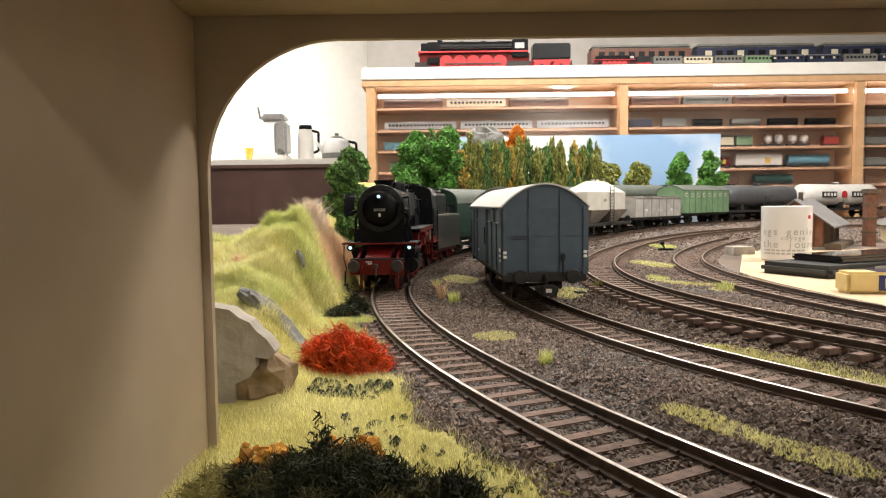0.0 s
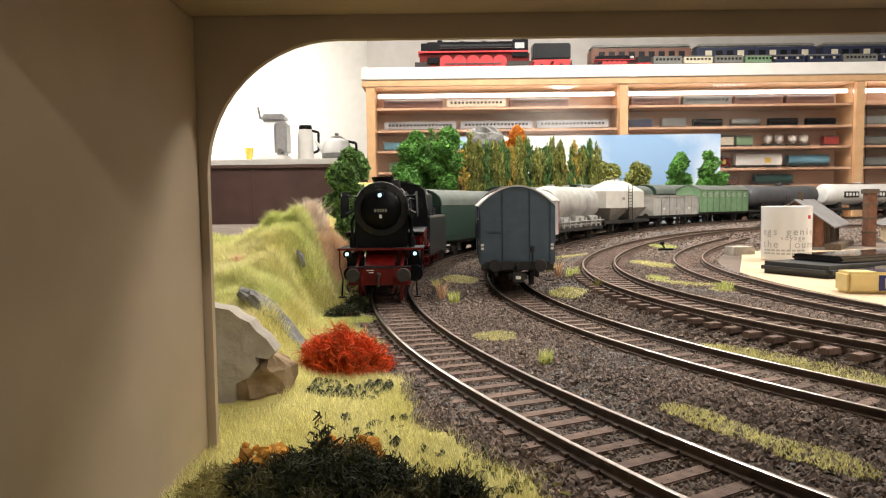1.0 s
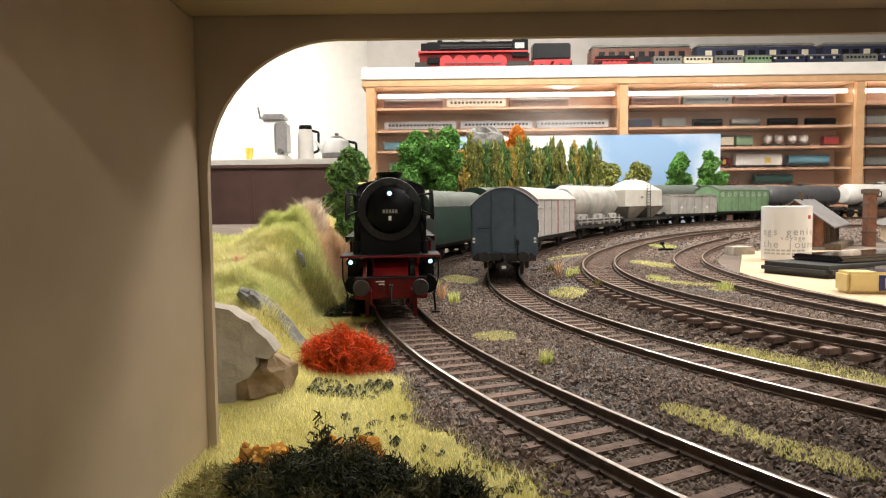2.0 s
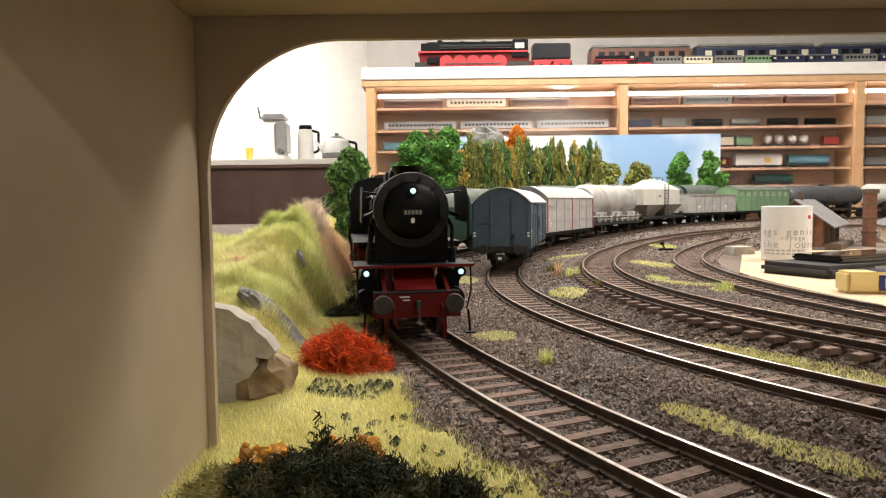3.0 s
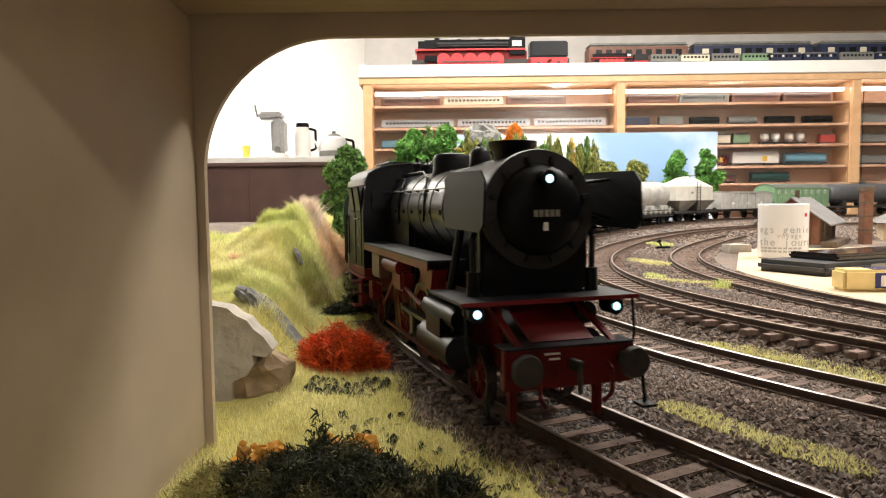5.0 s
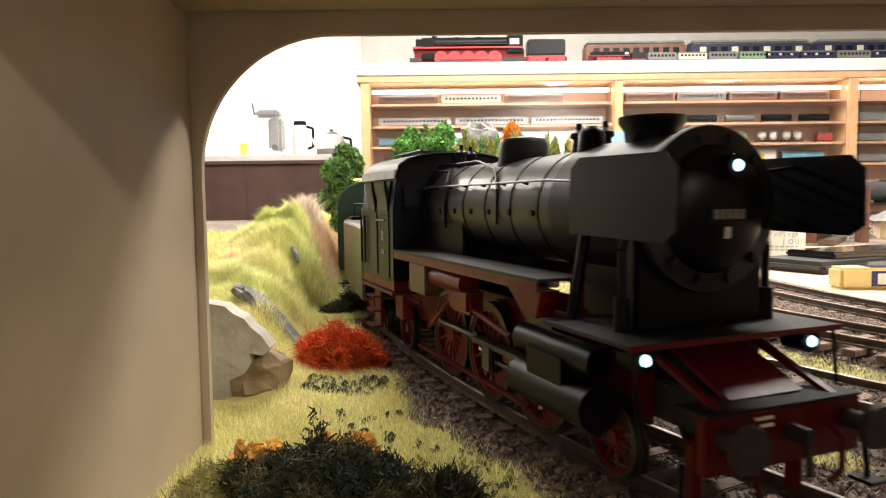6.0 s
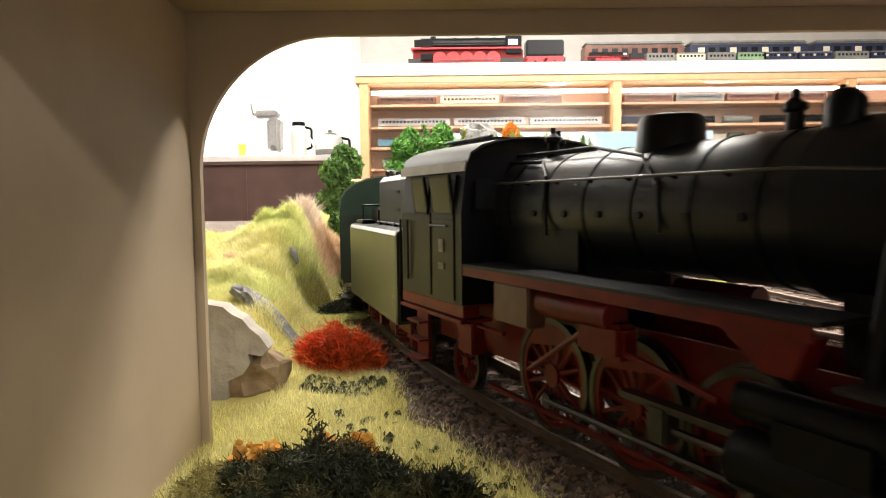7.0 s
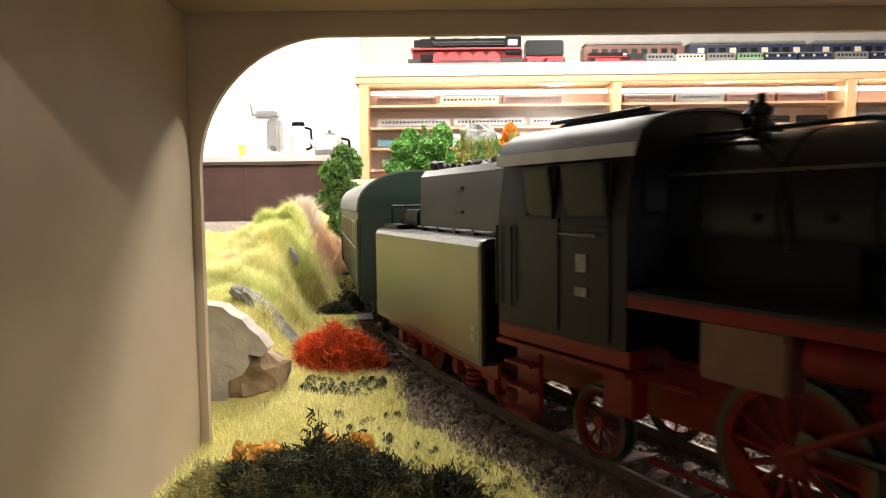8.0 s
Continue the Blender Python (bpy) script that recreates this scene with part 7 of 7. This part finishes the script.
def coffee_things():
    t = tagged(empty("coffee_machine", pose(-0.93, 3.75, CZ)), "white coffee machine with curved grey spout", "coffee machine")
    part("base", boxbm(-0.09, -0.08, 0, 0.09, 0.08, 0.025, bevel=0.006), M["cabwhite"], t)
    part("body", boxbm(0.02, -0.05, 0.025, 0.09, 0.07, 0.21, bevel=0.015), M["tsilver"], t, smooth=True)
    part("head", boxbm(-0.05, -0.05, 0.205, 0.08, 0.06, 0.25, bevel=0.014), M["tsilver"], t, smooth=True)
    part("lever", rodbm((-0.05, -0.04, 0.22), (-0.06, -0.045, 0.285), 0.006, seg=10), M["tgrey"], t)
    part("knob", rodbm((0.06, -0.075, 0.045), (0.06, -0.05, 0.045), 0.014, seg=16), M["tgrey"], t)
    t = tagged(empty("thermos_flask", pose(-0.745, 3.75, CZ)), "white thermos jug with black lid", "thermos")
    part("jug", turned(bmesh.new(), [(0.035, 0), (0.042, 0.01), (0.042, 0.13), (0.034, 0.165), (0.03, 0.168)], seg=24), M["cabwhite"], t, smooth=True)
    part("lid", turned(bmesh.new(), [(0.034, 0.166), (0.036, 0.175), (0.033, 0.188), (0.01, 0.19)], seg=20), M["black"], t, smooth=True)
    hb = bmesh.new()
    for p, q in (((0.035, 0, 0.16), (0.07, 0, 0.15)), ((0.07, 0, 0.15), (0.07, 0, 0.05)), ((0.07, 0, 0.05), (0.042, 0, 0.04))):
        rod(hb, p, q, 0.007, seg=10)
    part("handle", hb, M["black"], t, smooth=True)
    t = tagged(empty("teapot", pose(-0.575, 3.75, CZ)), "pale round teapot with dark band", "teapot")
    part("pot", turned(bmesh.new(), [(0.05, 0), (0.076, 0.02), (0.08, 0.06), (0.066, 0.1), (0.04, 0.115)], seg=28), M["white"], t, smooth=True)
    part("band", turned(bmesh.new(), [(0.0795, 0.008), (0.081, 0.012), (0.0815, 0.03), (0.0805, 0.034)], seg=28), M["tgrey"], t, smooth=True)
    part("lid", turned(bmesh.new(), [(0.042, 0.114), (0.03, 0.126), (0.01, 0.13), (0.012, 0.142), (0.004, 0.146)], seg=20), M["tgrey"], t, smooth=True)
    part("spout", rodbm((-0.07, 0, 0.04), (-0.115, 0, 0.105), 0.014, 0.008, seg=12), M["white"], t, smooth=True)
    hb = bmesh.new()
    for p, q in (((0.06, 0, 0.1), (0.105, 0, 0.09)), ((0.105, 0, 0.09), (0.108, 0, 0.04)), ((0.108, 0, 0.04), (0.077, 0, 0.03))):
        rod(hb, p, q, 0.007, seg=10)
    part("handle", hb, M["black"], t, smooth=True)
    t = tagged(empty("yellow_cup", pose(-1.07, 3.8, CZ)), "small yellow cup on the sideboard", "cup")
    part("cup", turned(bmesh.new(), [(0.018, 0), (0.022, 0.05), (0.024, 0.075), (0.02, 0.075), (0.018, 0.01)], seg=18), M["tyellow"], t, smooth=True)


coffee_things()

# round ceiling lamps; the one at (-0.35, 1.3) is added with the bank fill
for x, y in ((-1.4, 2.2), (-0.35, 1.3), (1.3, 1.3), (0.4, 2.4), (-0.6, 3.3)):
    t = tagged(empty("ceiling_lamp", pose(x, y, 1.585)), "flat round white ceiling lamp", "lamp", "ceiling lamps")
    part("rim", turned(bmesh.new(), [(0.17, 0.015), (0.178, 0.0), (0.178, -0.03), (0.165, -0.03), (0.165, 0.0)], seg=32), M["cabwhite"], t)
    part("diffuser", turned(bmesh.new(), [(0.163, -0.005), (0.163, -0.027), (0.12, -0.032), (0.02, -0.034)], seg=32), M["panel"], t, "glowing white diffuser")

for x, y in ((1.5, -2.45), (3.6, -2.45)):
    t = tagged(empty("ceiling_lamp", pose(x, y, 1.585)), "large round bright ceiling lamp", "lamp", "ceiling lamps")
    part("rim", turned(bmesh.new(), [(0.26, 0.015), (0.268, 0.0), (0.268, -0.03), (0.255, -0.03), (0.255, 0.0)], seg=32), M["cabwhite"], t)
    part("diffuser", turned(bmesh.new(), [(0.253, -0.005), (0.253, -0.027), (0.2, -0.034), (0.02, -0.036)], seg=32), M["panel_bright"], t, "glowing white diffuser")

# layout frame under the board
t = tagged(empty("layout_table"), "dark timber frame under the layout board", "table", kind="structure")
part("board", boxbm(-1.2, -0.3, -0.06, 2.4, 2.97, -0.035), M["bark"], t)
for x in (-1.1, 2.3):
    for y in (-0.2, 2.6):
        part("leg", boxbm(x - 0.035, y - 0.035, -1.05, x + 0.035, y + 0.035, -0.06, bevel=0.004), M["bark"], t)

# ---- sleepers ----
SLEEPER = boxbm(-0.0405, -0.0041, -RAIL_H - 0.0045, 0.0405, 0.0041, -RAIL_H, bevel=0.0006)
smesh = bpy.data.meshes.new("sleeper")
SLEEPER.to_mesh(smesh)
SLEEPER.free()
smesh.materials.append(M["sleeper"])
fbm = bmesh.new()
for sx in (1, -1):
    for u in (-0.0036, 0.0036):
        box(fbm, sx * GAUGE / 2 + u - 0.0013, -0.0022, -RAIL_H - 0.0002, sx * GAUGE / 2 + u + 0.0013, 0.0022, -RAIL_H + 0.0017)
fmesh = bpy.data.meshes.new("rail_chair")
fbm.to_mesh(fmesh)
fbm.free()
fmesh.materials.append(M["rust"])
rk = random.Random(3)
for key in LINES:
    s0, s1 = {"a": (0.3, 5.6), "b": (0.55, 5.4), "c": (0.2, 3.3), "d": (0.3, 2.35)}[key]
    n = int((s1 - s0) / 0.0203)
    for i in range(n):
        p, th = on_line(key, s0 + i * 0.0203)
        if i > 290:
            break
        m = pose(p.x, p.y, p.z, 0, 0, math.degrees(th) - 90 + rk.uniform(-1.2, 1.2))
        o = new("sleeper", smesh)
        o.parent, o.matrix_basis = TRACKS[key], m
        if p.y < 1.2:
            c = new("rail_chair", fmesh)
            c.parent, c.matrix_basis = o, Matrix()


# ---- what moves ----
def loco_at(t):
    return 1.5193 - 0.1106 * t - 0.0034 * max(0.0, t - 6.0) ** 2


def tail_at(t):
    return 1.4043 + 0.1184 * t


def motions():
    ts = [i * 0.25 for i in range(33)]
    walk(LOCO, [(t, ride("a", loco_at(t), 0.0625)) for t in ts])
    for thing, off, half in TRAIN_A:
        walk(thing, [(t, ride("a", loco_at(t) + off, half)) for t in ts])
    for thing, off, half in FREIGHT:
        walk(thing, [(t, ride("b", tail_at(t) + off, half)) for t in ts])
    fine = [i * 0.1 for i in range(81)]
    for w, home, r, train in SPIN:
        sign, speed = (-1, 0.1106) if train == "loco" else (1, 0.1184)
        walk(w, [(t, pose(*home) @ pose(0, 0, 0, math.degrees(sign * speed * t / r))) for t in fine])
    for rod_part, sx in RODS:
        rows = []
        for t in fine:
            a = math.pi / 2 - 0.1106 * t / 0.0275
            rows.append((t, pose(sx * 0.0285, 0.062 + 0.0115 * math.cos(a), 0.0275 + 0.0115 * math.sin(a))))
        walk(rod_part, rows)


motions()
